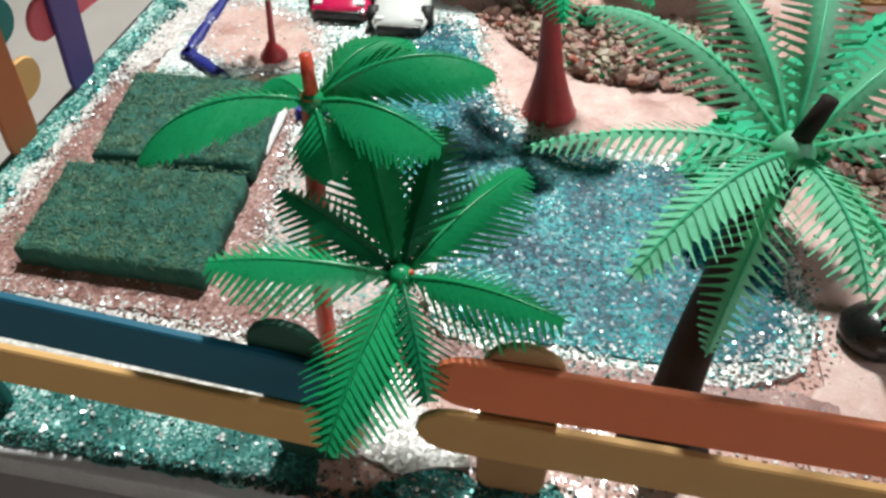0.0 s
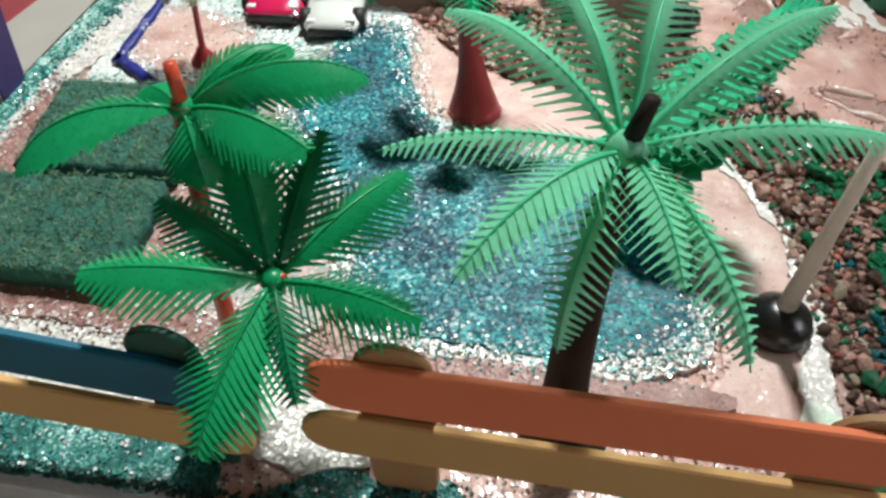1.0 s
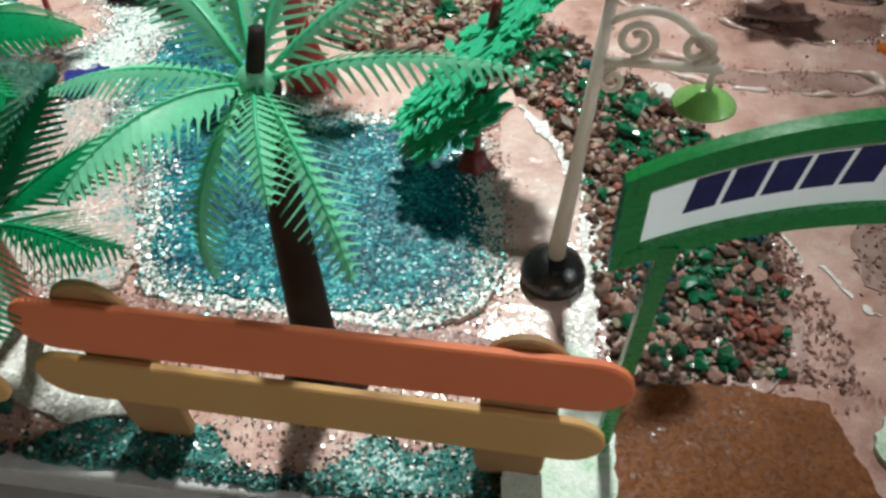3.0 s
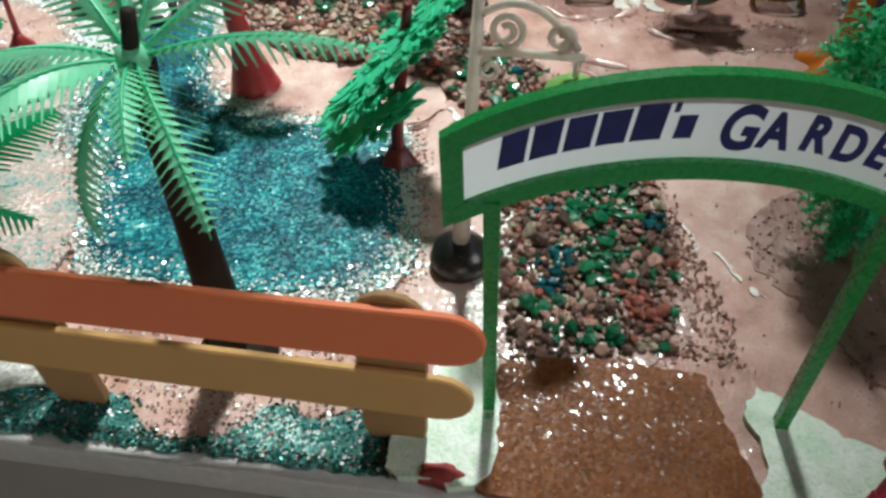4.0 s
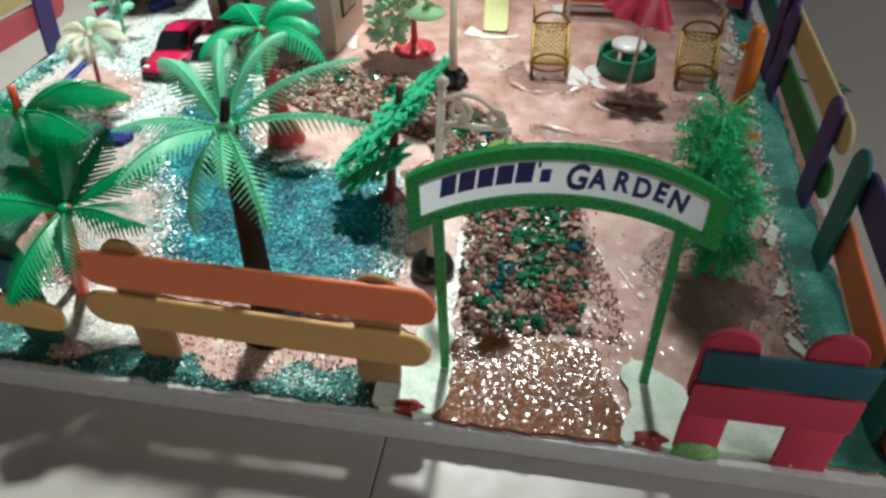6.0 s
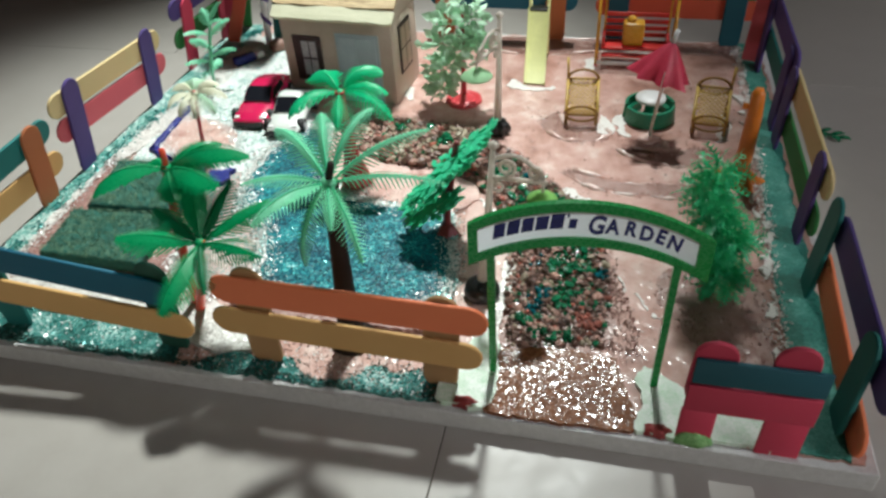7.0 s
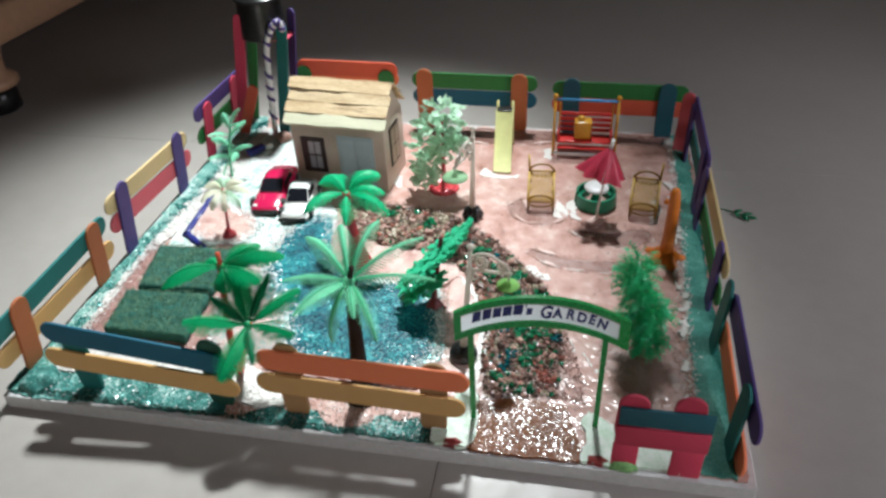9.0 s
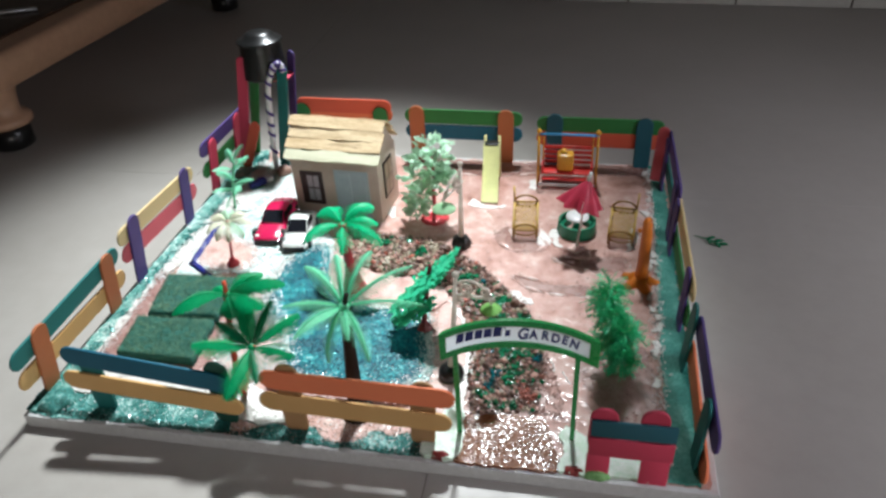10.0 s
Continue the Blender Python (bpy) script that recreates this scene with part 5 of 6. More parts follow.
    for k, (dx, dy, z, s) in enumerate(((0.000, 0.002, 0.078, 0.0068), (-0.010, 0.0, 0.066, 0.0066), (0.009, 0.002, 0.067, 0.0060), (-0.016, -0.003, 0.052, 0.0066), (0.004, -0.004, 0.054, 0.0066), (0.015, 0.0, 0.051, 0.0066),
                                        (-0.020, -0.005, 0.038, 0.0062), (-0.009, -0.006, 0.040, 0.0066), (-0.018, -0.007, 0.028, 0.0050), (-0.021, -0.008, 0.021, 0.0036), (0.014, -0.004, 0.058, 0.0045))):
        bm = bmesh.new()
        leaf_cluster(bm, (x + dx * 0.68, y + dy, z), 36, 0.0078, r, s * 0.66, 0.4)
        part("leaf_clump", bm, LEAF_MINT, ob)


fluffy_tree()


def shaggy_bush():
    r = random.Random(5)
    x, y = 0.0880, 0.0950
    ob = thing("shaggy_bush", (x, y, Z), "shaggy bright green plastic grass bush on the sand", "bush")
    part("stem", tube([(x, y, Z), (x - 0.002, y, 0.045), (x - 0.006, y + 0.001, 0.070)], [0.0022, 0.0016, 0.001], 7), LEAF_DEEP, ob)
    # feathery tufts of soft flat strands, each strand with a few barbs
    for cx, cy, cz, rx, rz, n in ((0.004, -0.002, 0.0235, 0.0105, 0.0085, 125), (-0.003, 0.001, 0.0330, 0.0105, 0.0100, 135), (0.004, -0.001, 0.0440, 0.0105, 0.0100, 135), (-0.004, 0.001, 0.0550, 0.0095, 0.0100, 125), (-0.009, 0.002, 0.0660, 0.0092, 0.0090, 110), (-0.006, 0.002, 0.0755, 0.0075, 0.0065, 45)):
        bm = bmesh.new()
        for _ in range(n):
            d = V(r.gauss(0, 1), r.gauss(0, 1), r.gauss(0, 1)).normalized()
            k = r.uniform(0.1, 0.6)
            q = V(x + cx + d.x * rx * k, y + cy + d.y * rx * k, cz + d.z * rz * k)
            l = r.uniform(0.007, 0.0125)
            d = (d + V(r.gauss(0, 0.45), r.gauss(0, 0.45), r.gauss(0.15, 0.45))).normalized()
            s = d.orthogonal().normalized()
            s.rotate(Matrix.Rotation(r.uniform(0, 6.28), 3, d))
            wide, last = r.uniform(0.00040, 0.00068), None
            for k in range(6):
                pair = [bm.verts.new(q - s * wide * (1 - 0.13 * k)), bm.verts.new(q + s * wide * (1 - 0.13 * k))]
                if last:
                    bm.faces.new((last[0], last[1], pair[1], pair[0]))
                    for sgn in (-1, 1):
                        tip = q + (s * sgn * 0.9 + d * 0.7).normalized() * r.uniform(0.0016, 0.0034) * (1 - 0.08 * k) + V(0, 0, r.uniform(-0.0006, 0.0006))
                        e = d * 0.00045
                        tip.z = max(tip.z, Z + 0.0012)
                        bm.faces.new((bm.verts.new(q - e), bm.verts.new(q + e), bm.verts.new(tip + e * 0.5), bm.verts.new(tip - e * 0.5)))
                last = pair
                d = (d + V(r.gauss(0, 0.20), r.gauss(0, 0.20), r.gauss(-0.14, 0.18))).normalized()
                q = q + d * (l / 5)
                q.z = max(q.z, Z + 0.0012)
        tuft = part("strand_tuft", bm, LEAF_BUSH, ob)
        tagged(tuft, "tuft of thin bright green plastic strands", kind="stuff")


shaggy_bush()


def bare_trunk():
    x, y = 0.1085, 0.1895
    ob = thing("bare_palm_trunk", (x, y, Z + 0.001), "bare orange plastic palm trunk with a lobed foot", "toy trunk")
    part("trunk", tube([(x, y, Z), (x + 0.0005, y, 0.030), (x + 0.0005, y + 0.0005, 0.052), (x, y + 0.001, 0.0625), (x, y + 0.001, 0.0655)], [0.0050, 0.0042, 0.0038, 0.0034, 0.0020], 12), ORANGE, ob)
    part("knob", lathe([(0.0004, -0.0018), (0.0016, -0.001), (0.0016, 0.001), (0.0004, 0.0018)], (x - 0.0048, y, 0.0560), 10), ORANGE, ob)
    part("foot", lathe([(0.0130, -0.001), (0.0120, 0.0012), (0.0080, 0.003), (0.0050, 0.007)], (x, y, Z), 36, 5, 0.28), ORANGE, ob)


bare_trunk()

# ---- the garden gate ----


def gate():
    a, b = V(-0.0006, 0.0322, Z), V(0.0640, 0.0356, Z)
    along = (V(0.0690, 0.0365, 0) - V(-0.0040, 0.0262, 0)).normalized()
    nrm = V(along.y, -along.x, 0)  # towards the front
    mid = V(0.0327, 0.0313, 0)
    ob = thing("garden_gate", mid + V(0, 0, Z), "green plastic garden arch with a white paper name band", "garden gate")
    R, crest, lean = 0.0745, 0.1023, -0.071  # radius, height of the crest, fall towards the east

    def height(u, drop):
        return crest - drop + math.sqrt(R * R - u * u) - R + lean * u

    def spot(u, z, d):
        q = mid + along * u + nrm * d
        return V(q.x, q.y, z)

    def band(drop0, drop1, d0, d1, u0, u1, steps=28):
        """A curved bar between two heights below the crest, d0 to d1 thick."""
        bm = bmesh.new()
        rows = []
        for i in range(steps + 1):
            u = u0 + (u1 - u0) * i / steps
            rows.append([bm.verts.new(spot(u, height(u, drop), d)) for drop, d in ((drop1, d0), (drop0, d0), (drop0, d1), (drop1, d1))])
        for r, q in zip(rows, rows[1:]):
            for k in range(4):
                bm.faces.new((r[k], r[(k + 1) % 4], q[(k + 1) % 4], q[k]))
        bm.faces.new(rows[0])
        bm.faces.new(rows[-1][::-1])
        edges = [e for e in bm.edges if len(e.link_faces) == 2 and e.calc_face_angle(0) > 1.0]
        bmesh.ops.bevel(bm, geom=edges, offset=min(abs(d1 - d0), abs(drop1 - drop0)) * 0.38, segments=3, profile=0.5, affect="EDGES")
        return bm

    crisp(part("rim", band(-0.0004, 0.0032, -0.0013, 0.0010, -0.0392, 0.0412), ARCH_GREEN, ob), 50)
    crisp(part("rim", band(0.0144, 0.0178, -0.0013, 0.0010, -0.0392, 0.0412), ARCH_GREEN, ob), 50)
    crisp(part("end_block", band(-0.0002, 0.0176, -0.0012, 0.0009, -0.0408, -0.0373, 4), ARCH_GREEN, ob), 50)
    crisp(part("end_block", band(-0.0002, 0.0176, -0.0012, 0.0009, 0.0374, 0.0426, 4), ARCH_GREEN, ob), 50)
    sheet = bmesh.new()
    lines = [[sheet.verts.new(spot(u, height(u, drop), -0.0002)) for drop in (0.0031, 0.0145)] for u in [-0.0374 + 0.0749 * i / 28 for i in range(29)]]
    for r, q in zip(lines, lines[1:]):
        sheet.faces.new((r[0], r[1], q[1], q[0]))
    paper = part("name_band", sheet, PAPER, ob, "white paper strip with blue ink writing")
    for foot in (a, b):
        u = (foot - mid).dot(along)
        head = spot(u, height(u, 0.0160), 0.0)
        crisp(part("post", tube([foot - V(0, 0, 0.001), head], [0.0019, 0.0019], 4, True), ARCH_GREEN, ob), 30)

    # the first word stands as plain bars, the second can be read
    def place(bm, u):
        for v in bm.verts:
            x, y, z = v.co
            g = u + x
            q = spot(g, height(g, 0.0107) + y, 0.00002 + z)
            v.co = q

    u = -0.0322
    for w, h in ((0.0040, 0.0060), (0.0042, 0.0060), (0.0040, 0.0058), (0.0042, 0.0058), (0.0044, 0.0062), (0.0008, 0.0016), (0.0026, 0.0040)):
        lift = 0.0046 if w < 0.001 else 0.0
        bm = box((0, lift, 0), (w, lift + h, 0.0001))
        bmesh.ops.subdivide_edges(bm, edges=[e for e in bm.edges if abs((e.verts[0].co - e.verts[1].co).x) > 0.0002], cuts=3)
        for v in bm.verts:
            v.co.x += v.co.y * 0.12
        place(bm, u)
        part("ink_bar", bm, INK, paper, smooth=False)
        u += w + (0.0007 if w > 0.001 else 0.0003)
    u = -0.0006
    for k, ch in enumerate("GARDEN"):
        text = bpy.data.curves.new("letter", "FONT")
        text.body, text.size, text.extrude, text.offset = ch, 0.0106 if k == 0 else 0.0084, 0.0001, 0.00034
        tmp = new("letter", text)
        dg = bpy.context.evaluated_depsgraph_get()
        me = bpy.data.meshes.new_from_object(tmp.evaluated_get(dg))
        bpy.data.objects.remove(tmp)
        bpy.data.curves.remove(text)
        bm = bmesh.new()
        bm.from_mesh(me)
        bpy.data.meshes.remove(me)
        wide = max(v.co.x for v in bm.verts) - min(v.co.x for v in bm.verts)
        for v in bm.verts:
            v.co.x = v.co.x * 0.73 + v.co.y * (0.16, 0.06, 0.14, 0.10, 0.17, 0.20)[k]
            v.co.z += 0.0001
            v.co.y -= (0.0016, 0.0008, 0.0003, 0.0007, 0.0002, 0.0008)[k]
        place(bm, u)
        part("letter", bm, INK, paper, smooth=False)
        u += wide * 0.73 + 0.0011


gate()

# ---- street lamps ----


def spiral(c, r, turns, axis_u, axis_v, start=0.0, steps=26):
    out = []
    for i in range(steps + 1):
        a, q = start + turns * 2 * math.pi * i / steps, r * (1 - 0.75 * i / steps)
        out.append(Vector(c) + axis_u * (q * math.cos(a)) + axis_v * (q * math.sin(a)))
    return out


def street_lamp(base, top, way, length, label, ball=0.0085, shade_drop=0.0045, shade=1.0, shade_mat=None, ragged=0, height=0.78):
    base, top = Vector(base), Vector(top)
    ob = thing("street_lamp", base, label, "lamp post", "lamp posts")
    part("foot", lathe([(ball * 0.55, -0.002), (ball * 0.95, 0.001), (ball, 0.0035), (ball * 0.85, 0.0068), (ball * 0.45, 0.0092), (ball * 0.22, 0.0098)], base, 26, ragged, 0.22), BLACK, ob, "round black foot")
    part("pole", tube([base + V(0, 0, 0.006), base.lerp(top, 0.5), top], [0.0025, 0.0017, 0.0012], 10), IVORY, ob)
    part("finial", lathe([(0.0006, -0.002), (0.0022, -0.0006), (0.0022, 0.0008), (0.0005, 0.0022)], top, 12), IVORY, ob)
    u = Vector(way).normalized()
    up = (top - base).normalized()
    j = base.lerp(top, height)
    part("bracket_bar", tube([j, j + u * length], 0.0010, 8), IVORY, ob)
    arch = [j + up * 0.0015 + u * (length * 0.93 * s) + up * (0.0095 * math.sin(math.pi * min(1, 0.22 + s * 0.78)) ** 0.9) for s in [i / 14 for i in range(15)]]
    part("bracket_arch", tube(arch, 0.0009, 7), IVORY, ob)
    for s, r in ((0.26, 0.0042), (0.76, 0.0032)):
        part("scroll", tube(spiral(j + u * length * s + up * (r + 0.0008), r, 1.6, u, up, -1.57), [0.0008] * 27, 7), IVORY, ob)
    part("scroll", tube(spiral(j - up * 0.0042 + u * 0.0035, 0.0030, 1.3, u, up, 1.57), [0.0007] * 27, 7), IVORY, ob)
    tip = j + u * length * 0.94
    part("hook", tube([tip, tip - up * shade_drop], 0.0007, 6), IVORY, ob)
    c = tip - up * (shade_drop + 0.0022)
    part("shade", lathe([(r * shade, z * shade) for r, z in ((0.0010, 0.0024), (0.0022, 0.0020), (0.0040, 0.0006), (0.0062, -0.0008), (0.0064, -0.0012), (0.0056, -0.0010), (0.0030, 0.0004))], c, 22), shade_mat or LIME, ob, "translucent lime green shade")


street_lamp((-0.0134, 0.0768, Z + 0.001), (-0.0081, 0.0812, 0.0900), (1.0, -0.08, 0.02), 0.0235, "ivory lamp post with scrolls and a black ball foot", height=0.815)
street_lamp((-0.0300, 0.2220, Z + 0.001), (-0.0275, 0.2165, 0.0880), (-0.36, -0.93, -0.05), 0.0260, "ivory lamp post with lime shade, beside the leafy tree", 0.0070, 0.0045, 1.4, PALE_LIME, 7)

# ---- house ----


def roof_slat(p0, p1, nrm, w, t, seed):
    """A split, uneven wooden stick: a rounded bar whose edges wander."""
    bm = bmesh.new()
    p0, p1 = Vector(p0), Vector(p1)
    along = (p1 - p0).normalized()
    side = nrm.cross(along)
    rings, n = [], 22
    for i in range(n + 1):
        u = i / n
        end = min(1.0, 0.80 + 0.20 * min(u, 1 - u) * 30)
        c = p0.lerp(p1, u) + nrm * 0.0009 * noise.noise(V(u * 4, seed, 0.5)) + side * 0.0007 * noise.noise(V(u * 3, seed, 7.5))
        wa = w / 2 * end * (1 + 0.14 * noise.noise(V(u * 7, seed, 1.5)))
        wb = w / 2 * end * (1 + 0.14 * noise.noise(V(u * 7, seed, 3.5)))
        h = t / 2 * end * (1 + 0.3 * noise.noise(V(u * 9, seed, 5.5)))
        rings.append([bm.verts.new(c + side * a + nrm * b) for a, b in ((wa, -h), (wa, h * 0.7), (wa * 0.92, h), (-wb * 0.92, h), (-wb, h * 0.7), (-wb, -h))])
    for a, b in zip(rings, rings[1:]):
        for k in range(6):
            bm.faces.new((a[k], a[(k + 1) % 6], b[(k + 1) % 6], b[k]))
    bm.faces.new(rings[0][::-1])
    bm.faces.new(rings[-1])
    return bm


def house():
    x0, x1, y0, y1, h = -0.1775, -0.1000, 0.2520, 0.2980, 0.0660
    ob = thing("house", ((x0 + x1) / 2, (y0 + y1) / 2, Z), "small cream card house with a roof of wooden sticks", "house")
    crisp(part("wall", box((x0, y0, Z - 0.001), (x1, y1, h), 0.0005), CARD, ob))
    ridge_y, ridge_z = (y0 + y1) / 2 + 0.002, 0.0930
    for x in (x0 + 0.001, x1 - 0.001):
        bm = bmesh.new()
        a = [bm.verts.new(V(x - 0.001, y, z)) for y, z in ((y0 + 0.001, h - 0.001), (y1 - 0.001, h - 0.001), (ridge_y, ridge_z - 0.003))]
        b = [bm.verts.new(v.co + V(0.002, 0, 0)) for v in a]
        bm.faces.new(a)
        bm.faces.new(b[::-1])
        for k in range(3):
            bm.faces.new((a[k], a[(k + 1) % 3], b[(k + 1) % 3], b[k]))
        part("gable", bm, CARD, ob, smooth=False)
    roof = part("roof", box((x0 + 0.002, ridge_y - 0.001, ridge_z - 0.005), (x1 - 0.002, ridge_y + 0.001, ridge_z - 0.003)), ROOF_WOOD, ob, "stepped roof of wooden sticks")
    rows = 4
    for side in (-1, 1):
        eave_y = y0 - 0.0055 if side < 0 else y1 + 0.004
        for k in range(rows):
            u = (k + 0.4) / rows
            y, z = eave_y + (ridge_y - eave_y) * u, h + 0.002 + (ridge_z - h - 0.001) * u
            nrm = V(0, side * 0.72, 1)
            e = rng.uniform(-0.0016, 0.0016)
            bm = roof_slat((x0 - 0.003 + e, y, z), (x1 + 0.003 + e, y, z + rng.uniform(-0.0009, 0.0009)), nrm.normalized(), 0.0102, 0.0020, 31 * k + 7 * side)
            crisp(part("roof_stick", bm, ROOF_PALE if k == 0 and side < 0 else ROOF_WOOD, roof), 30)
    # front window with an open dark shutter frame, pale blue double door
    wx0, wx1, wz0, wz1, yf = -0.1700, -0.1500, 0.0235, 0.0545, y0
    win = part("window", box((wx0, yf - 0.0008, wz0), (wx1, yf + 0.0004, wz1)), FRAME_BROWN, ob, "dark brown framed window", False)
    for i in range(2):
        for j in range(2):
            a, c = wx0 + 0.0062 + i * 0.0056, wz0 + 0.0040 + j * 0.0125
            part("pane", box((a, yf - 0.0012, c), (a + 0.0046, yf - 0.0006, c + 0.0110)), PANE, win, "", False)
    door = part("door", box((-0.1390, yf - 0.0006, Z), (-0.1090, yf + 0.0003, 0.0580)), DOOR_BLUE, ob, "pale blue double door", False)
    part("door_leaf", box((-0.1370, yf - 0.0012, Z + 0.001), (-0.1248, yf - 0.0005, 0.0560), 0.0003), DOOR_BLUE, door, "", False)
    part("door_leaf", box((-0.1235, yf - 0.0012, Z + 0.001), (-0.1112, yf - 0.0005, 0.0560), 0.0003), DOOR_BLUE, door, "", False)
    side = part("window", box((x1 - 0.0004, 0.2640, 0.0270), (x1 + 0.0008, 0.2840, 0.0600)), FRAME_BROWN, ob, "dark brown framed window", False)
    for i in range(2):
        for j in range(2):
            a, c = 0.2658 + i * 0.0088, 0.0290 + j * 0.0152
            part("pane", box((x1 + 0.0006, a, c), (x1 + 0.0012, a + 0.0076, c + 0.0138)), CARD, side, "", False)
    ob.rotation_euler.z = radians(-4.5)


house()

# ---- water tower ----


def tower():
    ob = thing("water_tower", (-0.2300, 0.3480, Z), "tower of dyed craft sticks carrying a black water tank", "water tower")
    legs = (((-0.2635, 0.3350, 0.009), (-0.2440, 0.3360, 0.1215), "red", (0.1, 1, 0), 0.0102), ((-0.2235, 0.3360, 0.009), (-0.2068, 0.3360, 0.1145), "teal", (0.35, 1, 0), 0.0115),
            ((-0.2640, 0.3620, 0.009), (-0.2475, 0.3620, 0.1000), "green", (0, 1, 0), 0.0090), ((-0.2215, 0.3600, 0.009), (-0.2065, 0.3600, 0.1190), "purple", (0.6, 1, 0), 0.0100))
    for p0, p1, colour, n, w in legs:
        crisp(part("leg", stick(p0, p1, n, w), STICKS[colour], ob, colour + " craft stick"))
    crisp(part("brace", stick((-0.2625, 0.3325, 0.009), (-0.2420, 0.3325, 0.0590), (0, 1, 0), 0.0100), STICKS["vermilion"], ob, "vermilion craft stick leaning on the leg"))
    crisp(part("platform", box((-0.2505, 0.3375, 0.0978), (-0.2060, 0.3600, 0.0995), 0.0004), STICKS["red"], ob, "red craft stick"))
    cord = smooth_line([(-0.2300, 0.3310, Z), (-0.2275, 0.3312, 0.0450), (-0.2255, 0.3315, 0.0660), (-0.2220, 0.3318, 0.0960), (-0.2150, 0.3322, 0.1110), (-0.2080, 0.3330, 0.1165), (-0.2050, 0.3332, 0.1090)], 8)
    pole = part("cord", tube(cord, 0.0027, 10), WHITE_PLASTIC, ob, "white cord wound with a dark stripe, hooked over a leg")
    for k in range(3, len(cord) - 5, 4):
        ring = []
        for i in range(11):
            a, u = 2 * math.pi * i / 10, k + 3.0 * i / 10
            c = cord[int(u)].lerp(cord[int(u) + 1], u - int(u))
            way = (cord[k + 1] - cord[k]).normalized()
            e = way.cross(V(0, 1, 0)).normalized()
            ring.append(c + (e * math.cos(a) + e.cross(way) * math.sin(a)) * 0.0021)
        part("stripe", tube(ring, 0.0018, 6), STICKS["purple"], pole)
    tank = thing("water_tank", (-0.2300, 0.3490, 0.0995), "black ribbed plastic water tank with a domed lid", "water tank")
    prof = [(0.0196, 0.0), (0.0202, 0.0006)]
    for k in range(5):
        z, w = 0.001 + k * 0.0062, 0.0202 - 0.0004 * k
        prof += [(w, z), (w - 0.0001, z + 0.0030), (w - 0.00028, z + 0.0040), (w - 0.0002, z + 0.0050)]
    part("body", lathe(prof + [(0.0180, 0.0325)], (-0.2300, 0.3490, 0.0995), 32), BLACK, tank)
    part("lid", lathe([(0.0198, 0.0320), (0.0206, 0.0330), (0.0196, 0.0342), (0.0150, 0.0352), (0.0125, 0.0390), (0.0080, 0.0410), (0.002, 0.0416)], (-0.2300, 0.3490, 0.0995), 32), BLACK, tank)


tower()

# ---- cars ----


def car(at, yaw, length, width, height, paint, label, low_mat):
    ob = thing("toy_car", at, label, "toy car", "toy cars")
    m = Matrix.Translation(at) @ Matrix.Rotation(radians(yaw), 4, "Z")
    L, W, H = length / 2, width / 2, height
    # stations along the car: x, half width, deck height
    low = [(-1.0, 0.80, 0.42), (-0.93, 0.92, 0.56), (-0.70, 1.0, 0.60), (-0.35, 0.97, 0.60), (0.0, 0.96, 0.57), (0.35, 0.99, 0.52), (0.70, 0.99, 0.45), (0.92, 0.86, 0.36), (1.0, 0.66, 0.27)]
    bm = bmesh.new()
    rings = []
    for x, w, h in low:
        ring = []
        for y, z in ((-0.94, 0.13), (-1.0, 0.26), (-0.97, h * 0.72), (-0.80, h), (-0.3, h + 0.03), (0.3, h + 0.03), (0.80, h), (0.97, h * 0.72), (1.0, 0.26), (0.94, 0.13)):
            ring.append(bm.verts.new(V(x * L, y * w * W, z * H)))
        rings.append(ring)
    for a, b in zip(rings, rings[1:]):
        for k in range(10):
            bm.faces.new((a[k], a[(k + 1) % 10], b[(k + 1) % 10], b[k]))
    bm.faces.new(rings[0][::-1])
    bm.faces.new(rings[-1])
    bm.transform(m)
    body = part("body", bm, paint, ob)
    cab = [(-0.82, 0.60, 0.60), (-0.52, 0.66, 0.90), (-0.25, 0.68, 1.0), (-0.04, 0.67, 0.97), (0.40, 0.74, 0.54)]
    bm = bmesh.new()
    rings = []
    for x, w, h in cab:
        rings.append([bm.verts.new(V(x * L, y * W, z * H)) for y, z in ((-0.80, 0.50), (-w, h - 0.05), (-w * 0.7, h), (w * 0.7, h), (w, h - 0.05), (0.80, 0.50))])
    for a, b in zip(rings, rings[1:]):
        for k in range(5):
            bm.faces.new((a[k], a[k + 1], b[k + 1], b[k]))
    bm.faces.new(rings[0][::-1])
    bm.faces.new(rings[-1])
    bm.transform(m)
    part("cabin", bm, paint, body)

    def glass(quad):
        bm = bmesh.new()
        q = [V(x * L, y * W, z * H) for x, y, z in quad]
        n = (q[1] - q[0]).cross(q[2] - q[0]).normalized()
        if n.z < 0:
            n = -n
        f = [bm.verts.new(p + n * 0.0002) for p in q]
        g = [bm.verts.new(p - n * 0.0006) for p in q]
        bm.faces.new(f)
        bm.faces.new(g[::-1])
        for k in range(4):
            bm.faces.new((f[k], f[(k + 1) % 4], g[(k + 1) % 4], g[k]))
        bm.transform(m)
        part("window", bm, GLASS_DARK, body, "dark window", False)

    glass([(0.00, -0.60, 0.955), (0.00, 0.60, 0.955), (0.36, 0.68, 0.585), (0.36, -0.68, 0.585)])
    glass([(-0.55, -0.56, 0.88), (-0.55, 0.56, 0.88), (-0.78, 0.52, 0.65), (-0.78, -0.52, 0.65)])
    for s in (-1, 1):
        glass([(-0.42, s * 0.695, 0.86), (0.02, s * 0.70, 0.89), (0.26, s * 0.77, 0.60), (-0.46, s * 0.77, 0.60)])
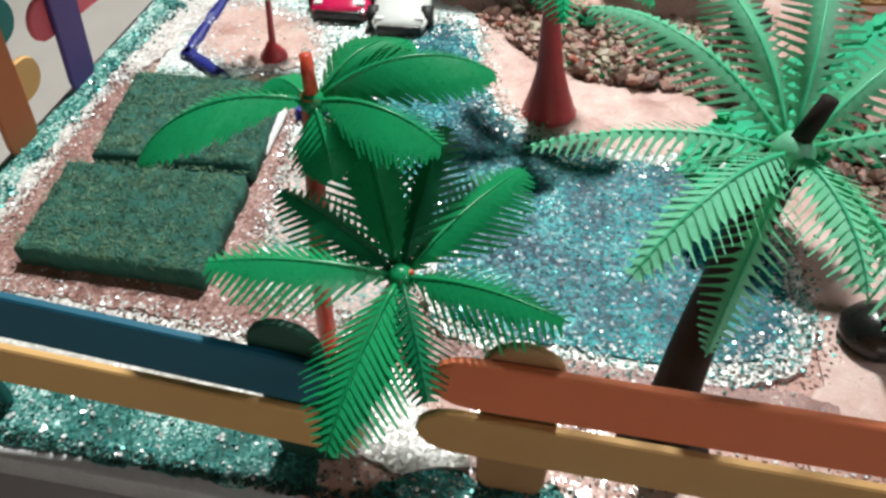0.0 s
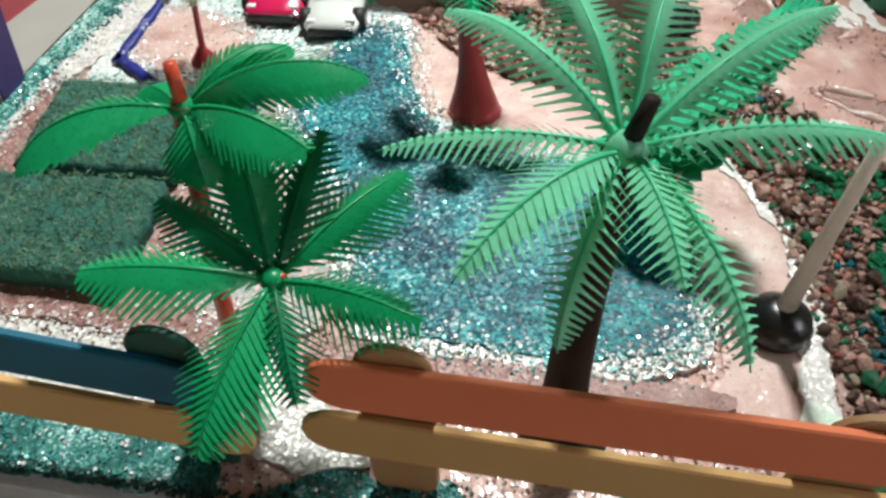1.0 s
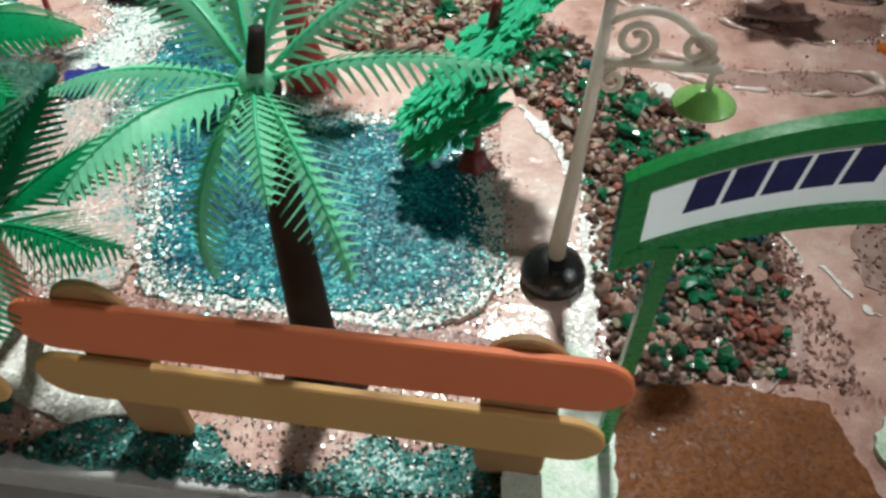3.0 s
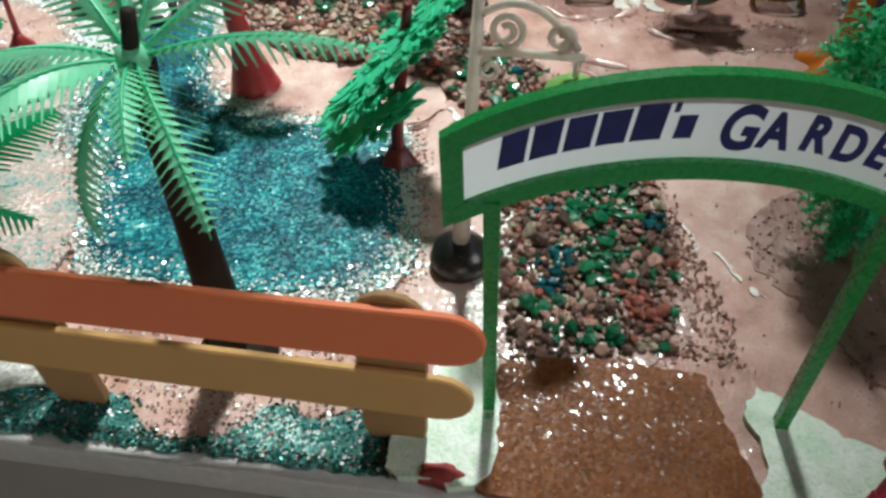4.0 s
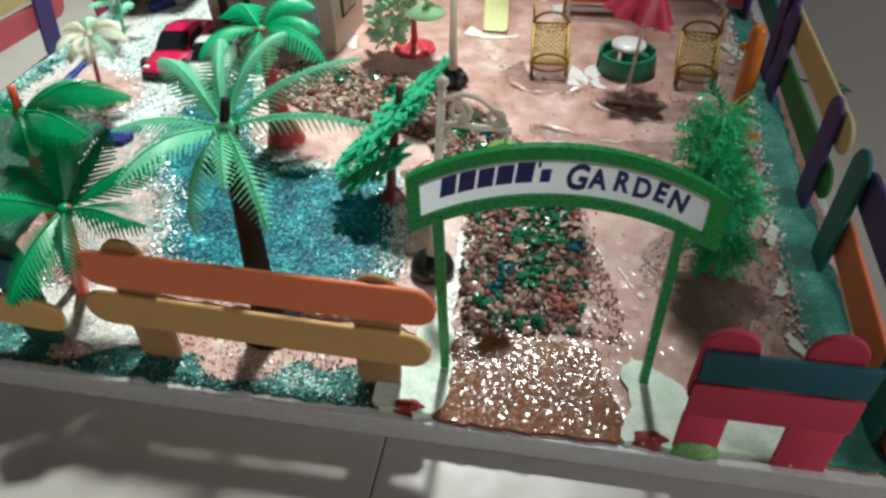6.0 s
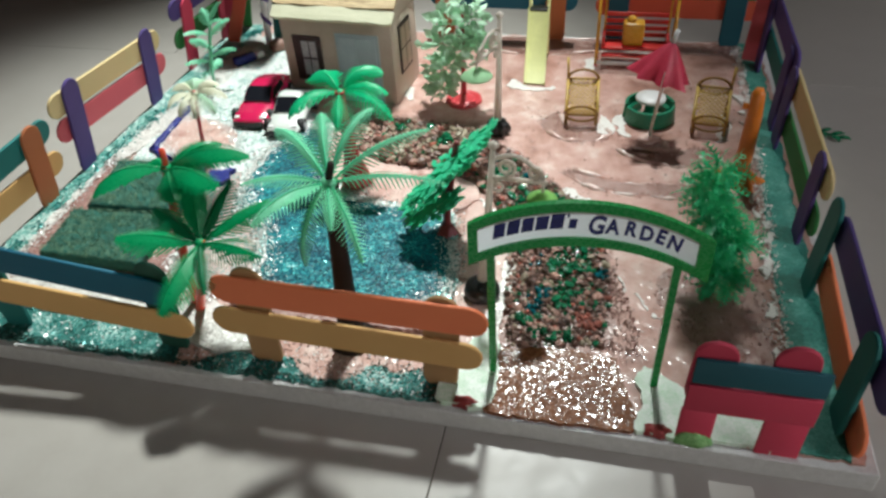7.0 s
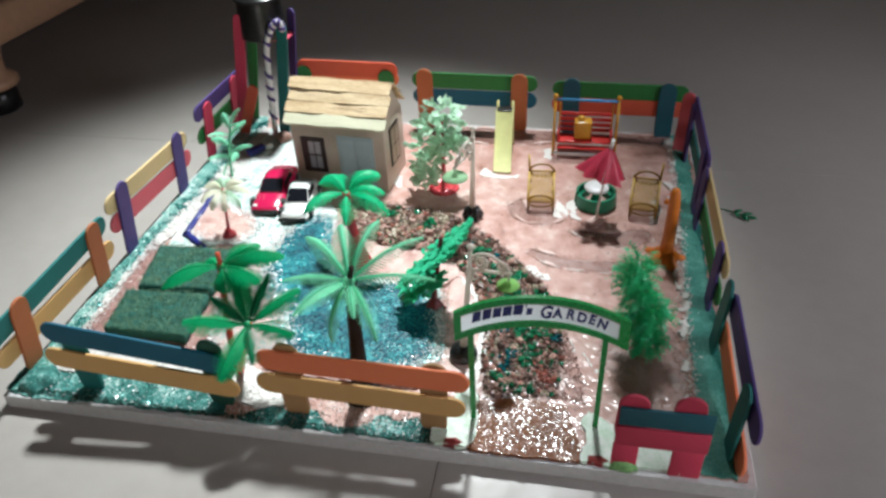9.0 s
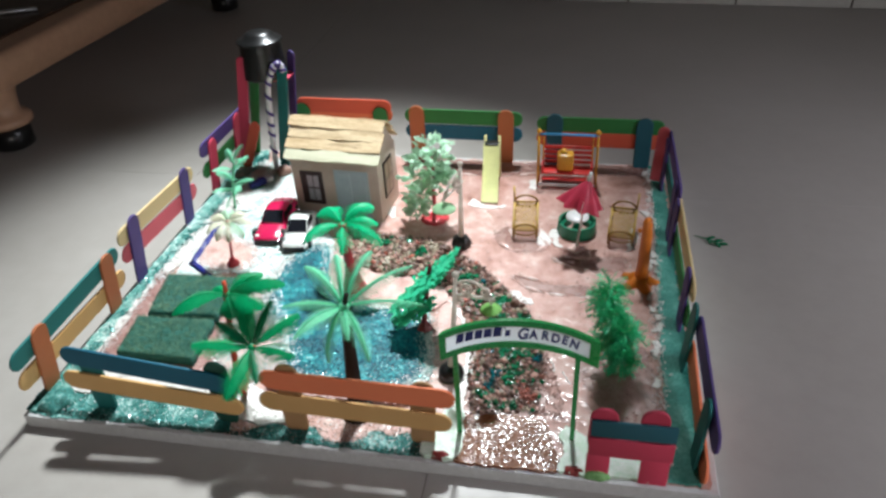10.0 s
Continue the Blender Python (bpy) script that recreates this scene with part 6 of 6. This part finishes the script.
        part("headlight", box((0.80 * L, s * 0.66 * W - 0.0018, 0.34 * H), (0.90 * L, s * 0.66 * W + 0.0018, 0.42 * H), 0.0004, m), WHITE_PLASTIC, body, "clear headlight")
    part("bumper", box((0.93 * L, -0.74 * W, 0.06 * H), (1.03 * L, 0.74 * W, 0.30 * H), 0.0006, m), low_mat, body, "black lower bumper")
    for x in (-0.60, 0.62):
        for s in (-1, 1):
            c = V(x * L, s * W * 0.90, 0.22 * H)
            r = 0.24 * H + 0.0006
            bm = tube([c - V(0, 0.0022, 0), c + V(0, 0.0022, 0)], [r, r], 16)
            bm.transform(m)
            wheel = part("wheel", bm, TYRE, ob, "black toy tyre")
            bm = tube([c + V(0, s * 0.0018, 0), c + V(0, s * 0.0026, 0)], [r * 0.62, r * 0.5], 12)
            bm.transform(m)
            part("rim", bm, RIM, wheel)


car((-0.1915, 0.2345, Z + 0.0022), -86, 0.0620, 0.0262, 0.0150, RED_PAINT, "glossy red toy sports car parked by the house", BLACK)
car((-0.1655, 0.2200, Z + 0.0022), -83, 0.0500, 0.0235, 0.0165, WHITE_PAINT, "white toy car with black bumper beside the red one", BLACK)

# ---- playground ----


def slide():
    ob = thing("slide", (-0.0170, 0.3080, Z), "pale yellow plastic playground slide with a black top step", "slide")
    a, b = V(-0.0155, 0.2875, Z + 0.0015), V(-0.0185, 0.3300, 0.0460)
    along = (b - a).normalized()
    nrm = V(0, -along.z, along.y)
    n = 12
    bm = bmesh.new()
    rows = []
    for i in range(n + 1):
        u = i / n
        p = a.lerp(b, u) + V(0, 0, -0.0035 * math.sin(math.pi * u))
        rows.append([bm.verts.new(p + V(dx, 0, 0) + nrm * dz) for dx, dz in ((-0.0072, 0.0025), (-0.0062, 0.0025), (-0.0060, 0.0004), (0.0060, 0.0004), (0.0062, 0.0025), (0.0072, 0.0025), (0.0072, -0.0008), (-0.0072, -0.0008))])
    for r, s in zip(rows, rows[1:]):
        for k in range(8):
            bm.faces.new((r[k], r[(k + 1) % 8], s[(k + 1) % 8], s[k]))
    bm.faces.new(rows[0][::-1])
    bm.faces.new(rows[-1])
    crisp(part("chute", bm, SLIDE, ob))
    part("top_step", box((-0.0250, 0.3290, 0.0440), (-0.0120, 0.3380, 0.0465), 0.0004), BLACK, ob, "black step")
    for x in (-0.0248, -0.0122):
        part("leg", tube([(x, 0.3370, Z), (x, 0.3360, 0.0520)], 0.0011, 8), SLIDE, ob)
    for z in (0.020, 0.029, 0.038):
        part("rung", tube([(-0.0248, 0.3368, z), (-0.0122, 0.3368, z)], 0.0009, 6), SLIDE, ob)


slide()


def swing():
    ob = thing("garden_swing", (0.0485, 0.3300, Z), "red garden swing bench in a yellow frame, blue top bar", "swing")
    for x in (0.0235, 0.0745):
        for y in (0.3210, 0.3400):
            part("leg", tube([(x, y, Z), (x, 0.3305, 0.0600)], [0.0011, 0.0010], 8), YELLOW, ob)
        part("knob", lathe([(0.0006, -0.002), (0.0022, -0.0005), (0.0022, 0.001), (0.0006, 0.0026)], (x, 0.3305, 0.0605), 10), YELLOW, ob)
        part("ground_bar", tube([(x, 0.3200, Z + 0.001), (x, 0.3420, Z + 0.001)], 0.0013, 7), RED_PLASTIC, ob)
    part("top_bar", tube([(0.0225, 0.3305, 0.0580), (0.0755, 0.3305, 0.0580)], 0.0012, 8), SKY_PLASTIC, ob, "blue bar")
    part("seat", box((0.0270, 0.3230, 0.0220), (0.0710, 0.3380, 0.0240), 0.0006), RED_PLASTIC, ob)
    for k in range(3):
        part("seat_slat", box((0.0270, 0.3190 + k * 0.0035, 0.0185 - k * 0.001), (0.0710, 0.3212 + k * 0.0035, 0.0200 - k * 0.001), 0.0003), RED_PLASTIC, ob)
    for k in range(4):
        part("back_slat", box((0.0270, 0.3385, 0.0255 + k * 0.0048), (0.0710, 0.3398, 0.0285 + k * 0.0048), 0.0003), RED_PLASTIC, ob)
    for x in (0.0275, 0.0705):
        part("arm", box((x - 0.001, 0.3220, 0.0230), (x + 0.001, 0.3390, 0.0320), 0.0004), RED_PLASTIC, ob)
        part("hanger", tube([(x, 0.3330, 0.0320), (x, 0.3305, 0.0580)], 0.0007, 6), YELLOW, ob)
    part("front_board", box((0.0240, 0.3180, Z + 0.0030), (0.0740, 0.3192, Z + 0.0060), 0.0003), WHITE_PLASTIC, ob, "pale front board")
    toy = thing("yellow_block", (0.0480, 0.3310, 0.0240), "amber yellow plastic block sitting on the swing seat", "toy block")
    crisp(part("block", box((0.0400, 0.3260, 0.0240), (0.0545, 0.3375, 0.0400), 0.0022), YELLOW, toy))
    part("knob", lathe([(0.0030, -0.001), (0.0034, 0.001), (0.0018, 0.0028), (0.0003, 0.0032)], (0.0455, 0.3315, 0.0405), 12), YELLOW, toy)


swing()


def lounger(at, yaw, label, post=-1):
    at = Vector(at)
    ob = thing("sun_lounger", at, label, "sun lounger", "sun loungers")
    m = Matrix.Translation(at) @ Matrix.Rotation(radians(yaw), 4, "Z")

    def put(name, bm, material):
        bm.transform(m @ Matrix.Diagonal((1.08, 0.62, 0.90, 1)))
        part(name, bm, material, ob)

    def deck(y):  # height of the woven bed along its length
        return 0.0085 + (y + 0.021) * 0.26

    for s in (-1, 1):
        for k in range(-9, 18):
            pts = []
            for i in range(13):
                y = -0.021 + 0.045 * i / 12
                x = s * ((y + 0.021) * 0.56) + k * 0.0028 - (0.016 if s > 0 else -0.016)
                if abs(x) <= 0.0085:
                    pts.append((x, y, deck(y)))
            if len(pts) > 1:
                put("strand", tube(pts, 0.00046, 5, True), RATTAN)
    for x in (-0.0088, 0.0088):
        put("side_rail", tube([(x, y, deck(y)) for y in (-0.022, 0.0, 0.008, 0.025)], 0.0009, 8), RATTAN)
    for y in (-0.022, 0.022):
        loop = [(0.0088 * math.cos(a), y, deck(y) + (0.0072 if y > 0 else 0.0064) * math.sin(a)) for a in [math.pi * i / 12 for i in range(13)]]
        put("arch_bar", tube(loop, 0.0009, 8), RATTAN_DARK)
        put("end_bar", tube([(-0.0088, y, deck(y)), (0.0088, y, deck(y))], 0.0009, 8), RATTAN_DARK)
        low = [(0.0088 * math.cos(a), y, deck(y) - 0.0050 * math.sin(a)) for a in [math.pi * i / 12 for i in range(13)]]
        put("arch_bar", tube(low, 0.0008, 8), RATTAN_DARK)
    for x in (-0.0085, 0.0085):
        for y in (-0.020, 0.019):
            put("leg", tube([(x, y, deck(y)), (x, y, 0.0)], 0.0009, 7), RATTAN_DARK)
    put("back_support", tube([(post * 0.0088, 0.024, deck(0.024)), (post * 0.0095, 0.030, deck(0.024) + 0.013)], 0.0008, 7), RATTAN)


lounger((0.0190, 0.2500, Z + 0.0012), 3, "woven yellow plastic sun lounger with arched ends")
lounger((0.0960, 0.2475, Z + 0.0012), -6, "woven yellow plastic sun lounger near the east fence", 1)


def umbrella_table():
    c = V(0.0605, 0.2530, Z)
    ob = thing("garden_table", c, "dark green plastic garden table with curved seats and a white top", "garden table")
    part("table_top", lathe([(0.0088, 0.0130), (0.0092, 0.0138), (0.0090, 0.0148), (0.003, 0.0150)], c, 24), WHITE_PLASTIC, ob, "round white top")
    part("table_foot", lathe([(0.0050, -0.001), (0.0042, 0.003), (0.0030, 0.006), (0.0035, 0.013)], c, 16), GREEN_TABLE, ob)
    for a0 in (50, 152, 240, 318):
        bm = bmesh.new()
        rows = []
        for i in range(9):
            a = radians(a0 - 38 + 76 * i / 8)
            rows.append([bm.verts.new(V(c.x + r * math.cos(a), c.y + r * math.sin(a), z)) for r, z in ((0.0104, Z), (0.0104, 0.0155), (0.0126, 0.0165), (0.0134, 0.0205), (0.0152, 0.0205), (0.0162, Z))])
        for r, s in zip(rows, rows[1:]):
            for k in range(6):
                bm.faces.new((r[k], r[(k + 1) % 6], s[(k + 1) % 6], s[k]))
        bm.faces.new(rows[0][::-1])
        bm.faces.new(rows[-1])
        crisp(part("curved_seat", bm, GREEN_TABLE, ob))
    um = thing("paper_umbrella", (0.0607, 0.2262, Z), "pink-red paper umbrella leaning over the green table", "umbrella")
    foot, top = V(0.0607, 0.2262, Z), V(0.0674, 0.2330, 0.0723)
    part("stick", tube([foot, top], 0.0009, 8), IVORY, um)
    part("foot", lathe([(0.0062, -0.001), (0.0060, 0.0012), (0.0046, 0.0022), (0.0040, 0.0016), (0.0024, 0.0018), (0.0010, 0.0034)], foot, 22, 4, 0.12), CREAM_SAND, um, "round lump of pale clay")
    axis = ((top - foot).normalized() + V(0.12, 0.0, 0)).normalized()
    s = axis.orthogonal().normalized()
    w = axis.cross(s)
    bm = bmesh.new()
    ribs, N = 8, 32
    rings = []
    for j in range(6):
        q = j / 5
        rings.append([bm.verts.new(top - axis * (0.002 + 0.0215 * q**1.05) + (s * math.cos(2 * math.pi * i / N) + w * math.sin(2 * math.pi * i / N)) * (0.0006 + 0.0180 * q) * (1 - 0.17 * q * (1 - math.cos(2 * math.pi * ribs * i / N))) * (1 + 0.10 * q * math.sin(2 * math.pi * i / N * 3))) for i in range(N)])
    for a, b in zip(rings, rings[1:]):
        for k in range(N):
            bm.faces.new((a[k], a[(k + 1) % N], b[(k + 1) % N], b[k]))
    part("canopy", bm, PINK_CLOTH, um)
    part("tip", tube([top - axis * 0.003, top + axis * 0.004], [0.0016, 0.0012], 8), WHITE_PLASTIC, um)
    for k in range(ribs):
        a = 2 * math.pi * k / ribs
        d = s * math.cos(a) + w * math.sin(a)
        part("rib", tube([top - axis * 0.0028 + d * 0.0008, top - axis * 0.0236 + d * 0.0178], 0.0003, 5), IVORY, um)


umbrella_table()

# ---- small things ----


def blue_border():
    ob = thing("blue_foam_border", (-0.2420, 0.1850, Z), "angled strip of navy blue glitter foam lying on white sand", "foam strip")
    for p0, p1 in (((-0.2422, 0.2230), (-0.2395, 0.1695)), ((-0.2405, 0.1725), (-0.2180, 0.1570))):
        a, b = V(*p0, Z + 0.003), V(*p1, Z + 0.003)
        n = 9
        bm = bmesh.new()
        way = (b - a).normalized()
        side = V(-way.y, way.x, 0)
        rows = []
        for i in range(n + 1):
            p = a.lerp(b, i / n)
            w = 0.0021 + 0.0004 * math.sin(i * 2.1)
            rows.append([bm.verts.new(p + side * s * w + V(0, 0, z)) for s, z in ((-1, -0.002), (-1, 0.0010), (-0.7, 0.0016), (0.7, 0.0016), (1, 0.0010), (1, -0.002))])
        for r, s in zip(rows, rows[1:]):
            for k in range(6):
                bm.faces.new((r[k], r[(k + 1) % 6], s[(k + 1) % 6], s[k]))
        bm.faces.new(rows[0][::-1])
        bm.faces.new(rows[-1])
        part("strip", bm, BLUE_FOAM, ob)
    dab = thing("blue_foam_piece", (-0.1835, 0.1475, Z), "torn piece of navy blue glitter foam by the pond", "foam piece")
    r = outline([(-0.1890, 0.1435), (-0.1835, 0.1395), (-0.1790, 0.1425), (-0.1765, 0.1490), (-0.1795, 0.1545), (-0.1835, 0.1520), (-0.1880, 0.1525)], 0.0030)
    bm = bmesh.new()
    up, lo = [bm.verts.new((x, y, Z + 0.0048)) for x, y in r], [bm.verts.new((x, y, Z + 0.002)) for x, y in r]
    bm.faces.new(up)
    for k in range(len(r)):
        bm.faces.new((lo[k], lo[(k + 1) % len(r)], up[(k + 1) % len(r)], up[k]))
    part("piece", bm, BLUE_FOAM, dab, smooth=False)
    pale = thing("wooden_splint", (-0.1897, 0.1290, Z), "short white wooden splint lying on the sand", "splint")
    crisp(part("splint", stick((-0.1895, 0.1170, Z + 0.0035), (-0.1900, 0.1410, Z + 0.0045), (0, 0, 1), 0.0035, 0.0016), WHITE_PLASTIC, pale))
    blk = thing("navy_foam_block", (-0.2330, 0.2980, Z), "small navy blue foam piece with a white end near the tower", "foam piece")
    m = Matrix.Translation((-0.2330, 0.2980, Z + 0.002)) @ Matrix.Rotation(radians(52), 4, "Z")
    part("piece", box((-0.0110, -0.0035, 0), (0.0060, 0.0035, 0.0060), 0.0012, m), BLUE_FOAM, blk)
    part("end", box((0.0062, -0.0035, 0), (0.0130, 0.0035, 0.0050), 0.0010, m), WHITE_PLASTIC, blk, "white end")
    pk = thing("pink_stone", (-0.2180, 0.3200, Z), "pink clay lump on white plaster by the tower", "clay lump")
    part("lump", lathe([(0.0060, -0.001), (0.0070, 0.002), (0.0060, 0.0055), (0.003, 0.0075), (0.0008, 0.0080)], (-0.2180, 0.3220, Z + 0.002), 16, 4, 0.12), PEBBLES[0], pk)


blue_border()


def red_dab():
    for c in ((-0.0090, 0.0140), (0.0655, 0.0138)):
        bm = lathe([(0.0058, -0.0008), (0.0055, 0.0012), (0.0042, 0.0027), (0.0010, 0.0034)], (c[0], c[1], Z + 0.0006), 18, 5, 0.14)
        for v in bm.verts:
            v.co.y = c[1] + (v.co.y - c[1]) * 0.45
        tagged(part("red_clay_dab", bm, RED_CLAY, None), "small dab of red clay at the board edge", "clay dab")


red_dab()


def floor_leaf():
    ob = thing("leaf_sprig", (0.1690, 0.2630, 0.0), "dark green plastic leaf sprig fallen on the floor tiles", "leaf")
    bm = tube([(0.1560, 0.2700, 0.0008), (0.1640, 0.2660, 0.0012), (0.1740, 0.2600, 0.0008)], [0.0004, 0.0005, 0.0004], 6)
    part("stem", bm, LEAF_DEEP, ob)
    for x, y, a, l in ((0.1650, 0.2655, 20, 0.008), (0.1660, 0.2650, -80, 0.007), (0.1700, 0.2625, 10, 0.009), (0.1710, 0.2620, -70, 0.009), (0.1735, 0.2602, -20, 0.008)):
        d = V(math.cos(radians(a)), math.sin(radians(a)), 0)
        s = V(-d.y, d.x, 0)
        bm = bmesh.new()
        o = V(x, y, 0.0010)
        up = [bm.verts.new(o + d * l * u + s * l * w + V(0, 0, h)) for u, w, h in ((0, 0, 0), (0.35, 0.22, 0.001), (0.75, 0.17, 0.0012), (1, 0, 0.0003), (0.75, -0.17, 0.0012), (0.35, -0.22, 0.001))]
        lo = [bm.verts.new(v.co - V(0, 0, 0.0004)) for v in up]
        bm.faces.new(up)
        bm.faces.new(lo[::-1])
        for k in range(6):
            bm.faces.new((up[k], up[(k + 1) % 6], lo[(k + 1) % 6], lo[k]))
        part("leaflet", bm, LEAF_DEEP, ob)


floor_leaf()


def stool():
    """The corner of a low brown moulded table with a flared leg."""
    ob = thing("low_plastic_table", (-0.66, 0.56, 0.0), "low brown moulded plastic table with flared legs", "low table")
    m = Matrix.Translation((-0.5560, 0.3760, 0)) @ Matrix.Rotation(radians(-3.5), 4, "Z")

    def rounded(lo, hi, z0, z1, r, bulge):
        """A frame-like slab with round corners and a softly rounded side."""
        bm = bmesh.new()
        rings = []
        for z, d in ((z0, -0.003), (z0 + 0.002, 0.0), ((z0 + z1) / 2, bulge), (z1 - 0.006, bulge), (z1 - 0.0015, bulge - 0.003), (z1, bulge - 0.008)):
            ring = []
            for cx, cy, a0 in ((hi[0] - r, hi[1] - r, 0), (lo[0] + r, hi[1] - r, 90), (lo[0] + r, lo[1] + r, 180), (hi[0] - r, lo[1] + r, 270)):
                for k in range(7):
                    a = radians(a0 + 15 * k)
                    ring.append(bm.verts.new((cx + (r + d) * math.cos(a), cy + (r + d) * math.sin(a), z)))
            rings.append(ring)
        n = len(rings[0])
        for a, b in zip(rings, rings[1:]):
            for k in range(n):
                bm.faces.new((a[k], a[(k + 1) % n], b[(k + 1) % n], b[k]))
        bm.faces.new(rings[-1])
        bm.faces.new(rings[0][::-1])
        bm.transform(m)
        return bm

    crisp(part("table_frame", rounded((-0.470, -0.026), (0.026, 0.520), 0.068, 0.106, 0.026, 0.004), STOOL_BROWN, ob), 50)
    crisp(part("tray_inset", rounded((-0.440, 0.004), (-0.004, 0.490), 0.1062, 0.1072, 0.02, 0.0), STOOL_DARK, ob, "dark sunken tray top"), 50)
    for x, y in ((0.0, 0.0), (-0.440, 0.0), (0.0, 0.490), (-0.440, 0.490)):
        bm = lathe([(0.021, 0.026), (0.027, 0.028), (0.0275, 0.033), (0.024, 0.037), (0.0185, 0.040), (0.0190, 0.050), (0.0205, 0.060), (0.025, 0.072), (0.026, 0.078)], (x, y, 0), 24)
        bm.transform(m)
        leg = part("leg", bm, STOOL_BROWN, ob)
        bm = lathe([(0.016, 0.0), (0.021, 0.003), (0.021, 0.022), (0.014, 0.026)], (x, y, 0), 18)
        bm.transform(m)
        part("foot_cap", bm, BLACK, leg, "black rubber foot")
    rod = tube([(-0.44, 0.06, 0.110), (-0.12, 0.09, 0.110), (-0.03, 0.13, 0.110)], 0.0026, 8)
    rod.transform(m)
    at = m @ V(-0.12, 0.09, 0.1072)
    tray = thing("metal_rod", at, "thin grey metal rod lying on the brown table", "rod")
    part("rod", rod, RIM, tray)


stool()

# ---- pebbles on the path (last: many small pieces) ----


def pebble_mesh(seed, material):
    r = random.Random(seed)
    bm = bmesh.new()
    bmesh.ops.create_icosphere(bm, subdivisions=1, radius=1.0)
    sx, sy, sz = r.uniform(0.8, 1.25), r.uniform(0.75, 1.0), r.uniform(0.55, 0.8)
    for v in bm.verts:
        k = 1 + 0.85 * noise.noise(v.co * 1.7 + V(seed, 0, 0))
        v.co = V(v.co.x * sx * k, v.co.y * sy * k, v.co.z * sz * k)
    me = bpy.data.meshes.new("pebble")
    bm.to_mesh(me)
    bm.free()
    me.materials.append(material)
    return me


def pebble_path():
    r = random.Random(21)
    ob = thing("pebble_path", (0.015, 0.12, Z), "garden path strewn with pink, brown and green glass pebbles", "path", kind="structure")
    shapes = [[pebble_mesh(10 * k + j, m) for j in range(4)] for k, m in enumerate(PEBBLES)]
    line = [Vector((a[0] + b[0], a[1] + b[1])) / 2 for a, b in zip(PATH_L, PATH_R)]
    # heaps: middle, reach, kind of pebble
    heaps = [(0.0130, 0.0710, 0.0048, 4), (0.0140, 0.0820, 0.0036, 4), (0.0075, 0.1000, 0.0030, 4), (0.0415, 0.0985, 0.0042, 4), (0.0260, 0.0870, 0.0072, 3), (0.0240, 0.0740, 0.0055, 3), (0.0210, 0.1030, 0.0080, 3),
             (0.0360, 0.0780, 0.0040, 3), (0.0360, 0.0645, 0.0062, 5), (0.0270, 0.1160, 0.0090, 3), (0.0120, 0.1330, 0.0090, 3), (0.0330, 0.1020, 0.0040, 3), (0.0080, 0.0630, 0.0026, 3), (0.0150, 0.0555, 0.0028, 3), (0.0270, 0.0545, 0.0030, 3),
             (0.0205, 0.0550, 0.0022, 3), (0.0265, 0.1360, 0.0070, 3), (-0.0050, 0.1550, 0.0080, 3), (0.0090, 0.1520, 0.0060, 3), (-0.0200, 0.1750, 0.0070, 3), (-0.0600, 0.2050, 0.0070, 3), (-0.0900, 0.2200, 0.0050, 3)]
    spots = scatter(PATH, 11000, r)
    spots.sort(key=lambda p: p[1])
    taken, single, rest = {}, 0, []
    for x, y in spots:
        edge = x < -0.002 - 0.10 * (y - 0.05) if y < 0.14 else x < -0.10
        q = r.random()
        size = r.uniform(0.0007, 0.0012) if q < 0.30 else r.uniform(0.0012, 0.0020) if q < 0.74 else r.uniform(0.0020, 0.0033)
        if edge:
            size = r.uniform(0.0014, 0.0036)
        if y > 0.15:
            size = r.uniform(0.0010, 0.0020) if q < 0.5 else r.uniform(0.0020, 0.0042)
        k = None
        for hx, hy, reach, kind in heaps:
            d = math.hypot(x - hx, y - hy) / reach
            if d < 0.7 + 0.6 * r.random():
                k, size = (kind if r.random() < 0.88 else 1), min(size * 1.4, 0.0029)
        cell = (round(x / 0.003), round(y / 0.003))
        if any((x - w[0]) ** 2 + (y - w[1]) ** 2 < (0.60 * (size + w[2])) ** 2 for i in (-2, -1, 0, 1, 2) for j in (-2, -1, 0, 1, 2) for w in taken.get((cell[0] + i, cell[1] + j), ())):
            continue
        taken.setdefault(cell, []).append((x, y, size))
        if k is None:
            odds = [0.66, 0.16, 0.14, 0.01, 0.0, 0.04] if edge else [0.24, 0.50, 0.11, 0.08, 0.02, 0.06] if x > -0.045 else [0.30, 0.28, 0.36, 0.06, 0.01, 0.04]
            k = r.choices(range(6), odds)[0]
        pose_m = Matrix.Translation((x, y, Z + 0.0012 + size * r.uniform(0.35, 0.9))) @ Euler((r.uniform(-0.4, 0.4), r.uniform(-0.4, 0.4), r.uniform(0, 6.28))).to_matrix().to_4x4() @ Matrix.Scale(size, 4)
        if single < 300 and size > 0.00105 and y < 0.12:
            p = new("pebble", r.choice(shapes[k]))
            p.parent = ob
            p.matrix_basis = Matrix.Translation(-ob.location) @ pose_m
            single += 1
        else:
            rest.append((k, r.randrange(4), pose_m))
    for k, m in enumerate(PEBBLES):
        verts, faces = [], []
        for kk, j, pm in rest:
            if kk == k:
                base = len(verts)
                mm = Matrix.Translation(-ob.location) @ pm
                verts += [mm @ v.co for v in shapes[k][j].vertices]
                faces += [[base + i for i in f.vertices] for f in shapes[k][j].polygons]
        if verts:
            me = bpy.data.meshes.new("loose_pebbles")
            me.from_pydata(verts, [], faces)
            me.materials.append(m)
            lp = new("loose_pebbles", me)
            lp.parent = ob
            tagged(lp, "many small " + m.name.replace("_", " ") + "s", kind="stuff")


pebble_path()
